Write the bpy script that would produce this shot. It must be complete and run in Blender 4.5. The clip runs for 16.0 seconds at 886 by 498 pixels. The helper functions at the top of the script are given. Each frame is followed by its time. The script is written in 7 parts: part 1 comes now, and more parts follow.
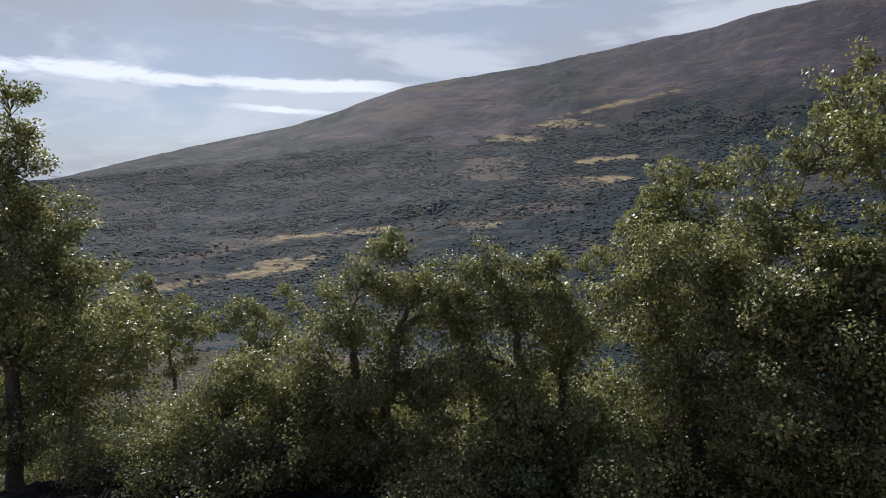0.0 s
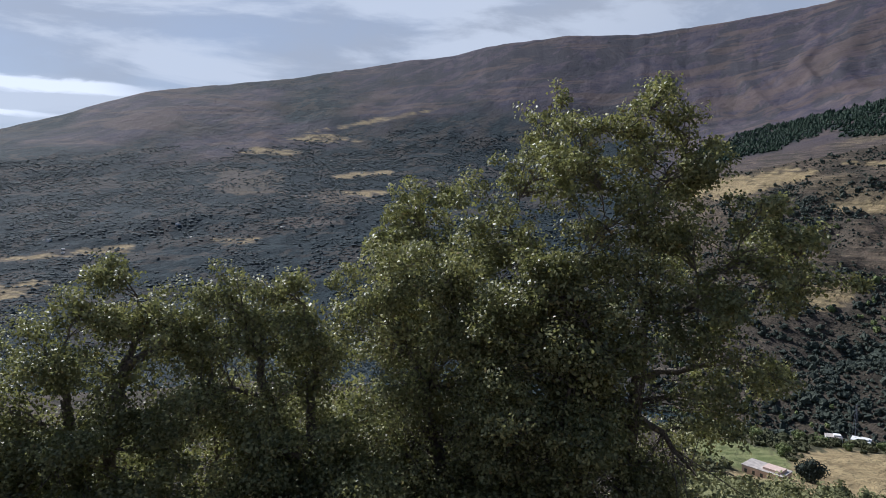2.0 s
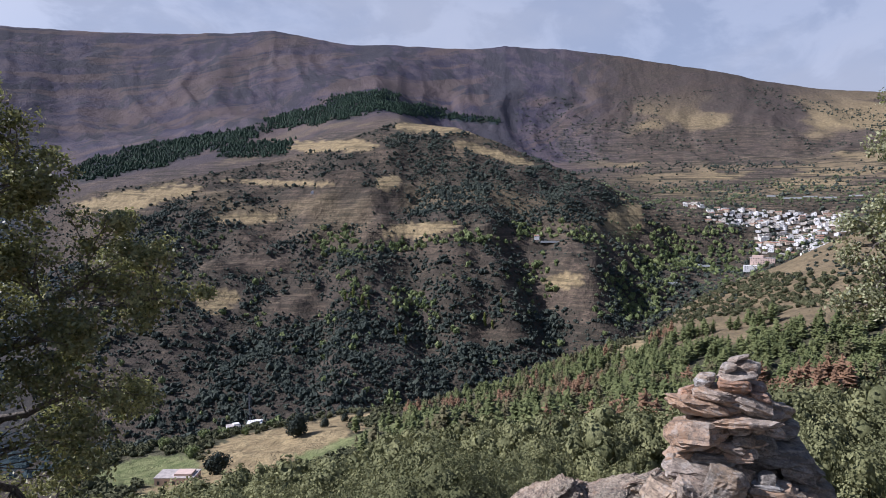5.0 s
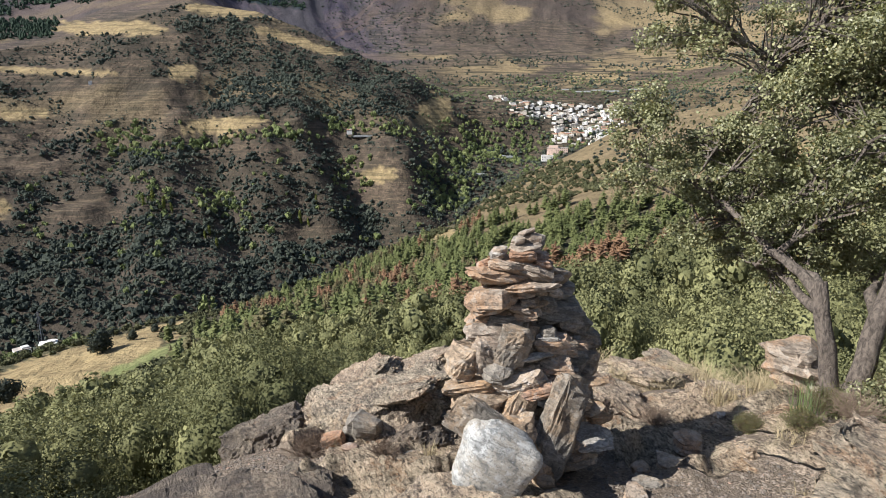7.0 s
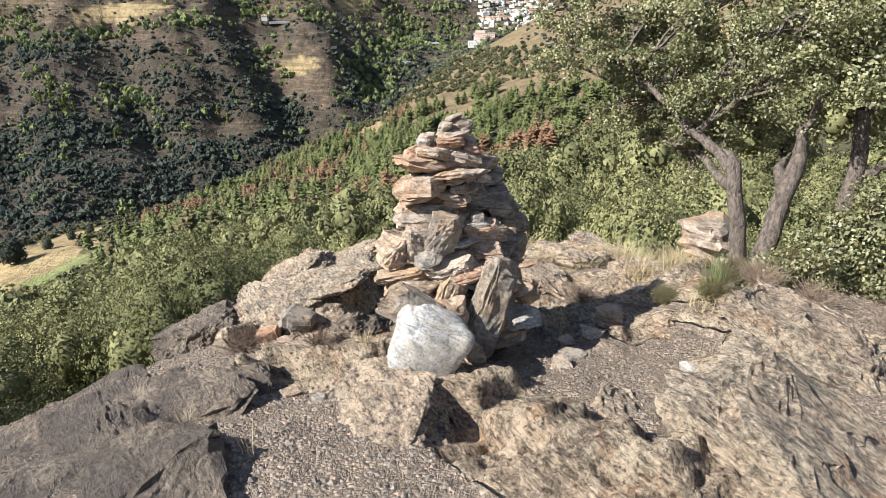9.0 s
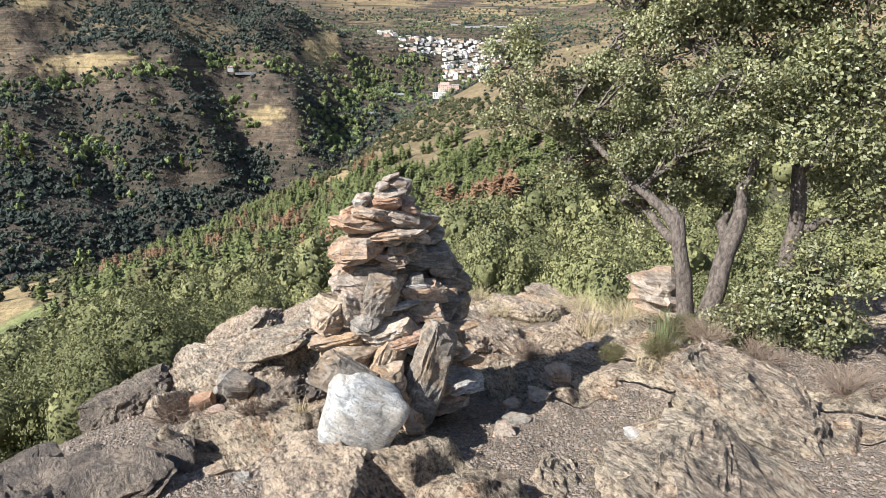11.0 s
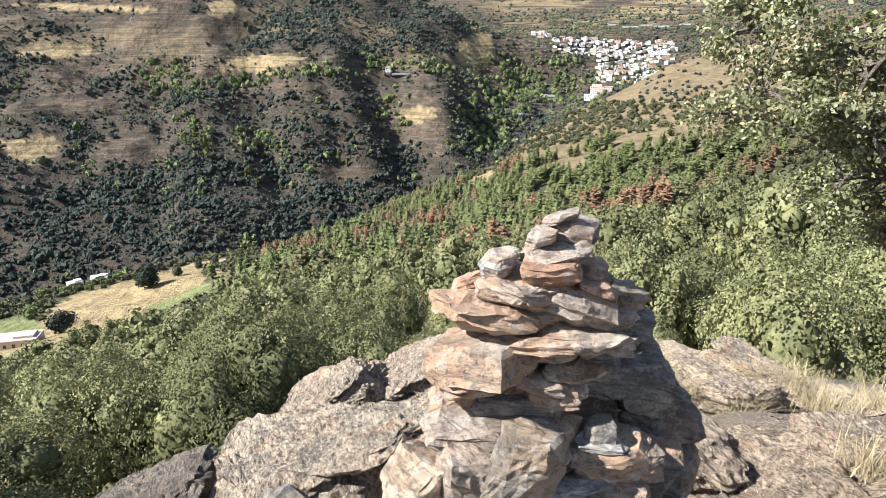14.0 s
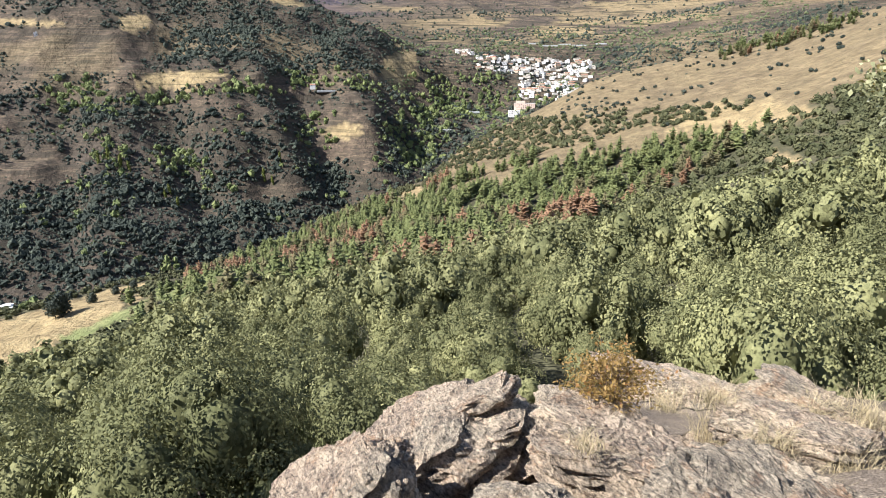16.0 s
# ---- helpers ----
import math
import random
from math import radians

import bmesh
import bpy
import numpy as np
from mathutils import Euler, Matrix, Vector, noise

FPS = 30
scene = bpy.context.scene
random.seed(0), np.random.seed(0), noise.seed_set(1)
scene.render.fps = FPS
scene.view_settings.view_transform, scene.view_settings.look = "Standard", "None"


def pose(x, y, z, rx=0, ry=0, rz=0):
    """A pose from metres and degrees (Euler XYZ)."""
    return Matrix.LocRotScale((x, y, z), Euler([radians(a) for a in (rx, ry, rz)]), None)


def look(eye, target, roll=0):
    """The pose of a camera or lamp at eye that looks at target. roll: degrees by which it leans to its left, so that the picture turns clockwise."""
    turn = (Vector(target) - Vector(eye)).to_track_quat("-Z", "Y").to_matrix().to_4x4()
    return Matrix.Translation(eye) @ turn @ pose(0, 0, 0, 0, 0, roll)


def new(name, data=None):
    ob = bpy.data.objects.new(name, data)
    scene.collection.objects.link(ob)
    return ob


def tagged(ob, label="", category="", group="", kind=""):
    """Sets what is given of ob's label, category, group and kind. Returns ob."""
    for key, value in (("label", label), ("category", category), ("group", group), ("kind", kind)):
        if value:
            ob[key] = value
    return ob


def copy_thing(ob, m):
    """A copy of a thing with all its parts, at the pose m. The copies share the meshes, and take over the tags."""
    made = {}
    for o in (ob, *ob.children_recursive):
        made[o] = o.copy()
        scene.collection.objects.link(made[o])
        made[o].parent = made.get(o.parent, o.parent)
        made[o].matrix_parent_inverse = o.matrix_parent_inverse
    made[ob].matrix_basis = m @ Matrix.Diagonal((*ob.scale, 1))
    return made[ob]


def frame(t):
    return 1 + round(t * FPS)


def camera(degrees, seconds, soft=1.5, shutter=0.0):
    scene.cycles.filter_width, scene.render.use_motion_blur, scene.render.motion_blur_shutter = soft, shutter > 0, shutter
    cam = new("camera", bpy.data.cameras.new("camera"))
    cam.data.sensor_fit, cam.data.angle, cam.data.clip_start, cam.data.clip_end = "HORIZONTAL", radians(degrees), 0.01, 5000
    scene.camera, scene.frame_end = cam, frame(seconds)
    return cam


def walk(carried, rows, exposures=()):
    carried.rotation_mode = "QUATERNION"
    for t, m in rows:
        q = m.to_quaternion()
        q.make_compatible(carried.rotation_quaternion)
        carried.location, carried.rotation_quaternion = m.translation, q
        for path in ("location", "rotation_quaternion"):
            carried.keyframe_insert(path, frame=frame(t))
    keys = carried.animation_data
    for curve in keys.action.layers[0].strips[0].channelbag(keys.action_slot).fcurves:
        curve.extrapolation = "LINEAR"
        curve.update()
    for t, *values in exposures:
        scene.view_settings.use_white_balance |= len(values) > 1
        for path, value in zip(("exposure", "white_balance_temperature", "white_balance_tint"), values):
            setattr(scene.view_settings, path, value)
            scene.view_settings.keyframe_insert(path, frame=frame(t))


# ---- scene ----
# camera: eye, target and roll by time; z is up from the rock at the cairn's foot
cam = camera(69.9, 16.0, soft=0.9)
PATH = [
    (0, (-0.729, 0.250, 1.546), (-0.919, 4.224, 1.130), -0.20),
    (0.5, (-0.613, 0.238, 1.579), (-0.636, 4.216, 1.161), -0.20),
    (1, (-0.529, 0.292, 1.617), (-0.315, 4.269, 1.244), 0.13),
    (1.5, (-0.529, 0.342, 1.623), (0.155, 4.268, 1.287), 0.28),
    (2, (-0.456, 0.304, 1.632), (0.821, 4.080, 1.303), 0.06),
    (2.5, (-0.213, 0.234, 1.642), (1.577, 3.797, 1.337), -0.15),
    (3, (-0.041, 0.226, 1.658), (2.411, 3.376, 1.392), 0.07),
    (3.5, (0.032, 0.130, 1.662), (3.104, 2.682, 1.440), -0.07),
    (4, (0.029, 0.133, 1.660), (3.460, 2.179, 1.447), -0.06),
    (4.2, (0.095, 0.127, 1.644), (3.614, 2.016, 1.427), -0.21),
    (6.3, (-0.024, 0.066, 1.646), (3.887, 0.696, 1.090), -0.38),
    (6.5, (-0.020, 0.062, 1.636), (3.895, 0.557, 0.984), -0.37),
    (7, (-0.007, 0.053, 1.616), (3.880, 0.300, 0.701), -0.55),
    (7.5, (0.009, 0.046, 1.597), (3.839, 0.094, 0.443), -0.82),
    (8, (0.015, 0.039, 1.584), (3.777, -0.029, 0.226), -0.88),
    (8.5, (0.017, 0.039, 1.578), (3.721, -0.108, 0.076), -0.75),
    (9, (0.015, 0.043, 1.587), (3.694, -0.135, 0.027), -0.83),
    (9.5, (0.019, 0.039, 1.603), (3.691, -0.172, 0.031), -0.84),
    (10, (0.002, 0.000, 1.649), (3.722, -0.283, 0.205), -0.82),
    (10.2, (-0.004, -0.030, 1.656), (3.744, -0.435, 0.319), -0.58),
    (12.3, (0.702, -0.183, 1.499), (4.532, -0.421, 0.370), -0.60),
    (12.5, (0.826, -0.207, 1.485), (4.649, -0.330, 0.315), -0.96),
    (13, (1.112, -0.218, 1.443), (4.853, 0.067, 0.056), -0.80),
    (13.5, (1.403, -0.168, 1.425), (5.129, 0.160, 0.008), -0.70),
    (14, (1.638, -0.071, 1.376), (5.402, 0.407, 0.107), -0.72),
    (14.5, (1.878, 0.116, 1.310), (5.657, 0.593, 0.088), -0.23),
    (15, (2.212, 0.291, 1.263), (6.009, 0.734, 0.086), -0.34),
    (15.5, (2.460, 0.447, 1.179), (6.263, 0.857, 0.008), -0.53),
    (16, (2.646, 0.563, 1.094), (6.469, 0.604, -0.082), -0.34),
]
walk(cam, [(t, look(eye, target, roll)) for t, eye, target, roll in PATH],
     exposures=[(0.0, 0.10, 5850, 12), (2.0, 0.05, 5500, 12), (3.0, 0.02, 5420, 14), (4.0, 0.16, 5400, 20), (6.5, 0.36, 5750, 13), (7.0, 0.55, 6000, 10), (8.0, 0.90, 6050, 10), (9.0, 0.98, 6050, 10), (10.2, 0.98, 5950, 10), (12.5, 1.04, 5850, 9), (14.0, 1.19, 5850, 10), (16.0, 1.10, 5900, 11)])
EYE = 1.65

# ---------------------------------------------------------------- light
SUN_AZ, SUN_EL = -21.0, 40.0          # degrees, clockwise from +y
world = bpy.data.worlds.new("sky")
scene.world = world
world.use_nodes = True
wn, wl = world.node_tree.nodes, world.node_tree.links
wn.clear()

sky = wn.new("ShaderNodeTexSky")
sky.sky_type = "NISHITA"
sky.sun_disc = False
sky.sun_elevation = radians(SUN_EL)
sky.sun_rotation = radians(SUN_AZ)
sky.altitude = 1200
sky.dust_density = 1.2
bg = wn.new("ShaderNodeBackground")
bg.inputs["Strength"].default_value = 0.085
out = wn.new("ShaderNodeOutputWorld")
# a thin veil over the whole dome, streaked cirrus in it, and long low bars of cloud
coord = wn.new("ShaderNodeTexCoord")


def wmath(op, a, b=0.0, c=None):
    n = wn.new("ShaderNodeMath")
    n.operation = op
    for socket, value in zip(n.inputs, (a, b, c)):
        if isinstance(value, bpy.types.NodeSocket):
            wl.new(value, socket)
        elif value is not None:
            socket.default_value = value
    return n.outputs[0]


def wnoise(scale, turn, size, detail, distort):
    m = wn.new("ShaderNodeMapping")
    m.inputs["Rotation"].default_value = tuple(radians(v) for v in turn)
    m.inputs["Scale"].default_value = scale
    n = wn.new("ShaderNodeTexNoise")
    n.inputs["Scale"].default_value, n.inputs["Detail"].default_value = size, detail
    n.inputs["Roughness"].default_value, n.inputs["Distortion"].default_value = 0.56, distort
    wl.new(coord.outputs["Generated"], m.inputs["Vector"])
    wl.new(m.outputs["Vector"], n.inputs["Vector"])
    return n.outputs["Fac"]


def wrange(value, lo, hi, a, b):
    n = wn.new("ShaderNodeMapRange")
    n.interpolation_type = "SMOOTHSTEP"
    wl.new(value, n.inputs["Value"])
    for key, v in (("From Min", lo), ("From Max", hi), ("To Min", a), ("To Max", b)):
        n.inputs[key].default_value = v
    return n.outputs["Result"]


def over(fac, below, colour):
    n = wn.new("ShaderNodeMixRGB")
    wl.new(fac, n.inputs["Fac"])
    wl.new(below, n.inputs["Color1"])
    n.inputs["Color2"].default_value = (*colour, 1)
    return n.outputs["Color"]


xyz = wn.new("ShaderNodeSeparateXYZ")
wl.new(coord.outputs["Generated"], xyz.inputs[0])
height = wmath("MULTIPLY", wmath("ARCSINE", xyz.outputs["Z"]), 57.3)
bearing = wmath("MULTIPLY", wmath("ARCTAN2", xyz.outputs["X"], xyz.outputs["Y"]), 57.3)
veil = wrange(wnoise((1.2, 1.6, 3.0), (6, -8, 30), 1.5, 6, 0.4), 0.34, 0.66, 0.68, 1.0)
thin_out = wrange(height, 15.0, 36.0, 1.0, 0.0)
shade = over(wmath("MULTIPLY", veil, thin_out), sky.outputs["Color"], (4.8, 5.0, 5.35))
streak = wrange(wnoise((1.5, 4.5, 8.0), (18, -24, 40), 1.9, 8, 0.35), 0.45, 0.60, 0.0, 0.8)
shade = over(wmath("MULTIPLY", wmath("MULTIPLY", streak, wrange(bearing, 20.0, 55.0, 1.0, 0.3)), thin_out), shade, (7.4, 7.6, 7.9))
ragged_bar = wnoise((3.0, 3.0, 14.0), (0, 0, 0), 5.0, 7, 0.5)
for mid, slant, left, right, thick in ((8.2, -0.014, -60.0, -3.5, 0.75), (5.54, -0.046, -23.0, -9.5, 0.36)):
    # height over the bar's middle, which sinks slowly along the bearing
    off = wmath("ABSOLUTE", wmath("SUBTRACT", height, wmath("MULTIPLY_ADD", bearing, slant, mid)))
    body = wmath("SUBTRACT", 1.0, wmath("DIVIDE", off, thick))
    body = wmath("ADD", body, wmath("MULTIPLY_ADD", ragged_bar, 2.2, -1.1))
    ends = wmath("MULTIPLY", wrange(bearing, left, left + 6, 0, 1), wrange(bearing, right - 7, right, 1, 0))
    shade = over(wmath("MULTIPLY", wrange(body, 0.05, 0.75, 0.0, 0.9), ends), shade, (10.6, 10.7, 10.9))
wl.new(shade, bg.inputs["Color"])
wl.new(bg.outputs["Background"], out.inputs["Surface"])

sun_data = bpy.data.lights.new("sun", "SUN")
sun_data.energy, sun_data.angle, sun_data.color = 5.6, radians(0.6), (1.0, 0.93, 0.82)
sun = new("sun", sun_data)
sd = Vector((math.sin(radians(SUN_AZ)) * math.cos(radians(SUN_EL)), math.cos(radians(SUN_AZ)) * math.cos(radians(SUN_EL)), math.sin(radians(SUN_EL))))
sun.matrix_world = look(sd * 50, (0, 0, 0))

# ---------------------------------------------------------------- materials


def material(name, build):
    m = bpy.data.materials.new(name)
    m.use_nodes = True
    nt = m.node_tree
    nt.nodes.clear()
    o = nt.nodes.new("ShaderNodeOutputMaterial")
    b = nt.nodes.new("ShaderNodeBsdfPrincipled")
    nt.links.new(b.outputs["BSDF"], o.inputs["Surface"])
    build(Nodes(nt), b)
    return m


class Nodes:
    """Short forms for the nodes that the materials use."""

    def __init__(self, nt):
        self.nt = nt

    def put(self, socket, value):
        if isinstance(value, bpy.types.NodeSocket):
            self.nt.links.new(value, socket)
        elif isinstance(value, tuple) and len(value) == 3 and socket.type == "RGBA":
            socket.default_value = (*value, 1)
        else:
            socket.default_value = value

    def where(self, which="Object"):
        return self.nt.nodes.new("ShaderNodeTexCoord").outputs[which]

    def place(self):
        return self.nt.nodes.new("ShaderNodeNewGeometry").outputs["Position"]

    def island(self):
        return self.nt.nodes.new("ShaderNodeNewGeometry").outputs["Random Per Island"]

    def each(self):
        return self.nt.nodes.new("ShaderNodeObjectInfo").outputs["Random"]

    def map(self, vector, scale=(1, 1, 1), turn=(0, 0, 0)):
        n = self.nt.nodes.new("ShaderNodeMapping")
        self.put(n.inputs["Vector"], vector)
        n.inputs["Scale"].default_value = scale
        n.inputs["Rotation"].default_value = turn
        return n.outputs["Vector"]

    def noise(self, vector, scale, detail=4, rough=0.55, distort=0.0):
        n = self.nt.nodes.new("ShaderNodeTexNoise")
        self.put(n.inputs["Vector"], vector)
        n.inputs["Scale"].default_value, n.inputs["Detail"].default_value = scale, detail
        n.inputs["Roughness"].default_value, n.inputs["Distortion"].default_value = rough, distort
        return n.outputs["Fac"]

    def cells(self, vector, scale, feature="F1"):
        n = self.nt.nodes.new("ShaderNodeTexVoronoi")
        n.feature = feature
        self.put(n.inputs["Vector"], vector)
        n.inputs["Scale"].default_value = scale
        return n.outputs["Distance"]

    def ramp(self, value, lo, hi, a=0.0, b=1.0):
        n = self.nt.nodes.new("ShaderNodeMapRange")
        n.interpolation_type = "SMOOTHSTEP"
        self.put(n.inputs["Value"], value)
        n.inputs["From Min"].default_value, n.inputs["From Max"].default_value = lo, hi
        n.inputs["To Min"].default_value, n.inputs["To Max"].default_value = a, b
        return n.outputs["Result"]

    def mix(self, fac, a, b, blend="MIX"):
        n = self.nt.nodes.new("ShaderNodeMixRGB")
        n.blend_type = blend
        self.put(n.inputs["Fac"], fac)
        self.put(n.inputs["Color1"], a)
        self.put(n.inputs["Color2"], b)
        return n.outputs["Color"]

    def math(self, op, a, b=0.0, c=0.28):
        n = self.nt.nodes.new("ShaderNodeMath")
        n.operation = op
        self.put(n.inputs[0], a)
        self.put(n.inputs[1], b)
        self.put(n.inputs[2], c)
        return n.outputs[0]

    def attr(self, name):
        n = self.nt.nodes.new("ShaderNodeAttribute")
        n.attribute_name = name
        return n.outputs

    def split(self, colour):
        n = self.nt.nodes.new("ShaderNodeSeparateColor")
        self.put(n.inputs[0], colour)
        return n.outputs

    def axis(self, vector):
        n = self.nt.nodes.new("ShaderNodeSeparateXYZ")
        self.put(n.inputs[0], vector)
        return n.outputs

    def bump(self, height, strength=0.5, far=0.02):
        n = self.nt.nodes.new("ShaderNodeBump")
        self.put(n.inputs["Height"], height)
        n.inputs["Strength"].default_value, n.inputs["Distance"].default_value = strength, far
        return n.outputs["Normal"]


def leaf_paint(name, dark, light, dry, gloss=0.5, sheer=0.42):
    def build(n, b):
        r = n.island()
        c = n.mix(r, dark, light)
        c = n.mix(n.ramp(r, 0.93, 0.97), c, dry)
        c = n.mix(n.ramp(n.noise(n.place(), 0.7, 2), 0.35, 0.7, 0.0, 0.45), c, dark)
        n.put(b.inputs["Base Color"], c)
        b.inputs["Roughness"].default_value = gloss
        b.inputs["Specular IOR Level"].default_value = 0.34
        thin = n.nt.nodes.new("ShaderNodeBsdfTranslucent")
        n.put(thin.inputs["Color"], n.mix(0.5, c, (0.30, 0.32, 0.08)))
        both = n.nt.nodes.new("ShaderNodeMixShader")
        both.inputs["Fac"].default_value = sheer
        end = [o for o in n.nt.nodes if o.type == "OUTPUT_MATERIAL"][0]
        n.nt.links.new(b.outputs["BSDF"], both.inputs[1])
        n.nt.links.new(thin.outputs["BSDF"], both.inputs[2])
        n.nt.links.new(both.outputs["Shader"], end.inputs["Surface"])
    return material(name, build)


def crown_paint(name, dark, light, scale=0.5, sheer=0.0):
    """Foliage seen from afar: clumps that differ tree by tree and leaf by leaf."""
    def build(n, b):
        c = n.mix(n.math("MULTIPLY_ADD", n.island(), 0.45), dark, light)
        c = n.mix(n.ramp(n.noise(n.place(), scale * 0.2, 3), 0.42, 0.58, 0.0, 0.65), c, dark)
        c = n.mix(n.math("MULTIPLY", n.each(), 0.22), c, tuple(v * 0.55 for v in dark))
        b.inputs["Roughness"].default_value = 0.7
        b.inputs["Specular IOR Level"].default_value = 0.12
        grain = n.noise(n.place(), scale * 7, 5, 0.8)
        c = n.mix(n.ramp(grain, 0.36, 0.54, 0.6, 0.0), c, tuple(v * 0.4 for v in dark))
        c = n.mix(n.ramp(grain, 0.56, 0.72, 0.0, 0.4), c, light)
        n.put(b.inputs["Base Color"], c)
        if sheer:
            thin = n.nt.nodes.new("ShaderNodeBsdfTranslucent")
            n.put(thin.inputs["Color"], c)
            both = n.nt.nodes.new("ShaderNodeMixShader")
            both.inputs["Fac"].default_value = sheer
            end = [o for o in n.nt.nodes if o.type == "OUTPUT_MATERIAL"][0]
            n.nt.links.new(b.outputs["BSDF"], both.inputs[1])
            n.nt.links.new(thin.outputs["BSDF"], both.inputs[2])
            n.nt.links.new(both.outputs["Shader"], end.inputs["Surface"])
        else:
            n.put(b.inputs["Normal"], n.bump(grain, 0.8, 0.14 / scale))
    return material(name, build)


def bark_build(n, b):
    p = n.map(n.where(), (9, 9, 4.5))
    f = n.noise(p, 4.5, 6, 0.7, 0.6)
    c = n.mix(n.ramp(f, 0.3, 0.7), (0.045, 0.036, 0.030), (0.22, 0.18, 0.148))
    c = n.mix(n.ramp(n.noise(n.where(), 3.0, 3), 0.52, 0.7, 0, 0.35), c, (0.21, 0.20, 0.16))
    n.put(b.inputs["Base Color"], c)
    b.inputs["Roughness"].default_value = 0.9
    n.put(b.inputs["Normal"], n.bump(f, 0.9, 0.03))


def schist_build(tone, rust, pale=(0.42, 0.385, 0.335), scale=1.0):
    """Layered mica schist: thin foliation, rust stains, lichen."""
    def build(n, b):
        p = n.where()
        r = n.each()
        off = n.nt.nodes.new("ShaderNodeVectorMath")
        off.operation = "ADD"
        n.put(off.inputs[0], p)
        n.put(off.inputs[1], n.math("MULTIPLY", r, 20.0))
        p = off.outputs[0]
        lay = n.noise(n.map(n.map(p, (1, 1, 1), (0.16, -0.12, 0)), (5.0, 5.0, 26.0)), 1.8 * scale, 8, 0.7, 0.9)
        big = n.noise(p, 4.0 * scale, 5, 0.65, 0.2)
        fine = n.noise(p, 70.0 * scale, 6, 0.75)
        mid = n.noise(p, 16.0 * scale, 5, 0.7)
        c = n.mix(n.ramp(lay, 0.41, 0.59), tuple(v * 0.62 for v in tone), tuple(v * 1.22 for v in tone))
        c = n.mix(n.ramp(n.math("ADD", big, n.math("MULTIPLY", r, 0.14)), 0.52, 0.68, 0, 0.7), c, rust)
        c = n.mix(n.ramp(mid, 0.53, 0.60, 0, 0.5), c, pale)
        c = n.mix(n.ramp(mid, 0.38, 0.47, 0.6, 0.0), c, tuple(v * 0.38 for v in tone))
        c = n.mix(n.ramp(fine, 0.40, 0.47, 0.7, 0.0), c, tuple(v * 0.3 for v in tone))
        c = n.mix(n.ramp(n.noise(p, 38.0 * scale, 5, 0.75), 0.56, 0.66, 0, 0.6), c, tuple(min(0.75, v * 1.6) for v in tone))
        n.put(b.inputs["Base Color"], c)
        n.put(b.inputs["Roughness"], n.ramp(fine, 0.3, 0.7, 0.55, 0.85))
        h = n.math("ADD", n.math("MULTIPLY", lay, 1.3), n.math("ADD", n.math("MULTIPLY", fine, 0.4), n.math("MULTIPLY", mid, 0.5)))
        n.put(b.inputs["Normal"], n.bump(h, 0.9, 0.014))
    return build


M_BARK = material("oak_bark", bark_build)
M_LEAF = leaf_paint("oak_leaf", (0.075, 0.084, 0.036), (0.54, 0.51, 0.23), (0.28, 0.20, 0.08), gloss=0.46, sheer=0.34)
M_LEAF_PALE = leaf_paint("oak_leaf_pale", (0.080, 0.090, 0.042), (0.52, 0.51, 0.29), (0.26, 0.20, 0.08), gloss=0.42, sheer=0.28)
M_OAK = crown_paint("holm_oak_crown", (0.102, 0.111, 0.050), (0.47, 0.455, 0.215), scale=1.2, sheer=0.22)
M_SCRUB = crown_paint("olive_scrub", (0.055, 0.062, 0.030), (0.185, 0.18, 0.09), scale=0.4)
M_PINE = crown_paint("pine_crown", (0.105, 0.128, 0.048), (0.30, 0.31, 0.125), scale=0.5)
M_PINE_DRY = crown_paint("dry_pine_crown", (0.20, 0.118, 0.068), (0.37, 0.225, 0.135), scale=0.5)
M_PINE_DULL = crown_paint("thinning_pine_crown", (0.12, 0.11, 0.055), (0.27, 0.235, 0.12), scale=0.5)
# a little of the far hillside's blue haze is mixed into this green
M_BUSH = crown_paint("hillside_bush", (0.034, 0.045, 0.038), (0.122, 0.138, 0.100), scale=0.15)
M_BUSH_LIGHT = crown_paint("hillside_bush_light", (0.120, 0.155, 0.060), (0.32, 0.345, 0.14), scale=0.15)
M_ORCHARD = crown_paint("orchard_crown", (0.085, 0.110, 0.055), (0.27, 0.29, 0.15), scale=0.15)
# the blue of distance haze is put into this green
M_FAR_WOOD_HAZED = crown_paint("far_wood_hazed", (0.020, 0.040, 0.049), (0.056, 0.078, 0.074), scale=0.08)
M_CONIFER = crown_paint("conifer_plantation", (0.016, 0.034, 0.022), (0.045, 0.078, 0.042), scale=0.1)
M_STONE = material("schist_stone", schist_build((0.335, 0.27, 0.21), (0.40, 0.24, 0.13)))
M_STONE_DARK_AND_SHADED = material("schist_grey_and_shaded", schist_build((0.225, 0.20, 0.168), (0.30, 0.205, 0.12)))
M_STONE_TAN = material("schist_tan", schist_build((0.38, 0.285, 0.195), (0.44, 0.27, 0.14)))
M_STONE_PALE = material("schist_pale", schist_build((0.40, 0.375, 0.34), (0.42, 0.30, 0.19), (0.58, 0.55, 0.51)))

M_STONE_RED = material("schist_rust", schist_build((0.35, 0.24, 0.175), (0.42, 0.22, 0.11)))


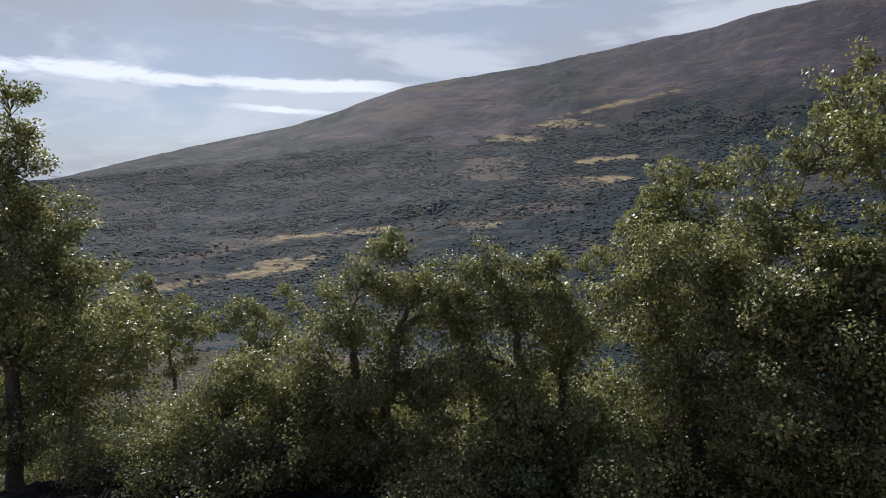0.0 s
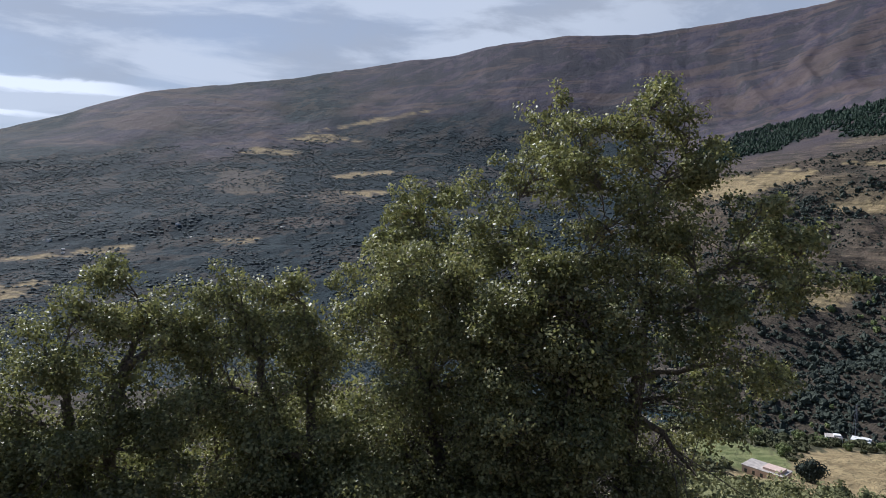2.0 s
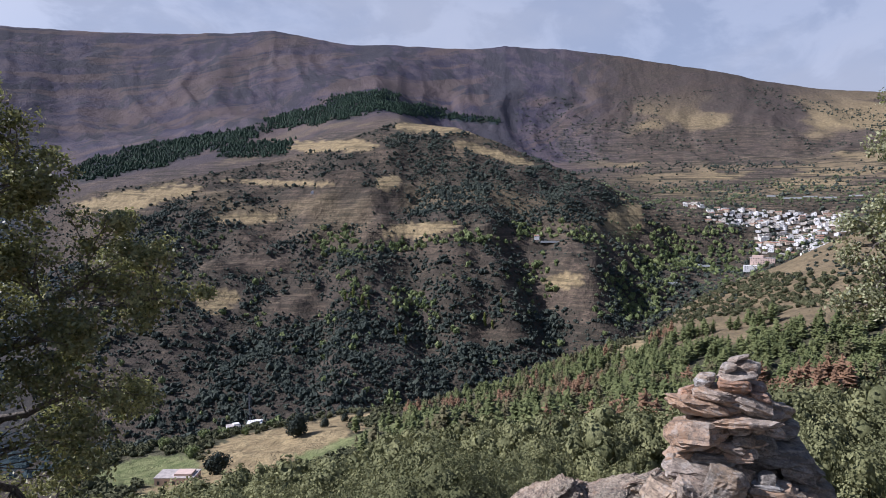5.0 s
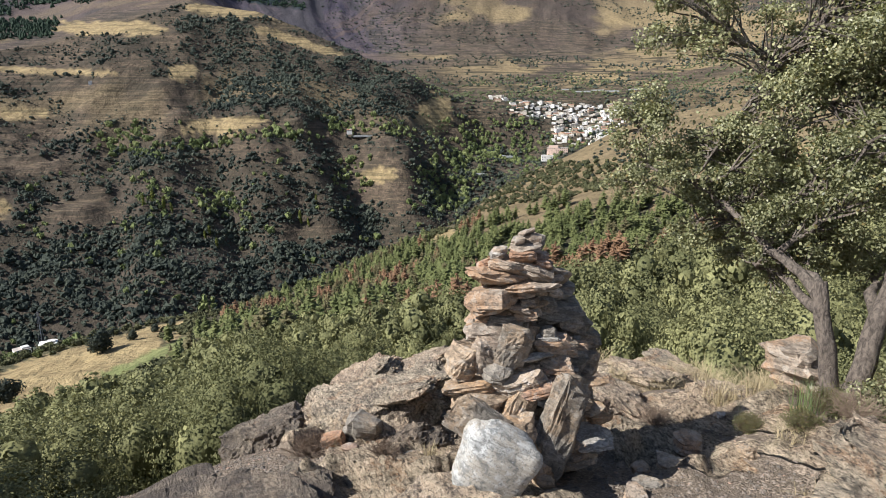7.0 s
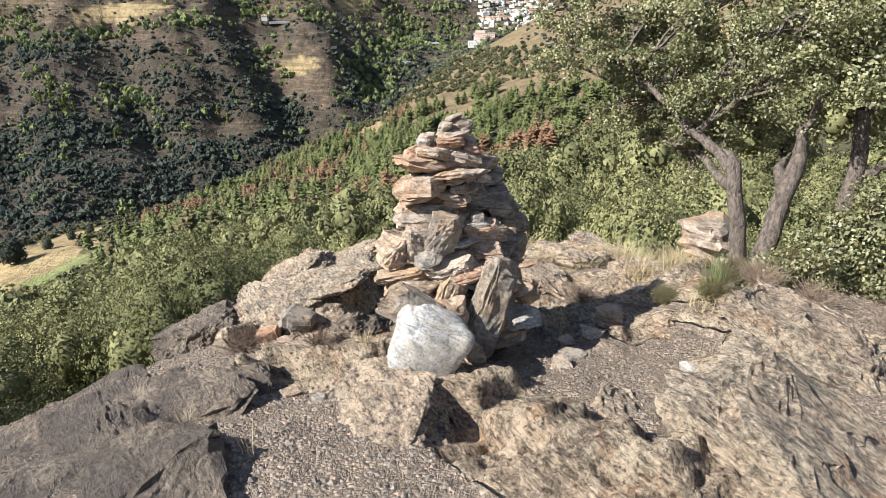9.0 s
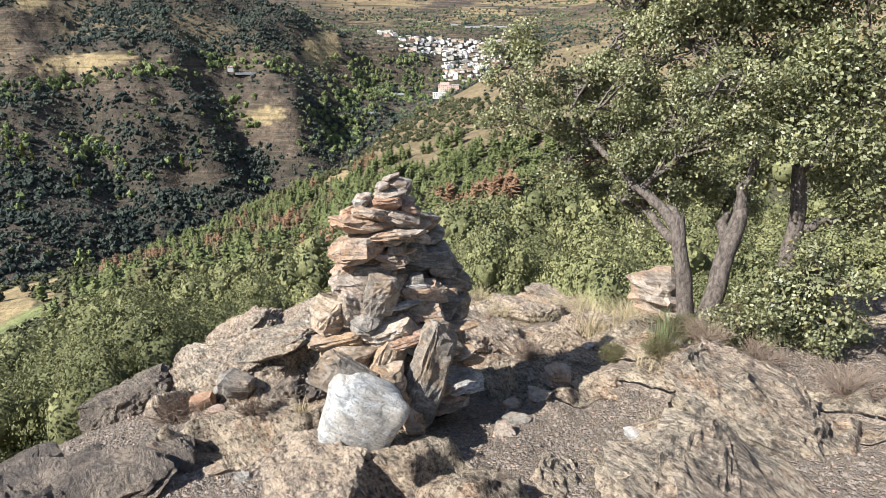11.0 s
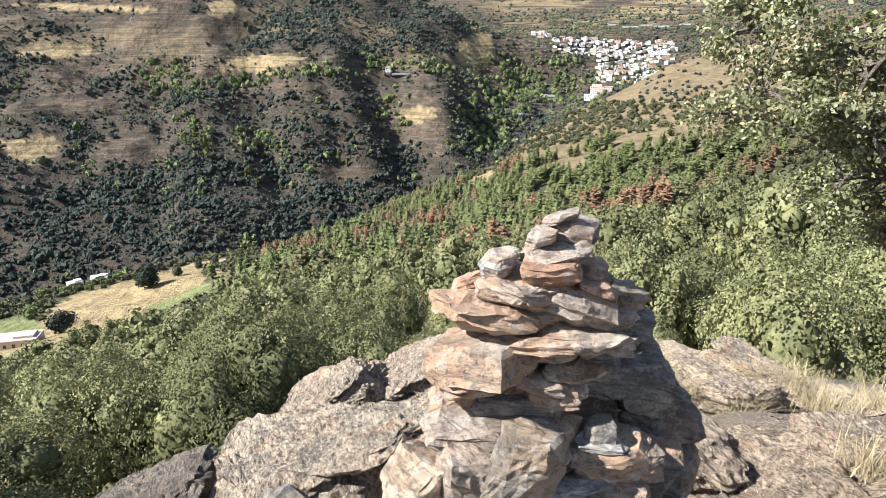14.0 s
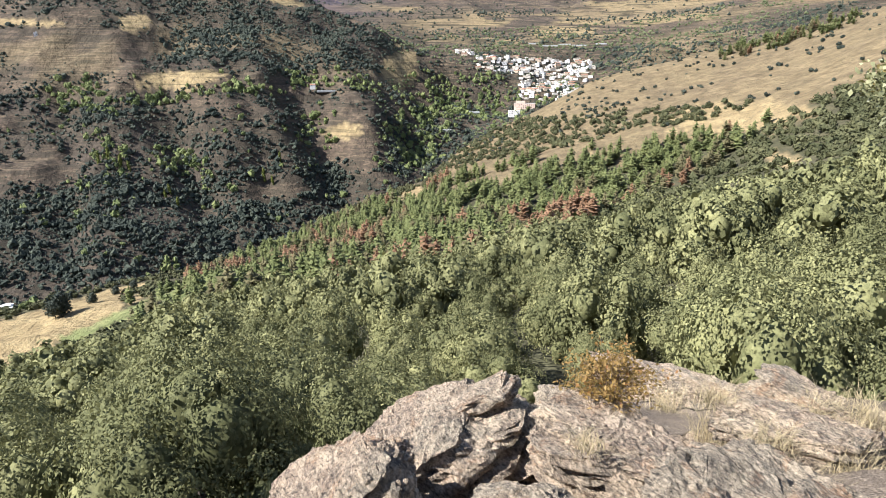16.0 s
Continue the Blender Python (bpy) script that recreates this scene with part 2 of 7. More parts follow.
def bedrock(n, p):
    """Bare schist in place: steep foliation along one strike, crisp splinters, rust, pale quartz, crevice shade painted
    where the relief dips; colour and relief.
    """
    q = n.map(n.map(p, (1, 1, 1), (0, 0, -0.48)), (1, 1, 1), (0.75, 0, 0))
    fol = n.noise(n.map(q, (6.0, 15.0, 11.0)), 1.0, 9, 0.70, 0.8)
    fibre = n.noise(n.map(q, (30.0, 68.0, 50.0)), 1.0, 7, 0.70, 0.6)
    bend = n.nt.nodes.new("ShaderNodeVectorMath")
    bend.operation = "ADD"
    n.put(bend.inputs[0], n.map(q, (13.0, 30.0, 22.0)))
    n.put(bend.inputs[1], n.math("MULTIPLY", fol, 2.2))
    splinter = n.nt.nodes.new("ShaderNodeTexVoronoi")
    n.put(splinter.inputs["Vector"], bend.outputs[0])
    splinter.inputs["Scale"].default_value = 1.0
    own = n.split(splinter.outputs["Color"])
    big = n.noise(p, 1.3, 6, 0.65)
    mid = n.noise(p, 5.5, 7, 0.72, 0.3)
    fine = n.noise(p, 52.0, 6, 0.8)
    c = n.mix(n.ramp(fol, 0.41, 0.59), (0.22, 0.158, 0.108), (0.60, 0.455, 0.318))
    c = n.mix(n.math("MULTIPLY", own["Red"], 0.5), c, (0.57, 0.45, 0.325))
    c = n.mix(n.ramp(own["Green"], 0.5, 1.0, 0.0, 0.6), c, (0.19, 0.15, 0.12))
    c = n.mix(n.ramp(big, 0.51, 0.58, 0, 0.4), c, (0.29, 0.275, 0.21))
    c = n.mix(n.ramp(big, 0.40, 0.47, 0.5, 0.0), c, (0.46, 0.335, 0.24))
    c = n.mix(n.ramp(n.noise(p, 3.4, 6, 0.7, 0.6), 0.56, 0.62, 0, 0.6), c, (0.40, 0.225, 0.12))
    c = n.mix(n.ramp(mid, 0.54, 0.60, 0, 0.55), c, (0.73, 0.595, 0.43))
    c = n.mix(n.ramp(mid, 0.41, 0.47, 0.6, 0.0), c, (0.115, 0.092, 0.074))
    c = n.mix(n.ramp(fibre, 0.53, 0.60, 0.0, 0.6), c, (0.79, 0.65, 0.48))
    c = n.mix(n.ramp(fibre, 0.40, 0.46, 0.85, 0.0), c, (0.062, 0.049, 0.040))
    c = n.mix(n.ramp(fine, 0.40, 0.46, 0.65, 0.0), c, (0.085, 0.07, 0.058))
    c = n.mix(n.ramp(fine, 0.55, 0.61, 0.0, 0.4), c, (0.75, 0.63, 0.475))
    h = n.math("ADD", n.math("MULTIPLY", fol, 1.5), n.math("ADD", n.math("MULTIPLY", fibre, 0.42), n.math("ADD", n.math("MULTIPLY", fine, 0.30), n.math("MULTIPLY", own["Blue"], 0.26))))
    h = n.math("ADD", h, n.math("MULTIPLY", mid, 0.8))
    return c, h


def ledge_build(n, b, dark=False):
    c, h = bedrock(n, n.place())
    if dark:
        # dappled shade over these ledges, put in as a dark coat, thinner in patches
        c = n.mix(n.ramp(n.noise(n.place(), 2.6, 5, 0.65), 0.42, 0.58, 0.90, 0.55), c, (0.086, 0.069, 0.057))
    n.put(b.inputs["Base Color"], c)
    b.inputs["Roughness"].default_value = 0.8
    n.put(b.inputs["Normal"], n.bump(h, 1.0, 0.05))


M_LEDGE = material("bedrock", ledge_build)
M_LEDGE_SHADED = material("shaded_bedrock", lambda n, b: ledge_build(n, b, True))


def ground_build(n, b):
    """Cover by the vertex masks: dry straw, meadow, rock, heath with distance haze in its colour; else brown soil."""
    p = n.place()
    a = n.attr("cover")
    m = n.split(a["Color"])
    heath = a["Alpha"]
    n1 = n.noise(p, 0.012, 6, 0.62)
    n2 = n.noise(p, 0.11, 5, 0.6)
    n3 = n.noise(p, 1.6, 5, 0.65)
    n4 = n.noise(p, 0.35, 6, 0.75)
    soil = n.mix(n.ramp(n2, 0.3, 0.7), (0.061, 0.046, 0.036), (0.142, 0.104, 0.076))
    soil = n.mix(n.ramp(n1, 0.4, 0.65, 0, 0.6), soil, (0.068, 0.056, 0.040))
    soil = n.mix(n.ramp(n4, 0.46, 0.58, 0, 0.6), soil, (0.05, 0.048, 0.034))
    straw = n.mix(n.ramp(n2, 0.3, 0.7), (0.23, 0.172, 0.092), (0.37, 0.285, 0.150))
    straw = n.mix(n.ramp(n4, 0.50, 0.62, 0, 0.55), straw, (0.12, 0.105, 0.065))
    meadow = n.mix(n.ramp(n2, 0.3, 0.7), (0.11, 0.13, 0.05), (0.22, 0.225, 0.10))
    # purple-brown heath, its blue cast painted in for the haze
    hazy_heath = n.mix(n.ramp(n1, 0.3, 0.7), (0.054, 0.049, 0.072), (0.112, 0.091, 0.098))
    hazy_heath = n.mix(n.ramp(n.noise(n.map(n.map(p, (1, 1, 1), (0, 0, -0.6)), (0.3, 1.0, 0.5)), 0.008, 7, 0.66, 0.5), 0.475, 0.535, 0, 0.8), hazy_heath, (0.055, 0.053, 0.060))
    hazy_heath = n.mix(n.ramp(n2, 0.5, 0.62, 0, 0.45), hazy_heath, (0.05, 0.05, 0.06))
    # sunlit streaks along the ridges, painted as warm bands
    lit_bands = n.noise(n.map(n.map(p, (1, 1, 1), (0, 0, 0.5)), (0.25, 1.0, 0.6)), 0.006, 7, 0.66, 0.9)
    hazy_heath = n.mix(n.ramp(lit_bands, 0.50, 0.58, 0, 0.5), hazy_heath, (0.150, 0.108, 0.086))
    c = n.mix(heath, soil, hazy_heath)
    # shade under and between crowns is put into this floor, far haze blue too
    floor_tone = n.ramp(n.math("ADD", n.math("MULTIPLY", n4, 0.4), n.math("MULTIPLY", n.noise(p, 0.045, 5, 0.65), 0.6)), 0.40, 0.60)
    shaded_floor = n.mix(heath, n.mix(floor_tone, (0.026, 0.024, 0.018), (0.070, 0.058, 0.044)), n.mix(floor_tone, (0.008, 0.017, 0.022), (0.022, 0.038, 0.044)))
    c = n.mix(n.math("MULTIPLY", n.attr("wood")["Fac"], 0.95), c, shaded_floor)
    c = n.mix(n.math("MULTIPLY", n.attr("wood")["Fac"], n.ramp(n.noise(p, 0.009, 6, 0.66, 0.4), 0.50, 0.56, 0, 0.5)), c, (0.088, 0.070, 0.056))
    c = n.mix(m["Red"], c, straw)
    c = n.mix(m["Green"], c, meadow)
    # terrace walls: broken level lines down the slopes
    z = n.axis(p)["Z"]
    lines = n.noise(n.map(p, (0.011, 0.011, 0.21)), 1.0, 5, 0.6, 0.5)
    c = n.mix(n.math("MULTIPLY", n.ramp(lines, 0.52, 0.57, 0, 0.5), n.attr("terrace")["Fac"]), c, (0.046, 0.042, 0.030))
    c = n.mix(n.math("MULTIPLY", n.ramp(n.math("ABSOLUTE", n.math("SUBTRACT", lines, 0.46)), 0.006, 0.020, 0.38, 0.0), n.attr("terrace")["Fac"]), c, (0.27, 0.205, 0.130))
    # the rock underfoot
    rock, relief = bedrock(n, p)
    # gravel in the hollows: flat chips of many greys
    chip = n.nt.nodes.new("ShaderNodeTexVoronoi")
    n.put(chip.inputs["Vector"], p)
    chip.inputs["Scale"].default_value = 62.0
    small = n.nt.nodes.new("ShaderNodeTexVoronoi")
    n.put(small.inputs["Vector"], n.map(p, (1.0, 1.4, 1.0), (0, 0, 0.5)))
    small.inputs["Scale"].default_value = 150.0
    pick = n.ramp(n.noise(p, 22.0, 3, 0.6), 0.47, 0.53)
    shade_of = n.mix(pick, n.split(chip.outputs["Color"])["Red"], n.split(small.outputs["Color"])["Red"])
    away = n.mix(pick, chip.outputs["Distance"], small.outputs["Distance"])
    grit = n.mix(shade_of, (0.110, 0.088, 0.070), (0.36, 0.29, 0.225))
    grit = n.mix(n.ramp(away, 0.40, 0.70, 0, 0.55), grit, (0.07, 0.058, 0.048))
    grit = n.mix(n.ramp(n3, 0.35, 0.65, 0.0, 0.5), grit, (0.25, 0.20, 0.152))
    lie = n.ramp(n.math("ADD", n.attr("grit")["Fac"], n.math("MULTIPLY", n.math("SUBTRACT", n3, 0.5), 0.5)), 0.42, 0.58)
    rock = n.mix(lie, rock, grit)
    flat = n.math("SUBTRACT", 1.6, away)
    relief = n.math("ADD", n.math("MULTIPLY", relief, n.math("SUBTRACT", 1.0, lie)), n.math("MULTIPLY", flat, n.math("MULTIPLY", lie, 0.22)))
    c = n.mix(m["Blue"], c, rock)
    n.put(b.inputs["Base Color"], c)
    b.inputs["Roughness"].default_value = 0.92
    b.inputs["Specular IOR Level"].default_value = 0.12
    near = n.bump(n.math("MULTIPLY", relief, m["Blue"]), 1.0, 0.05)
    far_b = n.nt.nodes.new("ShaderNodeBump")
    far_b.inputs["Strength"].default_value, far_b.inputs["Distance"].default_value = 0.85, 10.0
    n.put(far_b.inputs["Height"], n.math("MULTIPLY", n.noise(p, 0.035, 7, 0.68), n.math("SUBTRACT", 1.0, m["Blue"])))
    n.put(far_b.inputs["Normal"], near)
    n.put(b.inputs["Normal"], far_b.outputs["Normal"])


M_GROUND = material("hillside_ground", ground_build)


def plain(name, colour, rough=0.7, scale=4.0, vary=0.25):
    def build(n, b):
        f = n.noise(n.where(), scale, 5, 0.6)
        c = n.mix(n.ramp(f, 0.3, 0.7), tuple(v * (1 - vary) for v in colour), tuple(min(v * (1 + vary), 0.9) for v in colour))
        n.put(b.inputs["Base Color"], n.mix(n.math("MULTIPLY", n.each(), 0.25), c, tuple(v * 0.75 for v in colour)))
        b.inputs["Roughness"].default_value = rough
        n.put(b.inputs["Normal"], n.bump(f, 0.3, 0.02))
    return material(name, build)


M_SLAB = material("pale_slab", schist_build((0.48, 0.485, 0.475), (0.44, 0.38, 0.30), (0.62, 0.63, 0.63), 1.2))
M_WHITEWASH = plain("whitewash", (0.74, 0.72, 0.69), 0.8, 0.4, 0.08)
M_ROOF = plain("grey_roof", (0.42, 0.37, 0.33), 0.85, 0.5)
M_TILE = plain("tile_roof", (0.34, 0.17, 0.11), 0.8, 0.8)
M_DARK = plain("window_dark", (0.05, 0.055, 0.06), 0.3)
M_STRAW = plain("dry_grass", (0.40, 0.325, 0.19), 0.8, 6.0)
M_TWIG = plain("dry_twig", (0.20, 0.145, 0.105), 0.9, 8.0)
M_STEEL = plain("galvanised_steel", (0.35, 0.35, 0.36), 0.5)
M_SHEET = plain("greenhouse_sheet", (0.36, 0.37, 0.37), 0.5, 0.3, 0.1)

# ---------------------------------------------------------------- tools
rng = np.random.default_rng(7)


def lattice(ix, iy, seed):
    h = (ix.astype(np.int64) * 374761393 + iy.astype(np.int64) * 668265263 + seed * 2147483647) & 0xFFFFFFFF
    h = ((h ^ (h >> 13)) * 1274126177) & 0xFFFFFFFF
    return ((h ^ (h >> 16)) & 0xFFFFFF) / float(0xFFFFFF)


def value_noise(x, y, seed=0):
    """Smooth noise from 0 to 1."""
    x, y = np.asarray(x, float), np.asarray(y, float)
    ix, iy = np.floor(x), np.floor(y)
    fx, fy = x - ix, y - iy
    fx, fy = fx * fx * fx * (fx * (fx * 6 - 15) + 10), fy * fy * fy * (fy * (fy * 6 - 15) + 10)
    a, b = lattice(ix, iy, seed), lattice(ix + 1, iy, seed)
    c, d = lattice(ix, iy + 1, seed), lattice(ix + 1, iy + 1, seed)
    return (a * (1 - fx) + b * fx) * (1 - fy) + (c * (1 - fx) + d * fx) * fy


def fbm(x, y, octaves=5, seed=0, rough=0.5):
    total, amp, norm = 0.0, 1.0, 0.0
    for k in range(octaves):
        total = total + amp * value_noise(x * 2**k + 17.3 * k, y * 2**k - 9.1 * k, seed + k)
        norm, amp = norm + amp, amp * rough
    return total / norm


def ridged(x, y, octaves=4, seed=0):
    total, amp, norm = 0.0, 1.0, 0.0
    for k in range(octaves):
        total = total + amp * (1 - np.abs(2 * value_noise(x * 2**k + 5.7 * k, y * 2**k + 3.9 * k, seed + k) - 1))
        norm, amp = norm + amp, amp * 0.5
    return total / norm


def step(x, lo, hi):
    f = np.clip((np.asarray(x, float) - lo) / (hi - lo), 0, 1)
    return f * f * (3 - 2 * f)


def mesh_of(name, verts, faces, mat, smooth=False, normals=None):
    """A mesh from arrays; all faces have the same number of corners. normals: the rounded form that foliage follows, by vertex."""
    me = bpy.data.meshes.new(name)
    verts, faces = np.asarray(verts, np.float32), np.asarray(faces, np.int32)
    k = faces.shape[1]
    me.vertices.add(len(verts))
    me.vertices.foreach_set("co", verts.ravel())
    me.loops.add(faces.size)
    me.loops.foreach_set("vertex_index", faces.ravel())
    me.polygons.add(len(faces))
    me.polygons.foreach_set("loop_start", np.arange(0, faces.size, k, dtype=np.int32))
    me.polygons.foreach_set("loop_total", np.full(len(faces), k, np.int32))
    me.polygons.foreach_set("use_smooth", np.full(len(faces), smooth or normals is not None))
    me.materials.append(mat)
    me.update(calc_edges=True)
    if normals is not None:
        me.normals_split_custom_set_from_vertices(np.asarray(normals, np.float32))
    return me


def part(name, me, parent=None, label="", at=None):
    """One mesh object, under a thing if one is given."""
    ob = new(name, me)
    if at is not None:
        ob.matrix_basis = at
    if parent is not None:
        ob.parent = parent
    if label:
        tagged(ob, label)
    return ob


def from_bm(name, bm, mat, smooth=False):
    me = bpy.data.meshes.new(name)
    bm.to_mesh(me)
    bm.free()
    me.materials.append(mat)
    for p in me.polygons:
        p.use_smooth = smooth
    return me


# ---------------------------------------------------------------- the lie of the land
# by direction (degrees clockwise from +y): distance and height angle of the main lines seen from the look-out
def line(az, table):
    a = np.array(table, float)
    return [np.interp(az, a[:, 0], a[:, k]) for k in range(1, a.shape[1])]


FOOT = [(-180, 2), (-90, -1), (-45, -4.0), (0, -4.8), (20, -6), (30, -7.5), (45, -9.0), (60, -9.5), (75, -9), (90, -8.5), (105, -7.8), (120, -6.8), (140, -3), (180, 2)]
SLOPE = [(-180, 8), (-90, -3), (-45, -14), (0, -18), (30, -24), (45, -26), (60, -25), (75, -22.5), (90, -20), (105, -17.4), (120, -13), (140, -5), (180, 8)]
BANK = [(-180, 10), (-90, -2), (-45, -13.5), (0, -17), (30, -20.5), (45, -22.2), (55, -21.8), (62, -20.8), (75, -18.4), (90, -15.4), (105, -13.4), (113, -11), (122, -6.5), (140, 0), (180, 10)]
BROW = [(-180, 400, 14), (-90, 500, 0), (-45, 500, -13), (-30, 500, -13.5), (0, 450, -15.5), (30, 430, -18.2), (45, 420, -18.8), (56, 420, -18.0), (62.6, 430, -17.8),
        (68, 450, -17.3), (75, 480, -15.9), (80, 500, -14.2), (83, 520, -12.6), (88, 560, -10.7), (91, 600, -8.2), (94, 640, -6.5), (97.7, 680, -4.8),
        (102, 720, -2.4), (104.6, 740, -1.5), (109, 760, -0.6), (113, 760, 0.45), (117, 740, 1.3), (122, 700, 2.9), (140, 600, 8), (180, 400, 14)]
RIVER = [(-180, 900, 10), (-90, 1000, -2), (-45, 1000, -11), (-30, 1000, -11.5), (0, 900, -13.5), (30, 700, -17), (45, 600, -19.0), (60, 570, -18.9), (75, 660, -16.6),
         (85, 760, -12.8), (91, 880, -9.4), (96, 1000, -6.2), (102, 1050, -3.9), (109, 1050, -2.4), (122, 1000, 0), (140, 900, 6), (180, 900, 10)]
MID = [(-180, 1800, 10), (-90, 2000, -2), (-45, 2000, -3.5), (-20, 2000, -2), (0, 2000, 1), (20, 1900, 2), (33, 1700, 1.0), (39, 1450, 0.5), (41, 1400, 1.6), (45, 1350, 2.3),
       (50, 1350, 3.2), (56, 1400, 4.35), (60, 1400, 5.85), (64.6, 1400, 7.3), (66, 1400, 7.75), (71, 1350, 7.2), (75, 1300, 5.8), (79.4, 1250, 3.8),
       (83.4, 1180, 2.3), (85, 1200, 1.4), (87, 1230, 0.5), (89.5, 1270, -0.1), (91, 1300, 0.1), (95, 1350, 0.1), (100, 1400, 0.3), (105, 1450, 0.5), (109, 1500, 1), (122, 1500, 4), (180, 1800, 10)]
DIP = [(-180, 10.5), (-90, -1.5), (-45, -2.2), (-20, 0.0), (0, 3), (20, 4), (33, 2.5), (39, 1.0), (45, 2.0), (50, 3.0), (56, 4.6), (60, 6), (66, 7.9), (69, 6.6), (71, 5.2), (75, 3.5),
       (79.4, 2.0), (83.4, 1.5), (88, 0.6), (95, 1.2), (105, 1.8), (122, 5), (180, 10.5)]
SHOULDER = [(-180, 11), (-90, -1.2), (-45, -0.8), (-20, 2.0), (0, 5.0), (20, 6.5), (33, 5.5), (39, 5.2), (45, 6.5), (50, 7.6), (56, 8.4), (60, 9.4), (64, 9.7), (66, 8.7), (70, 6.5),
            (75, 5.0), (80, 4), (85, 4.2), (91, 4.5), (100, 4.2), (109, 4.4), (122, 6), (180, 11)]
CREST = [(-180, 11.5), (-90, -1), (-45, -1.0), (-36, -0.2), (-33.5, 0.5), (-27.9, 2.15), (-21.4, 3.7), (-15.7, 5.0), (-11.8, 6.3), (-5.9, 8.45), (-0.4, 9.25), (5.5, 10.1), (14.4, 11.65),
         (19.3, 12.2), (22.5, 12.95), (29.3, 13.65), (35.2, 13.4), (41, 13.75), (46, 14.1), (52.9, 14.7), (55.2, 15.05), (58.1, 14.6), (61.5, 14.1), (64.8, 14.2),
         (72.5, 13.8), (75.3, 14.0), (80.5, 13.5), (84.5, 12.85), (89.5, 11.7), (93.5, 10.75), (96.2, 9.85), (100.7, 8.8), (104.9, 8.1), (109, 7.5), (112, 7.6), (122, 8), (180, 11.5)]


def rise(el, r):
    return EYE + r * np.tan(np.radians(el))


def bare_rock(x, y):
    """1 on the ribs of bare rock, 0 in the hollows that gravel fills."""
    u, v = 0.80 * x + 0.60 * y, -0.60 * x + 0.80 * y
    return step(fbm(u * 0.75 + 8.0, v * 1.5 + 2.0, 4, 21, 0.55), 0.46, 0.57)


def crag(x, y):
    """Height of the rock underfoot: a spur that falls away along +x, with a drop along its side."""
    base = 0.20 - 0.335 * 1.1 * np.log1p(np.exp(np.clip((x - 1.45) / 0.35, -30, 60))) * 0.35 / 1.1
    base = base + 0.04 + 0.28 * step(-y, 0.6, 2.1) * step(x, 2.3, 3.6) * (1 - step(x, 4.4, 6.5)) - 0.12 * np.maximum(x - 5.5, 0)
    edge = np.interp(x, [-3, 1.5, 2.4, 3.2, 4.0, 5.0, 6.6, 7.9, 9.0, 10.5, 12.0], [2.4, 2.0, 1.7, 1.75, 1.5, 1.3, 1.35, 0.5, -0.6, -2.4, -5.0])
    over = y - edge + 0.35 * (fbm(x * 0.9, y * 0.9, 3, 40) - 0.5)
    drop = 1.1 * np.log1p(np.exp(np.clip(over / 0.22, -30, 60))) * 0.22
    base = base - 3.4 * (1 - np.exp(-drop / 3.4))
    # foliation: ribs of rock along a strike that runs across the spur
    u, v = 0.80 * x + 0.60 * y, -0.60 * x + 0.80 * y
    warp = 0.5 * fbm(x * 0.8, y * 0.8, 3, 11)
    ribs = ridged((u + warp) * 1.1, (v + warp) * 0.42, 4, 3)
    fine = ridged((u + warp) * 5.5, (v + warp) * 2.2, 3, 5)
    tiny = ridged((u + warp) * 15.0, (v + warp) * 6.5, 3, 6)
    lump = fbm(x * 0.9 + 3.1, y * 0.9, 4, 9)
    bare = bare_rock(x, y)
    # blocks: each with its own tilt and step
    qx, qy = (u + 0.6 * warp) * 2.6, (v + 0.6 * warp) * 1.7
    kx, ky = np.floor(qx), np.floor(qy)
    mass, tilt = 1e-9, 0.0
    for i in (-1, 0, 1):
        for j in (-1, 0, 1):
            jx, jy = kx + i, ky + j
            ox, oy = qx - jx - lattice(jx, jy, 71), qy - jy - lattice(jx, jy, 72)
            d = ox * ox + oy * oy
            h = (lattice(jx, jy, 73) - 0.5) * 0.16 + ox * (lattice(jx, jy, 74) - 0.65) * 0.24 + oy * (lattice(jx, jy, 75) - 0.5) * 0.16
            near = np.exp(-24.0 * d)
            tilt, mass = tilt + near * h, mass + near
    tilt = tilt / mass
    layer_at = (u + 0.35 * warp + 0.04 * fine) * 6.5
    saw = layer_at - np.floor(layer_at)
    edge_on = 0.035 * (saw * (1 - step(saw, 0.72, 1.0)) - 0.3)
    base = base + bare * (0.75 * tilt + edge_on)
    return base + (0.17 * (ribs - 0.55) + 0.08 * (fine - 0.5) + 0.055 * (tiny - 0.5)) * (0.25 + 0.75 * bare) + 0.16 * (lump - 0.5)


LEVELS = (("underfoot", 26), ("near", 240), ("slope", 34), ("bank", 24), ("brow", 24), ("river", 14), ("mid", 110), ("dip", 12), ("shoulder", 36), ("crest", 56), ("back", 4))


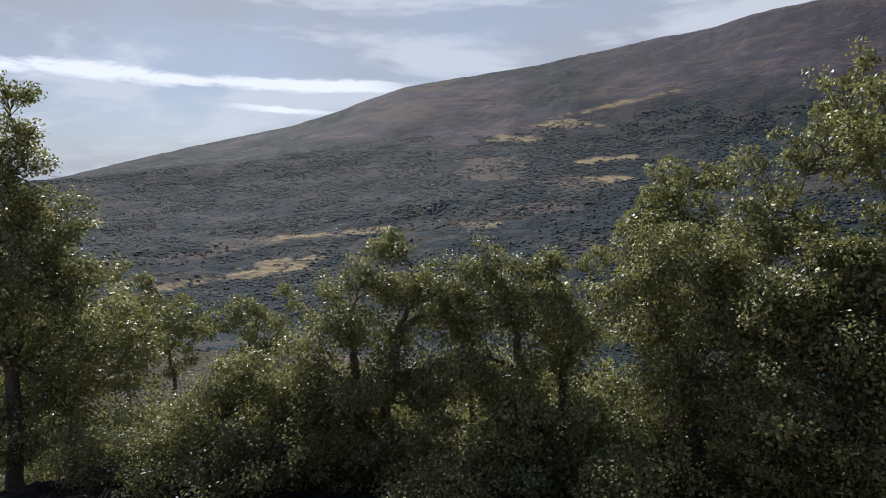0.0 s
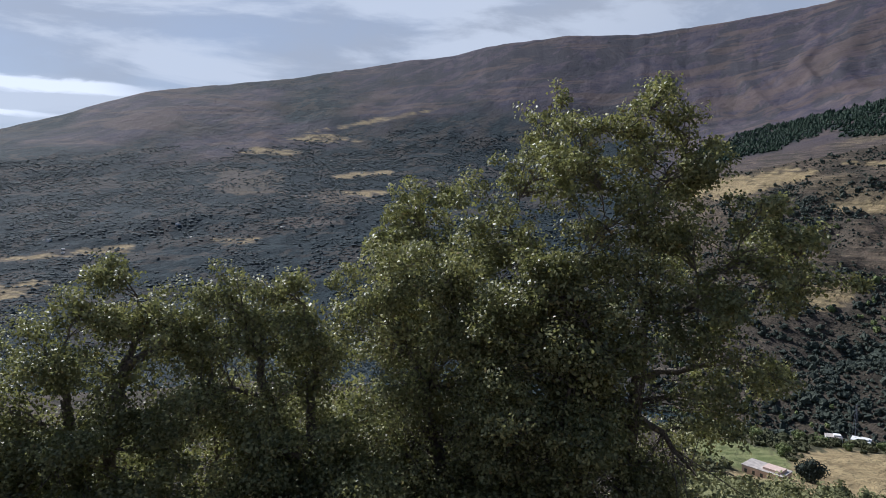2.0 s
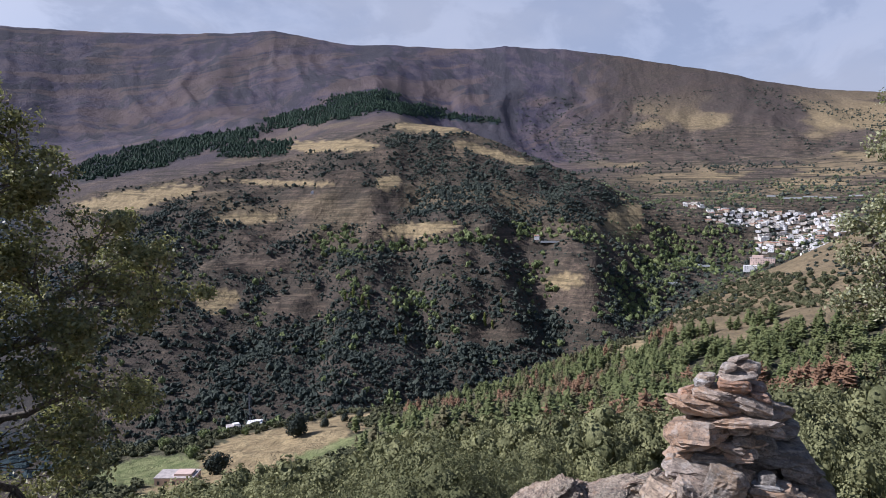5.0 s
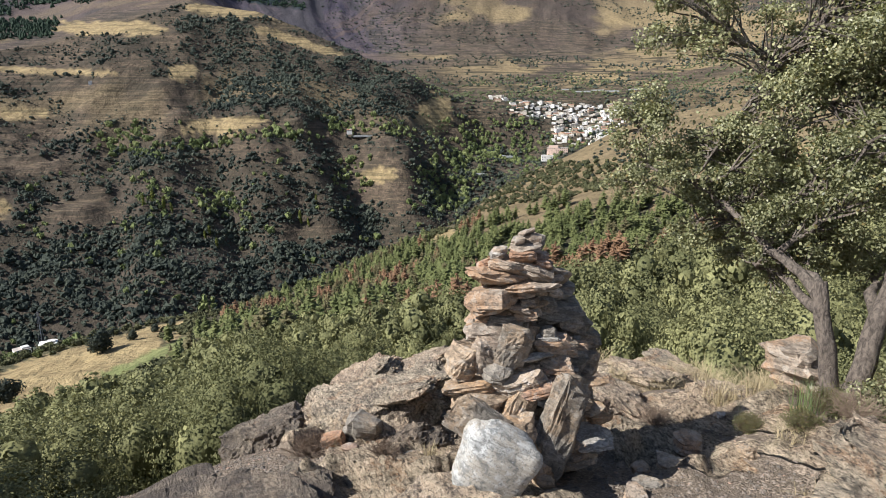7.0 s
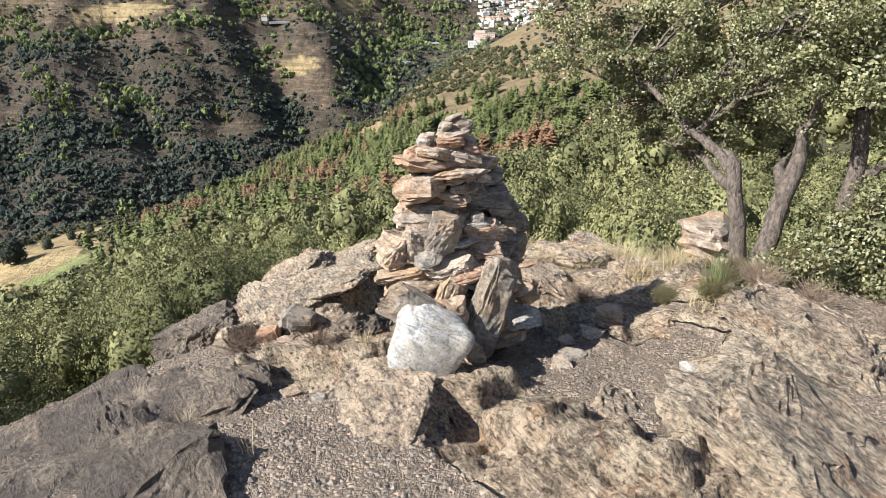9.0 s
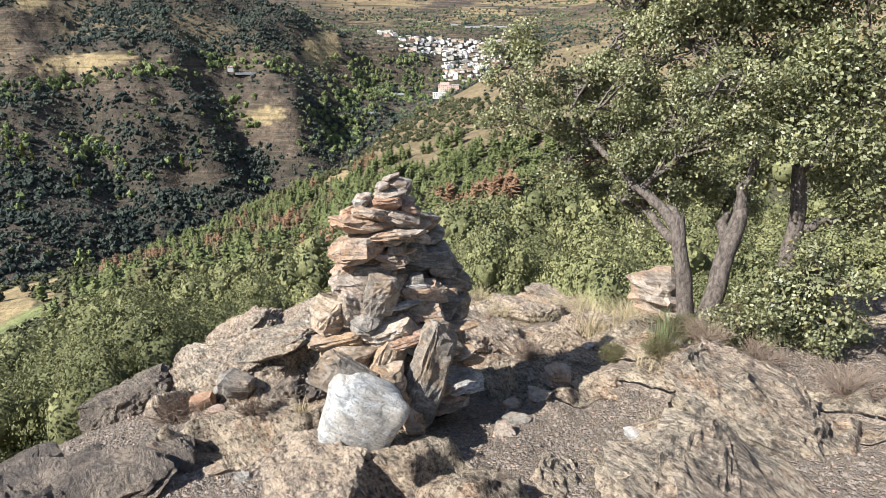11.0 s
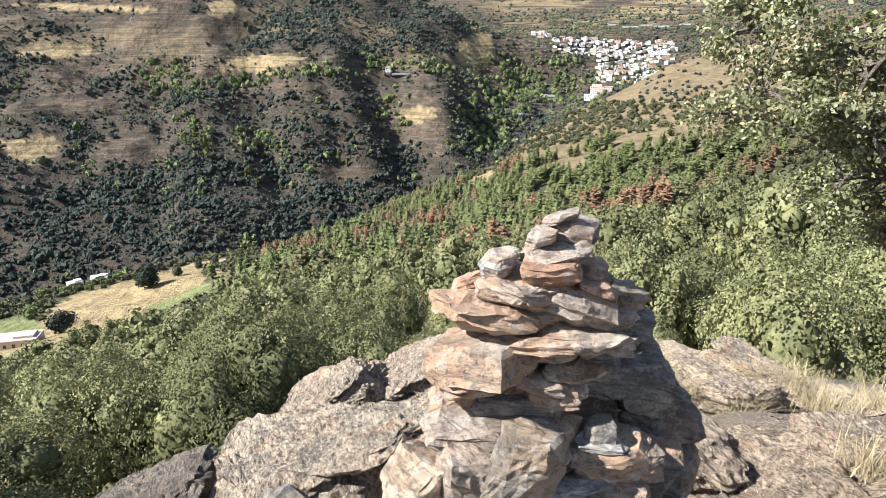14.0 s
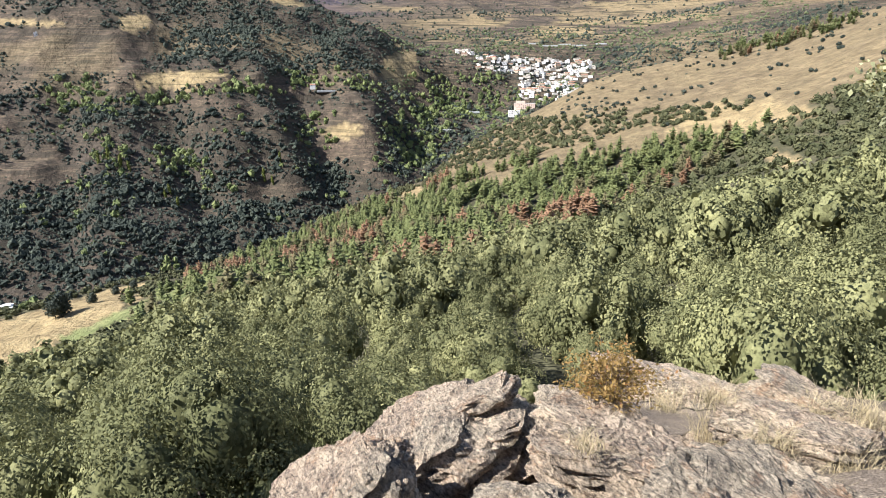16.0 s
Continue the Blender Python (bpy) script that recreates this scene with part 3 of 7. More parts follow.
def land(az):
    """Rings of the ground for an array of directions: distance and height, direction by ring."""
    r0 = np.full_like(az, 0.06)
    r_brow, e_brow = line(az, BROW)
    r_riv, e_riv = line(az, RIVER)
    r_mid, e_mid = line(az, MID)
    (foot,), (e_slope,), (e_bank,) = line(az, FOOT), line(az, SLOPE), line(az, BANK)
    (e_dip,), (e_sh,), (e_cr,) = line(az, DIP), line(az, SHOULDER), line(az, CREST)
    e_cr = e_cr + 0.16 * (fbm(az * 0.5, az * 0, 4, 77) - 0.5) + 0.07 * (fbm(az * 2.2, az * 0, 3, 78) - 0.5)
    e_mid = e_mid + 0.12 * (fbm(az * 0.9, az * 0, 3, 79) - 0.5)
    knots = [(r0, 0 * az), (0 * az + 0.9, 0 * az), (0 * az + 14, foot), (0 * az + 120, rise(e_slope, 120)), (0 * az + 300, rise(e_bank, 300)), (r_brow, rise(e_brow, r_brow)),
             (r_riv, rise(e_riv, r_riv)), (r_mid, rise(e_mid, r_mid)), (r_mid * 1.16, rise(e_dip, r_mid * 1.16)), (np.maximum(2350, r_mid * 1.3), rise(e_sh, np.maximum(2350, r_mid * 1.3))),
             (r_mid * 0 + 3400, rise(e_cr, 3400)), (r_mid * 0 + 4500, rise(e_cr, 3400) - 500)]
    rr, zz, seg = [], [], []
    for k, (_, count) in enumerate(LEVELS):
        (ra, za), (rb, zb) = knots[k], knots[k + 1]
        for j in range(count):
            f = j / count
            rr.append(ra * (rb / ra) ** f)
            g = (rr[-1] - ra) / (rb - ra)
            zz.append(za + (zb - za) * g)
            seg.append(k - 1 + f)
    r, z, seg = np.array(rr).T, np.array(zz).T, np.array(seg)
    a = az[:, None] + 0 * r
    x, y = r * np.sin(np.radians(a)), r * np.cos(np.radians(a))
    # relief that keeps the crest lines where they are
    def bell(lo, hi):
        f = np.clip((seg - lo) / (hi - lo), 0, 1)
        return (np.sin(math.pi * f) ** 0.7)[None]
    bend = 3.0 * (fbm(x / 500, y / 500, 3, 29) - 0.5)
    gully = 0.65 * (ridged(a * 0.16 + 0.0004 * r + 0.5 * bend, r * 0.0006 + 0.01 * a, 4, 30) - 0.62) + 0.14 * (ridged(a * 0.6 + 0.6 * bend, r * 0.0022, 3, 32) - 0.6) + 0.3 * (fbm(x / 260, y / 260, 5, 31, 0.55) - 0.5)
    z = z + bell(7.2, 9.0) * gully * (48 + 52 * step(a, 30, 50)) * step(r, 1500, 2600)
    z = z + bell(5.1, 6.0) * ((fbm(x / 210, y / 210, 3, 33) - 0.5) * (30 + 55 * step(a, 36, 44)) + (fbm(x / 60, y / 60, 4, 35) - 0.5) * (14 + 22 * step(a, 36, 44)))
    # ravines that cut the opposite hillside, and the open nose between them
    for at, slant, wide, deep in ((77.6, -0.55, 2.4, 28), (66.5, -0.5, 1.7, 20), (59.5, 0.35, 1.6, 14), (72.5, -0.3, 1.2, 12)):
        off = a - at - slant * (seg[None] - 5.5) * 14
        z = z - bell(5.02, 5.75) * deep * np.exp(-(off / wide) ** 2)
    z = z + bell(5.02, 5.7) * 13 * np.exp(-((a - 82.4 + 6 * (seg[None] - 5.4)) / 2.6) ** 2)
    z = z + bell(1.0, 4.0) * ((fbm(x / 70, y / 70, 4, 36) - 0.5) * 16 + (fbm(x / 14, y / 14, 3, 37) - 0.5) * 3) * step(r, 14, 120)
    w = 1 - step(r, 10.2, 14)
    z = z * (1 - w) + w * np.where(r < 15, crag(x, y), 0)
    return x, y, z, a, r, seg


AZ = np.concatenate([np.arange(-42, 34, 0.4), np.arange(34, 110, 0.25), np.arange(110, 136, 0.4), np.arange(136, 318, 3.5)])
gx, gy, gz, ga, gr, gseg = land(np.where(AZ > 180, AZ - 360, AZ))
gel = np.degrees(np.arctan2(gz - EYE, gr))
NA, NR = gx.shape

# fields and clearings: direction, height angle, half sizes, slant (degrees of height by degree of direction)
SPUR_STRAW = ((60.0, 5.6, 3.8, 0.5, 0.03), (69.2, 7.15, 3.4, 0.42, -0.03), (74.2, 4.9, 3.2, 0.4, -0.33), (55.8, 2.35, 4.4, 0.25, -0.04), (64.9, 2.4, 1.0, 0.65, 0.0),
              (68.0, -1.9, 3.1, 0.75, 0.02), (52.8, -0.75, 2.6, 0.45, 0.02), (45.0, 5.62, 2.2, 0.4, 0.03), (50.0, 7.3, 6.2, 0.45, 0.04), (44.2, 1.0, 4.4, 0.8, 0.2),
              (50.0, -7.6, 1.8, 0.9, 0.0), (80.6, -6.5, 1.7, 0.7, -0.05), (85.6, -1.3, 1.5, 1.7, 0.0))
SPUR_OPEN = ((56.6, -8.35, 2.3, 1.35, 0.0), (80.6, -7.2, 3.4, 2.6, -0.1), (60.5, 0.6, 5.5, 1.4, 0.0), (56.9, 8.3, 3.4, 2.0, 0.1), (52.5, -4.6, 3.5, 0.6, 0.0), (74.0, -11.4, 2.6, 0.9, 0.0))
MEADOW_STRAW = ((55.0, -20.0, 7.0, 1.5, 0.12), (51.5, -21.8, 4.4, 1.2, 0.0), (45.8, -22.7, 2.9, 1.1, 0.0), (60.5, -18.35, 3.2, 0.3, 0.08))
MEADOW_GREEN = ((62.8, -20.0, 4.2, 0.6, 0.2), (44.0, -20.8, 4.2, 1.1, 0.0), (46.5, -23.0, 3.6, 0.7, 0.0), (59.0, -21.2, 3.0, 0.6, 0.1))
FAR_STRAW = ((-17.0, -7.3, 2.6, 0.55, 0.04), (-20.2, -7.9, 2.0, 0.3, 0.06), (-14.6, -6.7, 1.3, 0.4, 0.0), (-25.4, -8.4, 1.9, 0.3, 0.1), (-31.7, -3.1, 0.55, 0.4, 0.0), (-9.4, -4.3, 1.9, 0.35, 0.05),
             (0.6, -3.8, 1.6, 0.35, 0.0), (-16.0, -4.7, 3.0, 0.18, 0.06), (3.6, 3.85, 2.3, 0.3, -0.02), (7.6, 5.05, 2.6, 0.3, 0.02), (11.2, 1.95, 2.3, 0.22, 0.1), (12.8, 6.7, 4.4, 0.16, 0.18), (11.5, 0.3, 2.2, 0.25, 0.0))
FAR_OPEN = ((1.1, 1.3, 3.0, 0.9, -0.05), (9.5, 0.0, 3.0, 0.5, 0.0), (-19.5, -5.0, 3.4, 0.5, 0.08), (6.0, -2.2, 3.0, 0.5, 0.0), (-24.0, -6.0, 2.6, 0.3, 0.1))
HILL_STRAW = ((104.0, -8.9, 1.7, 0.45, 0.0), (86.7, -12.05, 1.6, 0.7, 0.0), (113.5, -5.3, 5.5, 1.2, 0.1), (117.3, -8.3, 1.1, 0.5, 0.0))
ragged = fbm(ga * 0.9, gel * 3.0, 4, 51) - 0.5
frayed = fbm(ga * 2.6, gel * 8.0, 3, 53) - 0.5


def patches(table, lo, hi, fray=1.0):
    """1 inside the fields of a table, on the stretch of the slope from lo to hi."""
    inside = np.zeros((NA, NR), np.float32)
    for fa, fe, wa, we, slant in table:
        d = (np.abs((ga - fa) / wa) ** 2.6 + np.abs((gel - fe - slant * (ga - fa)) / we) ** 2.6) ** 0.385 + fray * (0.9 * ragged + 0.6 * frayed)
        inside = np.maximum(inside, 1 - step(d, 0.9, 1.08))
    return inside * (gseg[None] > lo) * (gseg[None] < hi)


cover = np.zeros((NA, NR, 4), np.float32)
cover[..., 0] = np.maximum.reduce([patches(SPUR_STRAW, 4.1, 7.3), patches(MEADOW_STRAW, 2.25, 4.2, 0.7), patches(FAR_STRAW, 4.1, 9.0, 1.3) * (0.35 + 0.65 * step(fbm(ga * 1.6, gel * 7.0, 3, 57), 0.42, 0.52)), patches(HILL_STRAW, 1.4, 4.0)])
cover[..., 1] = patches(MEADOW_GREEN, 2.25, 4.2, 0.7)
far_open = patches(FAR_OPEN, 4.1, 9.0, 1.6)
bare = np.maximum(patches(SPUR_OPEN, 4.1, 8.3), 0.48 * far_open)
cover[..., 0] = np.maximum(cover[..., 0], 0.2 * far_open)
patch = fbm(gx / 130, gy / 130, 4, 52)
hill = step(gseg[None], 5.0, 5.3) * (1 - step(gseg[None], 7.0, 8.0)) * step(ga, 38, 42)
cover[..., 0] = np.maximum(cover[..., 0], step(patch, 0.56, 0.70) * hill * step(gel, -6, 1) * 0.3)
cover[..., 0] = np.maximum(cover[..., 0], 0.92 * step(ga, 86, 92) * (1 - step(gel + 3 * (patch - 0.5), 2.5, 4.5)) * step(gseg[None], 6.3, 7.0) * step(patch, 0.42, 0.56))
cover[..., 0] = np.maximum(cover[..., 0], 0.8 * step(ga, 80, 88) * step(gseg[None], 7.0, 7.6) * (1 - step(gel, 6, 10)) * step(fbm(gx / 300 + 4, gy / 300, 4, 58), 0.45, 0.6))
cover[..., 0] = np.maximum(cover[..., 0], (0.35 + 0.3 * fbm(gx / 30, gy / 30, 4, 54)) * step(ga, 86, 91) * (gseg[None] > 3.3) * (1 - step(gseg[None], 4.0, 4.2)))
cover[..., 2] = 1 - step(gr, np.where(ga < 42, 3.2, 9.0), np.where(ga < 42, 6.0, 16.0))
# heath mask; it also carries the painted haze tint of the far slopes
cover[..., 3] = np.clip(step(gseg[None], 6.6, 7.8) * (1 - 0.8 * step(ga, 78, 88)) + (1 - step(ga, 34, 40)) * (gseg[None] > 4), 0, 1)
cover[..., 0] *= 1 - cover[..., 2]

thick = fbm(gx / 90, gy / 90, 4, 61)
clear = (cover[..., 0] < 0.46) & (cover[..., 1] < 0.35) & (bare < 0.5)

cover[..., 1] = np.maximum(cover[..., 1], 0.22 * (gseg[None] > 1.0) * (gseg[None] < 4.0) * (ga > 40) * (cover[..., 0] < 0.3) * (1 - cover[..., 2]))
# mask of the woods, whose floor colour holds the shade among the trees
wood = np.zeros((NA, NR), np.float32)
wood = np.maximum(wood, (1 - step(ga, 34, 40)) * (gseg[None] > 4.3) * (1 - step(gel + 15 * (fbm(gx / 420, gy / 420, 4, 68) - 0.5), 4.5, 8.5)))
# through it the slope turned from the sun is darkened in colour too
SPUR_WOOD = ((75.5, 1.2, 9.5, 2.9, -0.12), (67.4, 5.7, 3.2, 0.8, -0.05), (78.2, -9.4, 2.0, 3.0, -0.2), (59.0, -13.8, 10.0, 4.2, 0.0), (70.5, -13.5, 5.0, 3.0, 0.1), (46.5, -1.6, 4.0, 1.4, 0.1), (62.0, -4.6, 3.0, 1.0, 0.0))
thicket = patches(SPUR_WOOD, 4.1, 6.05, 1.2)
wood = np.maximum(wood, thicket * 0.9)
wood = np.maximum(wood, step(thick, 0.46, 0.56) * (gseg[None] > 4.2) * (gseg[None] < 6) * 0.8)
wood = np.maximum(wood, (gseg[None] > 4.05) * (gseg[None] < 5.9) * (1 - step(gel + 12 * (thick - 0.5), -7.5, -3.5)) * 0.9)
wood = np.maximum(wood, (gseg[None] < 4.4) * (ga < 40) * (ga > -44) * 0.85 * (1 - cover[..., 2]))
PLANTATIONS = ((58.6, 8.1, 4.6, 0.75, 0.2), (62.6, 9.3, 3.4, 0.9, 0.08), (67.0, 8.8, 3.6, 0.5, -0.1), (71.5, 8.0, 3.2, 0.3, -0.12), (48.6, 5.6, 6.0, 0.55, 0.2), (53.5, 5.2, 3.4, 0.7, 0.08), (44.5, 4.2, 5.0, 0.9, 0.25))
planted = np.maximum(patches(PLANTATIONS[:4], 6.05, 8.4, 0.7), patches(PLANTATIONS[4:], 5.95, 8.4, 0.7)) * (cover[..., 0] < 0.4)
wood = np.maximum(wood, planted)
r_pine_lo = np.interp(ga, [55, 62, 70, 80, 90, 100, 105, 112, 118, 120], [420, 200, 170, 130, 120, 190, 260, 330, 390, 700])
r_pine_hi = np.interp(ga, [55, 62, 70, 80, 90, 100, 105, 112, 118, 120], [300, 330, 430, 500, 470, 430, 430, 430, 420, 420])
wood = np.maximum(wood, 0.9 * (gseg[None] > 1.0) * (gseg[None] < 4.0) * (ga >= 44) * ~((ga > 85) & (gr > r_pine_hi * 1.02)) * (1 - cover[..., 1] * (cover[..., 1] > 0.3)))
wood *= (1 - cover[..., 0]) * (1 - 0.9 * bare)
idx = np.arange(NA * NR).reshape(NA, NR)
nxt = np.roll(idx, -1, 0)
quads = np.stack([idx[:, :-1], nxt[:, :-1], nxt[:, 1:], idx[:, 1:]], -1).reshape(-1, 4)[:, ::-1]
verts = np.stack([gx, gy, gz], -1).reshape(-1, 3)
hub = np.concatenate([verts, [[0, 0, float(crag(np.array([0.0]), np.array([0.0]))[0])]]])
centre = np.stack([idx[:, 0], nxt[:, 0], np.full(NA, NA * NR), np.full(NA, NA * NR)], -1)
me = mesh_of("ground", hub, quads, M_GROUND, True)
fan = bmesh.new()
fan.from_mesh(me)
fan.verts.ensure_lookup_table()
for a, b, c, _ in centre.tolist():
    fan.faces.new((fan.verts[c], fan.verts[b], fan.verts[a])).smooth = True
fan.to_mesh(me)
fan.free()
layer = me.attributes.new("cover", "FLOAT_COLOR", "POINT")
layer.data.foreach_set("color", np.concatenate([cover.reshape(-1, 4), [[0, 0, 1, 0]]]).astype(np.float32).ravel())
for name, values in (("terrace", (gseg[None] > 4.4) * (gseg[None] < np.where(ga > 80, 8.3, 7.2)) * step(ga, 38, 42) * (1 - 0.6 * wood) * np.where((ga > 88) & (ga < 107) & (gel < 4.2), 1.6, 1.0)), ("grit", np.where(gr < 16, 1 - bare_rock(gx, gy), 0))):
    mask = me.attributes.new(name, "FLOAT", "POINT")
    mask.data.foreach_set("value", np.concatenate([(values + 0 * gr).ravel(), [0]]).astype(np.float32))
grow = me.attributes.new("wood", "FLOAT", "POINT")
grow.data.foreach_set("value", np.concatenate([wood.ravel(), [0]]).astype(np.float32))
ground = tagged(part("ground", me), "rocky schist spur, wooded valley slopes and bare mountains", "ground", kind="structure")


def ground_at(x, y):
    """Height of the sheet of ground under a point."""
    az = np.degrees(np.arctan2(x, y))
    r = math.hypot(x, y)
    i = int(np.argmin(np.abs((np.where(AZ > 180, AZ - 360, AZ)) - az)))
    return float(np.interp(r, gr[i], gz[i]))


# ---------------------------------------------------------------- plants


def icosphere(level):
    bm = bmesh.new()
    bmesh.ops.create_icosphere(bm, subdivisions=level, radius=1)
    v = np.array([x.co for x in bm.verts])
    f = np.array([[x.index for x in t.verts] for t in bm.faces])
    bm.free()
    return v, f


ICO1, ICO4 = icosphere(1), icosphere(4)


def leaves(points, normals, length, width, generator):
    """Folded leaves at points, each of two triangles, facing roughly along normals."""
    n = len(points)
    d = normals * 0.8 + generator.normal(0, 0.65, (n, 3))
    d /= np.linalg.norm(d, axis=1, keepdims=True) + 1e-9
    t = np.cross(d, generator.normal(0, 1, (n, 3)))
    t /= np.linalg.norm(t, axis=1, keepdims=True) + 1e-9
    s = np.cross(d, t)
    size = generator.uniform(0.7, 1.25, (n, 1))
    ln, wd = length * size, width * size
    v = np.stack([points - t * ln * 0.5, points + s * wd * 0.5 + d * wd * 0.16, points + t * ln * 0.5, points - s * wd * 0.5 + d * wd * 0.16], 1).reshape(-1, 3)
    k = np.arange(n)[:, None] * 4
    return v, np.concatenate([k + [0, 2, 1], k + [0, 3, 2]], 1).reshape(-1, 3)


def rounded_leaves(v, f, way, share):
    """Turns the leaves of v, f to face along way, and gives the normals by vertex: the crown's form with a share of each leaf's own tilt."""
    own = np.cross(v[2::4] - v[0::4], v[1::4] - v[0::4])
    own /= np.linalg.norm(own, axis=1, keepdims=True) + 1e-9
    way = way / (np.linalg.norm(way, axis=1, keepdims=True) + 1e-9)
    back = (own * way).sum(1) < 0
    pairs = f.reshape(-1, 2, 3).copy()
    pairs[back] = pairs[back][:, :, ::-1]
    own[back] *= -1
    mixed = way * (1 - share) + own * share
    return pairs.reshape(-1, 3), np.repeat(mixed / np.linalg.norm(mixed, axis=1, keepdims=True), 4, 0)


def tube(points, radii, sides=6):
    """A tapered limb along points, of triangles."""
    p = np.asarray(points, float)
    d = np.gradient(p, axis=0)
    d /= np.linalg.norm(d, axis=1, keepdims=True) + 1e-9
    ref = np.array([0.31, 0.95, 0.05]) if abs(d[0, 1]) < 0.9 else np.array([0.95, 0.2, 0.1])
    a = np.cross(d, ref)
    a /= np.linalg.norm(a, axis=1, keepdims=True) + 1e-9
    b = np.cross(d, a)
    ang = np.linspace(0, 2 * math.pi, sides, endpoint=False)
    v = (p[:, None] + (np.cos(ang)[None, :, None] * a[:, None] + np.sin(ang)[None, :, None] * b[:, None]) * np.asarray(radii)[:, None, None]).reshape(-1, 3)
    f = []
    for i in range(len(p) - 1):
        for j in range(sides):
            q = [i * sides + j, i * sides + (j + 1) % sides, (i + 1) * sides + (j + 1) % sides, (i + 1) * sides + j]
            f += [[q[0], q[1], q[2]], [q[0], q[2], q[3]]]
    return v, np.array(f)


def gather(pieces):
    vs, fs, k = [], [], 0
    for v, f in pieces:
        vs.append(v)
        fs.append(np.asarray(f) + k)
        k += len(v)
    return np.concatenate(vs), np.concatenate(fs)


def limb(a, b, ra, rb, generator, wobble=0.12, n=7):
    f = np.linspace(0, 1, n)[:, None]
    a, b = np.asarray(a, float), np.asarray(b, float)
    far = np.linalg.norm(b - a)
    w = np.cumsum(generator.normal(0, 1, (n, 3)), 0)
    w = (w - w[0]) - f * (w[-1] - w[0])
    p = a + (b - a) * f + w * wobble * far / n ** 0.5 * 0.6
    p[:, 2] += (np.sin(f[:, 0] * math.pi) * 0.06 * far)
    return p, np.linspace(ra, rb, n)


def leafy(name, seed, blobs, count, length, width, forks, mat, twigs=260, fluff=0.14, at=None, label="", category="oak tree", group="", heart=0.11):
    """A broad-leaved tree: stems to each clump of the crown, twigs, and leaves in tufts on the twigs' ends.
    blobs: centre and radii of clumps over the foot; forks: stem by stem, the foot point, the fork point and the foot radius."""
    g = np.random.default_rng(seed)
    stems_made, stem_lines, limbs, twig_set, tips, norms = [], [], [], [], [], []
    blobs = np.asarray(blobs, float)
    vol = (blobs[:, 3] * blobs[:, 4] * blobs[:, 5]) ** 0.55
    for foot, fork, rad in forks:
        p, q = limb(foot, fork, rad, rad * 0.72, g, 0.06, 9)
        q[0] *= 1.35
        q[-1] *= 0.85
        q[1] *= 1.12
        stems_made.append(tube(p, q, 10))
        stem_lines.append((p, q))
    fork_pts = np.array([f[1] for f in forks], float)
    wood_at = [(f, r[2] * 0.72) for f, r in zip(fork_pts, forks)] + [(p[j], q[j]) for p, q in stem_lines for j in (5, 6, 7)]
    order = np.argsort(np.linalg.norm(blobs[:, None, :3] - fork_pts[None], axis=2).min(1))
    blobs, vol = blobs[order], vol[order]
    inner, inner_n = [], []
    for b, share in zip(blobs, vol / vol.sum()):
        # each limb leaves the nearest wood that stands lower
        here, thick = np.array([n[0] for n in wood_at]), np.array([n[1] for n in wood_at])
        k = int(np.argmin(np.linalg.norm(here - b[:3], axis=1) + np.maximum(here[:, 2] - b[2] + 0.1, 0) * 3))
        p, q = limb(here[k] - [0, 0, 0.05 * (k < len(forks))], b[:3], min(thick[k] * 0.9, 0.06), 0.010, g, 0.24, 9)
        limbs.append(tube(p, q, 7))
        wood_at += [(p[j], q[j]) for j in range(2, 8)]
        n = max(8, int(twigs * share))
        d = g.normal(0, 1, (n, 3))
        d /= np.linalg.norm(d, axis=1, keepdims=True)
        rad = g.uniform(0.3, 1, (n, 1)) ** 0.42 * (1 + 0.22 * g.normal(0, 1, (n, 1)).clip(-1, 1.6))
        puffs = max(4, min(9, int(6 * b[3] / 0.6)))
        e = g.normal(0, 1, (puffs, 3))
        e *= g.uniform(0.50, 0.95, (puffs, 1)) / np.linalg.norm(e, axis=1, keepdims=True)
        of = g.integers(0, puffs, n)
        tip = b[:3] + (e[of] + d * rad * 0.34 * [1, 1, 0.8]) * b[3:6]
        tips.append(tip)
        n2 = max(6, int(count * heart * share))
        d2 = g.normal(0, 1, (n2, 3))
        d2 /= np.linalg.norm(d2, axis=1, keepdims=True)
        inner.append(b[:3] + d2 * g.uniform(0.1, 0.6, (n2, 1)) * b[3:6])
        inner_n.append(d2)
        norms.append(d * 0.7 + [0, 0, 0.5])
        for j in range(0, n, 3):
            s = p[g.integers(3, len(p))]
            w, q2 = limb(s, tip[j], 0.010, 0.003, g, 0.2, 4)
            twig_set.append(tube(w, q2, 3))
    tips, norms = np.concatenate(tips), np.concatenate(norms)
    per = max(1, count // len(tips))
    spread = np.repeat(g.uniform(0.6, 1.25, (len(tips), 1)), per, 0) * fluff
    pts = np.repeat(tips, per, 0) + g.normal(0, 1, (len(tips) * per, 3)).clip(-1.4, 1.4) * spread * [1, 1, 0.8]
    nor = np.repeat(norms, per, 0) + g.normal(0, 0.4, (len(pts), 3))
    thing = part(name, None)
    thing.empty_display_size = 0.3
    if at is not None:
        thing.matrix_basis = at
    for v, f in stems_made:
        part("trunk", mesh_of("trunk", v, f, M_BARK, True), thing, "grey-brown fissured trunk")
    for v, f in limbs:
        part("limb", mesh_of("limb", v, f, M_BARK, True), thing)
    v, f = gather(twig_set)
    tagged(part("twig_spray", mesh_of("twig_spray", v, f, M_BARK), thing), kind="stuff")
    inside = leaves(np.concatenate(inner), np.concatenate(inner_n), length * 1.35, width * 1.35, g)
    v, f = gather([leaves(pts, nor, length, width, g), inside])
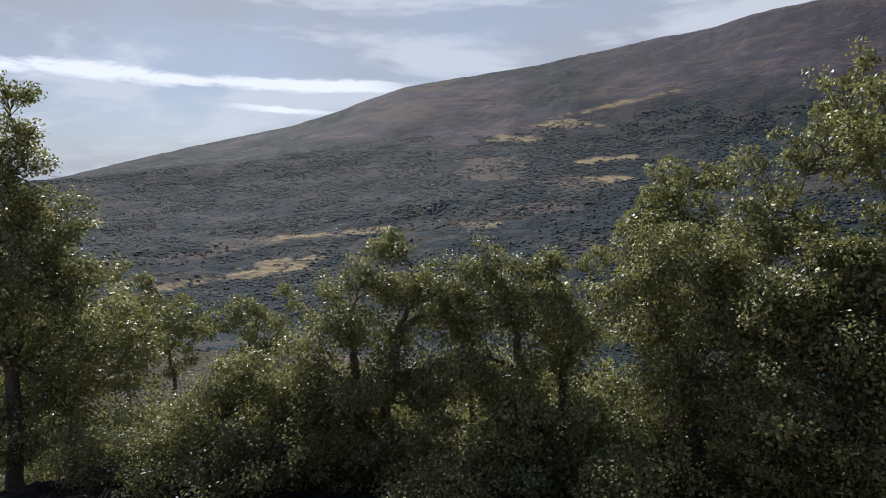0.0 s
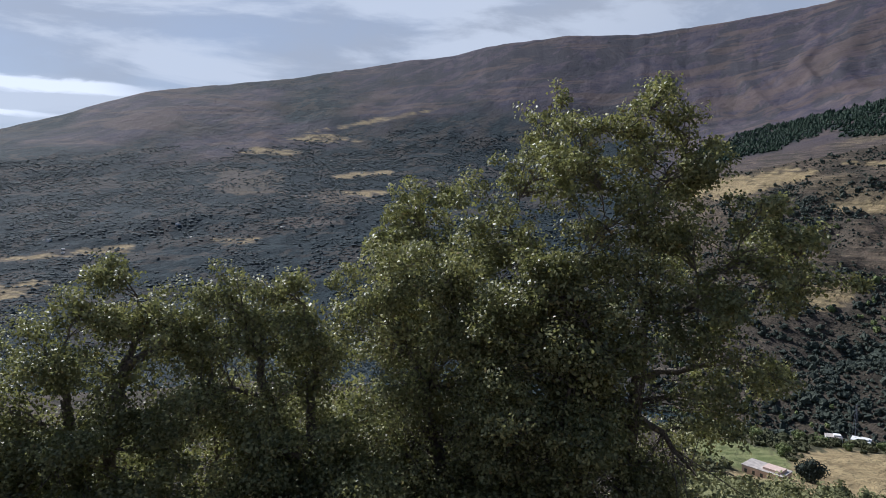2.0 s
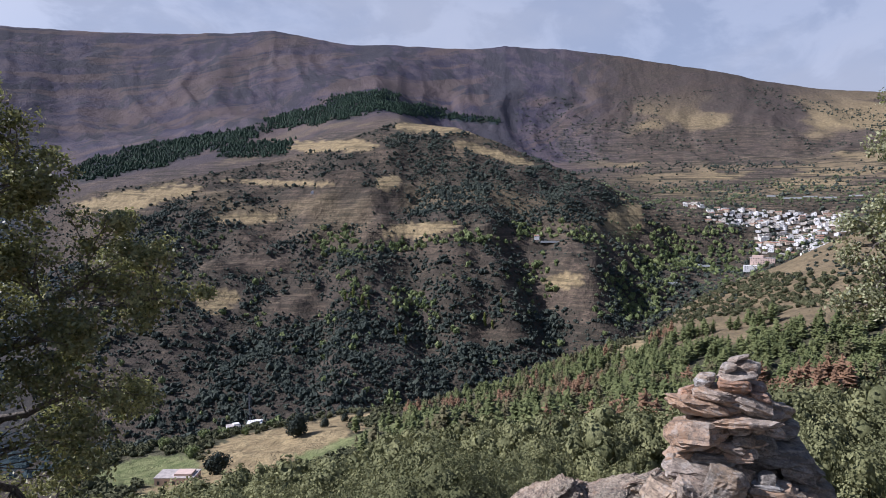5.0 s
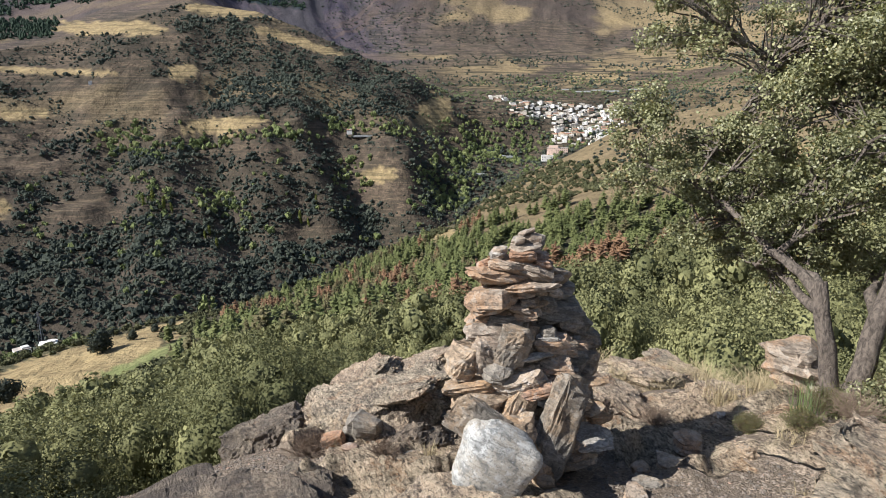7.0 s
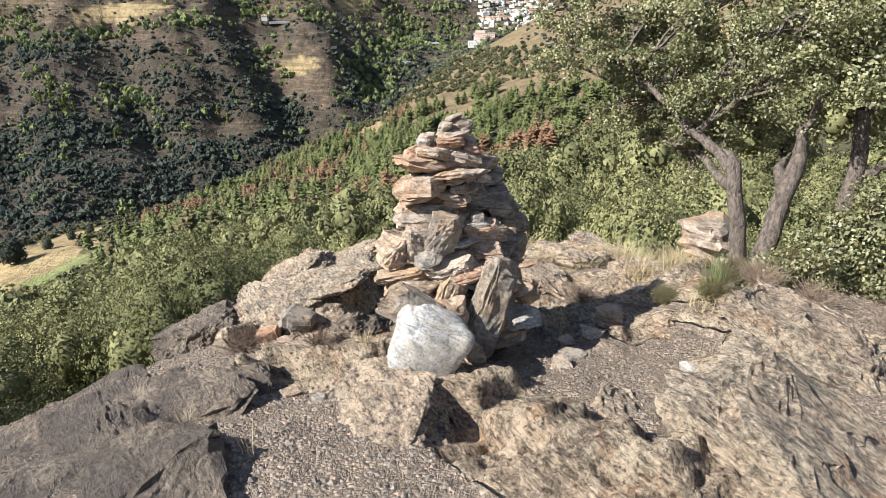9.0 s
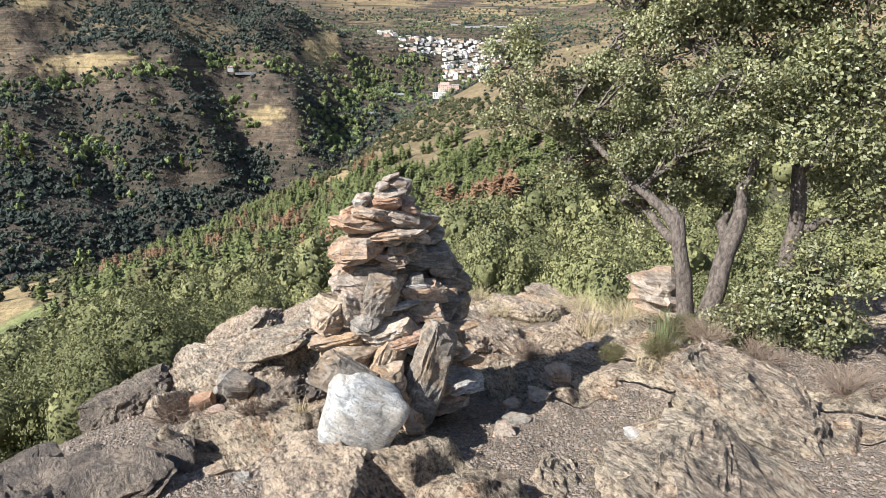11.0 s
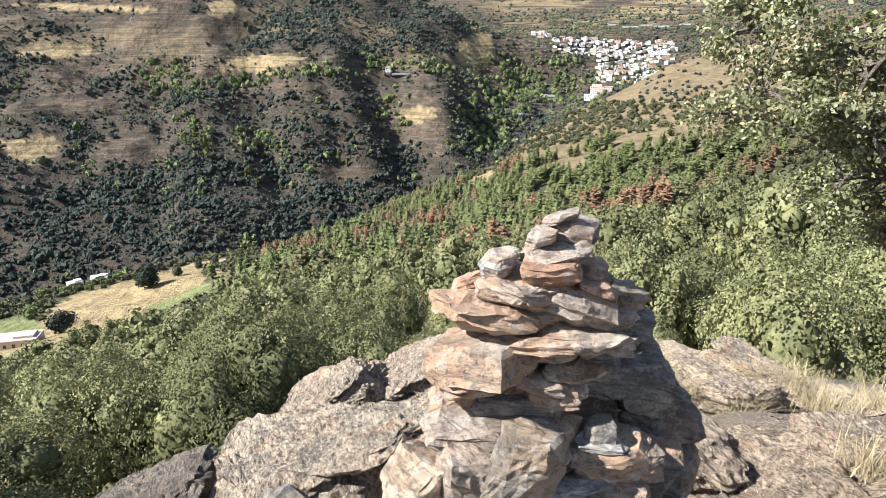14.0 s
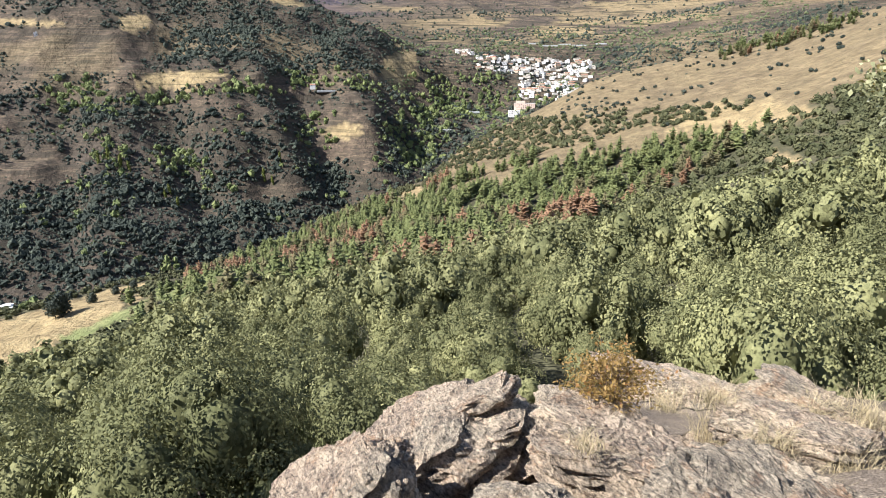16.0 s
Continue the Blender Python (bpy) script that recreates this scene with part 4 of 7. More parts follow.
    way = np.concatenate([np.repeat(norms, per, 0) + (pts - np.repeat(tips, per, 0)) / spread * 0.35, np.concatenate(inner_n)])
    f, way = rounded_leaves(v, f, way, 0.72)
    part("crown", mesh_of("crown", v, f, mat, False, way), thing)
    return tagged(thing, label, category, group)


def crown_mesh(seed, radii, count, size, lumps, core=True):
    """A crown for trees some way off: tufts over a few lumps."""
    g = np.random.default_rng(seed)
    radii = np.asarray(radii, float)
    cs = [np.zeros(3)] + [g.normal(0, 1, 3) for _ in range(lumps)]
    cs = [c / (np.linalg.norm(c) + 1e-9) * 0.52 if i else c for i, c in enumerate(cs)]
    rs = [0.72] + [g.uniform(0.38, 0.55) for _ in range(lumps)]
    pts, nor = [], []
    w = np.array(rs) ** 2
    for c, r, s in zip(cs, rs, w / w.sum()):
        n = max(3, int(count * s))
        d = g.normal(0, 1, (n, 3))
        d /= np.linalg.norm(d, axis=1, keepdims=True)
        pts.append(c + d * r * g.uniform(0.82, 1.08, (n, 1)))
        nor.append(d)
    pts, nor = np.concatenate(pts), np.concatenate(nor)
    keep = pts[:, 2] > -0.75
    pts, nor = pts[keep], nor[keep]
    pieces = [leaves(pts * radii, nor, size, size * 0.75, g)]
    if core:
        for c, r in zip(cs, rs):
            pieces.append(((ICO1[0] * r * 0.74 * g.uniform(0.85, 1.1, (len(ICO1[0]), 1)) + c) * radii, ICO1[1]))
    v, f = gather(pieces)
    v[:, 2] += radii[2] * 0.8
    return v, f


def billow_mesh(seed, lumps, count, size, flat=0.9):
    """A round evergreen crown some way off: billows of foliage over a dome, a shell of leaves round a denser inside."""
    g = np.random.default_rng(seed)
    pts, nor, inner, inner_n, balls = [], [], [], [], []
    for k in range(lumps):
        # spread over the upper dome by the golden angle
        z = 0.92 - 1.25 * (k + 0.5) / lumps
        a = k * 2.39996 + g.uniform(-0.5, 0.5)
        c = np.array([math.sqrt(1 - min(z * z, 1)) * math.cos(a), math.sqrt(1 - min(z * z, 1)) * math.sin(a), z]) * g.uniform(0.46, 0.80)
        r = g.uniform(0.26, 0.50) * (1.1 if lumps < 16 else 0.92)
        n = count // lumps
        # sprays of leaves, some standing out and some set back
        spray = g.normal(0, 1, (max(4, n // 3), 3)) + [0, 0, 0.35]
        spray /= np.linalg.norm(spray, axis=1, keepdims=True)
        of = g.integers(0, len(spray), n * 3)
        d2 = spray[of] + g.normal(0, 0.9 * size / r, (n * 3, 3))
        d2 /= np.linalg.norm(d2, axis=1, keepdims=True)
        pts.append(c + d2 * r * (g.uniform(0.86, 1.12, len(spray))[of] + g.normal(0, 0.025, n * 3))[:, None])
        nor.append(d2 * 2.2)
        m = max(5, n // 4)
        d3 = g.normal(0, 1, (m, 3))
        d3 /= np.linalg.norm(d3, axis=1, keepdims=True)
        inner.append(c + d3 * r * g.uniform(0.35, 0.66, (m, 1)))
        inner_n.append(d3 * 2)
        balls.append((c, r))
    # the shell's leaves stand on the outside of the crown alone
    pts, nor = np.concatenate(pts), np.concatenate(nor)
    seen = pts[:, 2] > -0.55
    for c, r in balls:
        seen &= np.linalg.norm(pts - c, axis=1) > r * 0.74
    pick = g.permutation(np.where(seen)[0])[:count]
    inner, inner_n = np.concatenate(inner), np.concatenate(inner_n)
    v, f = gather([leaves(pts[pick], nor[pick], size, size * 0.72, g), leaves(inner, inner_n, size * 1.9, size * 1.6, g)])
    way, at = np.concatenate([nor[pick] / 2.2, inner_n / 2]), np.concatenate([pts[pick], inner])
    way = way * 0.62 + at / (np.linalg.norm(at, axis=1, keepdims=True) + 1e-6) * 0.5 + g.normal(0, 0.16, way.shape)
    f, way = rounded_leaves(v, f, way, 0.52)
    # dense twigs and leaves within each billow
    for c, r in balls:
        k = ICO1[0] * g.uniform(0.85, 1.0, (len(ICO1[0]), 1))
        f = np.concatenate([f, ICO1[1] + len(v)])
        v, way = np.concatenate([v, c + k * r * 0.60]), np.concatenate([way, ICO1[0]])
    return v * [1, 1, flat] + [0, 0, 0.75], f, way


def pine_mesh(seed, height, radius, tiers, per):
    """A pine some way off: whorls of drooping fans of needles round a tapering stem."""
    g = np.random.default_rng(seed)
    pieces = []
    bend = g.normal(0, 0.25, 2)
    for k in range(tiers):
        f = k / (tiers - 1)
        z = height * (0.16 + 0.78 * f)
        r = radius * ((1 - f) ** 0.55 * (0.80 + 0.20 * math.sin(7 * f + seed)) + 0.14)
        n = max(4, int(per * (1 - 0.45 * f)))
        a = np.arange(n) / n * 2 * math.pi + g.uniform(0, 6.28) + g.normal(0, 0.25, n)
        ln = r * g.uniform(0.65, 1.2, n)
        d = np.stack([np.cos(a), np.sin(a), 0 * a], -1)
        side = np.stack([-np.sin(a), np.cos(a), 0 * a], -1) * (ln * g.uniform(0.34, 0.55, n))[:, None]
        foot = np.stack([bend[0] * f + 0 * a, bend[1] * f + 0 * a, z + g.uniform(-0.4, 0.4, n) * height / tiers], -1)
        up = (ln * g.uniform(-0.12, 0.30, n))[:, None] * [0, 0, 1]
        v = np.stack([foot + d * ln[:, None] * 0.1 + [0, 0, 0.30], foot + d * ln[:, None] * 0.62 + side + up * 0.4 - [0, 0, 0.22], foot + d * ln[:, None] + up, foot + d * ln[:, None] * 0.62 - side + up * 0.4 - [0, 0, 0.22]], 1).reshape(-1, 3)
        q = np.arange(n)[:, None] * 4
        pieces.append((v, np.concatenate([q + [0, 1, 2], q + [0, 2, 3]], 1).reshape(-1, 3)))
    pieces.append(tube([(0, 0, -0.5), (0, 0, height * 0.2), (bend[0] * 0.5, bend[1] * 0.5, height * 0.6), (bend[0], bend[1], height * 0.99)], [0.14, radius * 0.40, radius * 0.26, 0.03], 5))
    return gather(pieces)


def strewn(name, mat, places, sizes, shapes, label, category, seed=1, smooth=False):
    """Many plants in one mesh, past counting."""
    g = np.random.default_rng(seed)
    which = g.integers(0, len(shapes), len(places))
    turn = g.uniform(0, 2 * math.pi, len(places))
    pieces, rounded = [], []
    for k, (v, f, *way) in enumerate(shapes):
        m = np.where(which == k)[0]
        if not len(m):
            continue
        c, s = np.cos(turn[m])[:, None], np.sin(turn[m])[:, None]
        sx = sizes[m] * g.uniform(0.85, 1.2, (len(m), 1))
        p = np.stack([(v[:, 0] * c - v[:, 1] * s) * sx[:, :1] + places[m, :1], (v[:, 0] * s + v[:, 1] * c) * sx[:, :1] + places[m, 1:2], v[:, 2] * sx[:, :1] + places[m, 2:3]], -1)
        q = f[None] + (np.arange(len(m)) * len(v))[:, None, None]
        pieces.append((p.reshape(-1, 3), q.reshape(-1, 3)))
        for w in way:
            rounded.append(np.stack([w[:, 0] * c - w[:, 1] * s, w[:, 0] * s + w[:, 1] * c, w[:, 2] + 0 * c], -1).reshape(-1, 3))
    v, f = gather(pieces)
    return tagged(part(name, mesh_of(name, v, f, mat, smooth, np.concatenate(rounded) if rounded else None)), label, category, kind="stuff")


def sow(count, keep, seed):
    """Points spread evenly over the ground where keep (a mask over the sheet's cells) holds."""
    g = np.random.default_rng(seed)
    i, j = np.where(keep[:-1, :-1])
    cell = np.abs(gr[i, j] * np.radians(np.diff(ga[:, 0]))[i] * (gr[i, j + 1] - gr[i, j])) * keep[i, j]
    k = g.choice(len(i), count, p=cell / cell.sum())
    u, w = g.uniform(0, 1, (2, count))
    i, j = i[k], j[k]
    out = []
    for q in (gx, gy, gz):
        out.append((q[i, j] * (1 - u) + q[i + 1, j] * u) * (1 - w) + (q[i, j + 1] * (1 - u) + q[i + 1, j + 1] * u) * w)
    return np.stack(out, -1)


front = (ga > -44) & (ga < 134)
OCTA = (np.array([(1, 0, 0), (-1, 0, 0), (0, 1, 0), (0, -1, 0), (0, 0, 1.1), (0.2, 0.1, -0.7)], float), np.array([(0, 2, 4), (2, 1, 4), (1, 3, 4), (3, 0, 4), (2, 0, 5), (1, 2, 5), (3, 1, 5), (0, 3, 5)]))
SPECKS = [(OCTA[0] * np.random.default_rng(900 + k).uniform(0.65, 1.3, (6, 1)) + [0, 0, 0.35], OCTA[1]) for k in range(8)]


def clump(seed, lobes, tufts, size):
    """A bush far off: a few uneven lobes with tufts of leaves on them."""
    g = np.random.default_rng(seed)
    pieces, pts = [], []
    for k in range(lobes):
        a, out = k * 2.4 + g.uniform(-0.4, 0.4), (0.0 if k == 0 else g.uniform(0.35, 0.62))
        r = g.uniform(0.62, 0.8) if k == 0 else g.uniform(0.36, 0.6)
        c = np.array([math.cos(a) * out, math.sin(a) * out, 0.42 + g.uniform(-0.15, 0.25)])
        pieces.append((OCTA[0] * r * g.uniform(0.7, 1.25, (6, 1)) @ np.array(Euler((g.uniform(0, 6), g.uniform(0, 6), 0)).to_matrix()) + c, OCTA[1]))
        d = g.normal(0, 1, (tufts, 3)) + [0, 0, 0.4]
        d /= np.linalg.norm(d, axis=1, keepdims=True)
        pts.append((c + d * r * 0.9, d))
    if tufts:
        pieces.append(leaves(np.concatenate([p for p, _ in pts]), np.concatenate([d for _, d in pts]) * 1.4, size, size * 0.8, g))
    return gather(pieces)


LUMPS = [clump(s, 3, 0, 0) for s in range(10)]
SHRUBS = [clump(30 + s, 3, 12, 0.42) for s in range(8)]

# opposite hillside: dark evergreen scrub, thick low down and in the folds
opposite = front & (gseg[None] > 4.3) & (gseg[None] < 6.0) & (ga > 36) & clear
woods = (thicket > 0.4) * 1.0 + 0.45 * (gel + 12 * (thick - 0.5) < -5.5) + 0.35 * (thick > 0.53)
p = sow(11000, opposite * woods * np.clip((fbm(gx / 28, gy / 28, 3, 70) - 0.34) * 5, 0.04, 1) ** 1.3, 1)
strewn("evergreen_scrub", M_BUSH, p, 1.9 + 3.7 * rng.uniform(0, 1, (len(p), 1)) ** 1.6, LUMPS, "dark evergreen scrub over the opposite hillside", "scrub", 2)
p = sow(16000, opposite * woods, 13)
strewn("low_scrub", M_BUSH, p, 0.8 + 1.6 * rng.uniform(0, 1, (len(p), 1)) ** 2, SPECKS, "low dark scrub over the opposite hillside", "scrub", 14)
p = sow(10000, opposite * np.clip((fbm(gx / 35, gy / 35, 3, 71) - 0.42) * 6, 0.03, 1), 3)
strewn("scattered_bush", M_BUSH, p, 0.9 + 2.8 * rng.uniform(0, 1, (len(p), 1)) ** 2, LUMPS, "scattered dark bushes on dry terraces", "bush", 4)
p = sow(15000, opposite * np.clip((fbm(gx / 20, gy / 20, 4, 74) - 0.40) * 5, 0.04, 1), 18)
strewn("heath_tufts", M_BUSH, p, 0.5 + 1.3 * rng.uniform(0, 1, (len(p), 1)) ** 2, SPECKS, "low heath and broom on dry terraces", "heath", 19)
GROVES = ((60.2, -3.3, 2.2, 1.1, -0.1), (61.4, -7.4, 1.3, 1.2, -0.4), (66.8, -8.8, 2.2, 1.0, -0.45), (79.6, -2.3, 4.2, 0.7, -0.06), (78.2, -6.6, 1.5, 1.6, -0.3), (91.0, -4.0, 4.5, 1.8, 0.0), (86.8, -7.0, 2.6, 2.6, 0.0), (72.0, -2.9, 3.4, 0.5, 0.0), (65.0, -3.6, 2.6, 0.5, 0.0))
p = np.concatenate([sow(420, front & (gseg[None] > 4.3) & (gseg[None] < 6.0) & (ga > 36) & (gel < -1.5) & (thick > 0.47) & clear, 5), sow(950, front * (patches(GROVES, 4.1, 6.1, 1.3) > 0.4), 15)])
strewn("valley_trees", M_BUSH_LIGHT, p, 2.2 + 3.4 * rng.uniform(0, 1, (len(p), 1)) ** 1.6, [(v * [1, 1, 1.35], f) for v, f in SHRUBS], "green broad-leaved trees along the ravine", "trees", 6)
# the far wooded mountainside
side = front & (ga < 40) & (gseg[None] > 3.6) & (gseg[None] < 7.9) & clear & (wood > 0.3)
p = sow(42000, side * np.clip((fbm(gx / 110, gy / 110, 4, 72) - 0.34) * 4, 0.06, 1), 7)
strewn("mountain_woods", M_FAR_WOOD_HAZED, p, 1.9 + 3.6 * rng.uniform(0, 1, (len(p), 1)) ** 2.4, [(v * [1.1, 1.1, 0.4], f) for v, f in SPECKS], "dark woods on the far mountainside", "woods", 8)
# conifer plantations high on the spur
p = sow(8000, front * planted, 9)
strewn("conifer_plantation", M_CONIFER, p, rng.uniform(2.2, 4.4, (len(p), 1)), [(v * [1, 1, 1.5], f) for v, f in SPECKS], "dark green conifer plantations on the spur", "plantation", 10)
above = front & (ga > 76) & (ga < 119) & (gseg[None] > 6.4) & (gseg[None] < 8.9) & (gel < 9.5)
p = sow(5500, above * np.clip((fbm(gx / 160 + 3, gy / 160, 4, 73) - 0.44) * 6, 0.03, 1), 16)
strewn("mountain_scrub", M_BUSH, p, 1.6 + 3.4 * rng.uniform(0, 1, (len(p), 1)) ** 2, SPECKS, "dark scrub on the dry mountainside above the village", "scrub", 17)
# orchards and gardens about the village
gard = front & (ga > 83) & (ga < 118) & (gseg[None] > 4.4) & (gseg[None] < 7.2) & (gel < 5) & (fbm(gx / 60, gy / 60, 3, 63) > 0.45)
p = sow(3200, gard, 11)
strewn("orchard_trees", M_ORCHARD, p, rng.uniform(1.5, 4.2, (len(p), 1)), LUMPS, "orchards and hedges about the village", "trees", 12)

# ---------------------------------------------------------------- oaks about the look-out
# clumps of each crown: centre over the tree's foot, and radius
TWIN_AT = (4.23, 7.78, -3.51)
TWIN = [(-0.16, 0.9, 6.22, 0.59), (0.59, -0.46, 6.3, 0.6), (-0.22, 0.03, 5.77, 0.54), (0.43, -0.35, 5.85, 0.5), (0.17, -0.19, 6.07, 0.35), (0.86, -0.66, 5.97, 0.38), (-0.02, -0.08, 5.44, 0.73), (-0.24, 0.83, 5.45, 0.83), (0.74, -0.57, 5.52, 0.65), (1.1, -0.84, 5.59, 0.42), (0.98, -0.75, 4.75, 0.65), (0.49, -0.39, 4.91, 0.65), (1.57, -1.24, 4.95, 0.46), (1.23, -0.94, 3.67, 0.86), (1.89, -1.56, 4.49, 0.46), (-0.17, 0, 4.15, 0.85), (-0.93, 1.44, 4.89, 0.73), (0.1, -0.15, 4.75, 0.84), (1.46, -1.14, 4.29, 0.85), (2, -1.67, 4, 0.46), (-0.58, 0.87, 4.26, 0.91), (0.61, -0.48, 3.83, 0.93), (-1.53, 1.64, 3.93, 0.95), (-0.44, 0.14, 3.24, 1.1), (1.4, -1.09, 3.05, 0.87), (0.48, -0.39, 2.42, 1.21), (-1.25, 0.92, 2.66, 1.08), (-0.19, 0.01, 1.34, 1.43), (1.11, -0.85, 1.45, 1), (-0.74, 0.29, 0.28, 1.41), (0.6, -0.47, 0.15, 1.33), (-1.76, 1.09, 1.23, 1.22)]
CLUMP_AT = (3.21, 13.32, -5.45)
CLUMP = [(0.15, -0.03, 6.73, 0.84), (0.95, -0.26, 7.06, 0.54), (-0.45, 0.11, 6.19, 0.72), (0.53, -0.13, 6.05, 0.96), (-0.66, 0.16, 5.44, 1.09), (0.09, -0.01, 4.5, 1.22)]
MID_A_AT = (-2.37, 9.67, -2.85)
MID_A = [(0.47, 0.11, 3.41, 0.43), (0.04, 0.05, 2.98, 0.61), (0.8, 0.15, 2.88, 0.61), (-0.31, -0.02, 2.38, 0.7), (0.45, 0.11, 2.01, 1.06), (-0.73, -0.12, 1.61, 0.89), (-0.01, 0.04, -0.34, 1.43), (-1.26, -0.27, -0.12, 1.13), (1.31, 0.18, -0.38, 1.34), (0, 0.04, 0.76, 1.37), (-1.24, -0.26, 0.86, 0.91), (-1.75, -0.44, 1.61, 0.53), (1.32, 0.18, 2.35, 0.7),
         (-0.2, -0.75, 1.3, 0.75), (0.5, -0.8, 0.5, 0.85), (-0.7, -0.8, 0.1, 0.85), (0.3, -0.9, -0.5, 0.9), (1.0, -0.6, 1.3, 0.7), (-1.3, -0.9, -0.4, 0.8), (1.2, -0.8, -0.2, 0.8)]
MID_B_AT = (0.31, 9.47, -2.75)
MID_B = [(-0.77, 0.08, 3, 0.5), (-0.03, 0.03, 3.09, 0.46), (0.3, -0.01, 2.6, 0.59), (-0.52, 0.07, 2.33, 0.85), (-1.19, 0.08, 1.63, 0.95), (0.31, -0.01, 1.67, 1.03), (-0.5, 0.07, 0.59, 1.34), (0.82, -0.1, 0.51, 1.25), (-0.24, 0.05, -0.47, 1.3), (0.99, -0.14, -0.43, 1.12),
         (-0.5, -0.8, 1.1, 0.8), (0.4, -0.8, 0.9, 0.8), (-0.1, -0.9, 0.1, 0.9), (-1.1, -0.8, 0.3, 0.8), (0.9, -0.8, 0.1, 0.8), (0.3, -0.9, -0.7, 0.8), (-0.8, -0.9, -0.6, 0.8)]
MID_C_AT = (2.43, 8.65, -3.13)
MID_C = [(-1.05, 0.34, 3.31, 0.49), (-0.56, 0.21, 3.71, 0.56), (-0.68, 0.24, 2.85, 0.82), (-0.09, 0.05, 3.51, 0.65), (0.25, -0.08, 2.93, 0.9), (-0.24, 0.11, 2.11, 1.08), (-0.7, 0.25, 1.09, 1.29), (0.63, -0.25, 2.38, 0.99), (0.5, -0.18, 1.21, 1.2), (-0.18, 0.09, 0.28, 1.25), (0.83, -0.34, 0.52, 1.15)]
MID_D_AT = (3.62, 7.43, -3.33)
MID_D = [(-0.38, 0.22, 3.72, 0.6), (-0.21, 0.13, 3.09, 0.92), (0.09, -0.05, 3.64, 0.68), (0.18, -0.11, 2.64, 1.01), (-0.3, 0.18, 1.99, 1.19), (0.41, -0.26, 3.06, 0.92), (0.23, -0.14, 1.6, 1.12), (-0.12, 0.08, 1.08, 0.99)]
LEFT_AT = (-7.8, 9.31, -3.17)
LEFT = [(0.19, 0.15, 6.05, 0.39), (0.28, 0.22, 5.52, 0.31), (0.16, 0.13, 4.94, 0.56), (0.39, 0.3, 4.34, 0.67), (0.15, 0.12, 4.1, 0.62), (0.6, 0.45, 3.72, 0.57), (0.28, 0.22, 3.23, 0.83), (-0.24, -0.18, 4.93, 1.02), (-0.31, -0.24, 3.46, 1.24), (0.8, 0.5, 2.9, 0.8), (1.0, 0.6, 2.1, 0.9), (0.2, 0.1, 2.2, 1.0), (0.6, 0.4, 1.3, 1.0), (-0.3, -0.3, 1.1, 0.9)]
LEFT_LOW_AT = (-7.76, 10.56, -3.73)
LEFT_LOW = [(-0.34, -0.21, 2.69, 1.14), (0.41, 0.29, 2.37, 1.03), (-0.05, -0.01, 1.65, 1.16), (-0.75, -0.53, 1.82, 1.16), (1.02, 0.65, 2.07, 0.8), (0.89, 0.58, 2.92, 0.68)]
FRONT_AT = (-4.5, 8.7, -2.65)
FRONT = [(0, 0, 0.6, 0.9), (-0.95, 0.2, 0.45, 0.8), (0.95, 0, 0.5, 0.8), (0.1, 0.5, 1.0, 0.7), (0.5, -0.5, 0.2, 0.8), (-0.6, -0.6, 0.1, 0.7), (-1.6, 0.0, 0.1, 0.7)]
SLIM_A_AT = (-10.69, 17.59, -5.92)
SLIM_A = [(-0.12, -0.07, 4.85, 0.57), (0.09, 0.05, 4.02, 0.81), (-0.37, -0.21, 3.42, 0.91), (0.24, 0.14, 3.01, 1.1)]
SLIM_B_AT = (-9.62, 18.16, -6.0)
SLIM_B = [(-0.43, -0.22, 4.71, 0.43), (-0.13, -0.07, 3.86, 0.82), (0.41, 0.2, 3.64, 0.73), (-0.04, -0.02, 2.83, 1.1)]
SLIM_C_AT = (-7.0, 18.17, -5.91)
SLIM_C = [(-0.54, -0.18, 3.83, 0.65), (-1.26, -0.47, 3.52, 0.78), (-0.27, -0.08, 3.11, 1.04), (0.97, 0.33, 3.87, 0.78), (0.64, 0.23, 3.04, 1.04)]
RIGHT_AT = (3.75, -2.14, -0.2)
RIGHT = [(1.16, 0.43, 1.58, 0.44), (1.27, 0.76, 1.66, 0.3), (0.98, 0.86, 1.28, 0.24), (1.06, 0.16, 1.08, 0.42), (0.95, -0.08, 1.62, 0.51), (0.76, -0.46, 1.27, 0.51), (1.05, 0.14, 2.08, 0.51), (1.2, 0.53, 2.31, 0.42), (0.89, -0.22, 2.38, 0.65), (0.66, -0.61, 1.7, 0.56), (1.08, 0.2, 0.64, 0.21), (0.87, -0.25, 0.76, 0.28), (0.81, -0.37, 0.9, 0.38), (0.97, -0.05, 0.88, 0.33), (1.16, 0.43, 0.94, 0.28), (0.78, -0.42, 1.77, 0.46), (0.71, -0.54, 0.61, 0.19), (0.47, 0.06, 1.28, 0.34), (0.25, -0.13, 1.55, 0.33), (0.2, -0.01, 1.17, 0.24), (0.67, 0.27, 1.41, 0.3), (0.09, -0.21, 1.36, 0.24), (0.76, 0.21, 0.84, 0.22), (1.12, 1, 1.35, 0.2), (1.14, 1.1, 1.2, 0.14), (1.02, 0.65, 0.93, 0.2), (1.11, 0.97, 1.63, 0.25), (0.47, 0.07, 0.74, 0.17), (1.07, 0.18, 1.74, 0.42), (0.59, -0.73, 1.29, 0.33), (0.12, -0.35, 1.1, 0.25), (0.36, 0.10, 0.98, 0.24), (0.60, 0.22, 1.02, 0.26), (0.84, 0.48, 1.04, 0.24), (0.52, 0.20, 0.74, 0.17), (0.80, 0.62, 1.28, 0.26), (0.64, -0.65, 2.25, 0.7), (0.98, -0.02, 2.98, 0.62), (0.77, -0.44, 2.93, 0.66), (0.97, -0.05, 0.47, 0.19)]
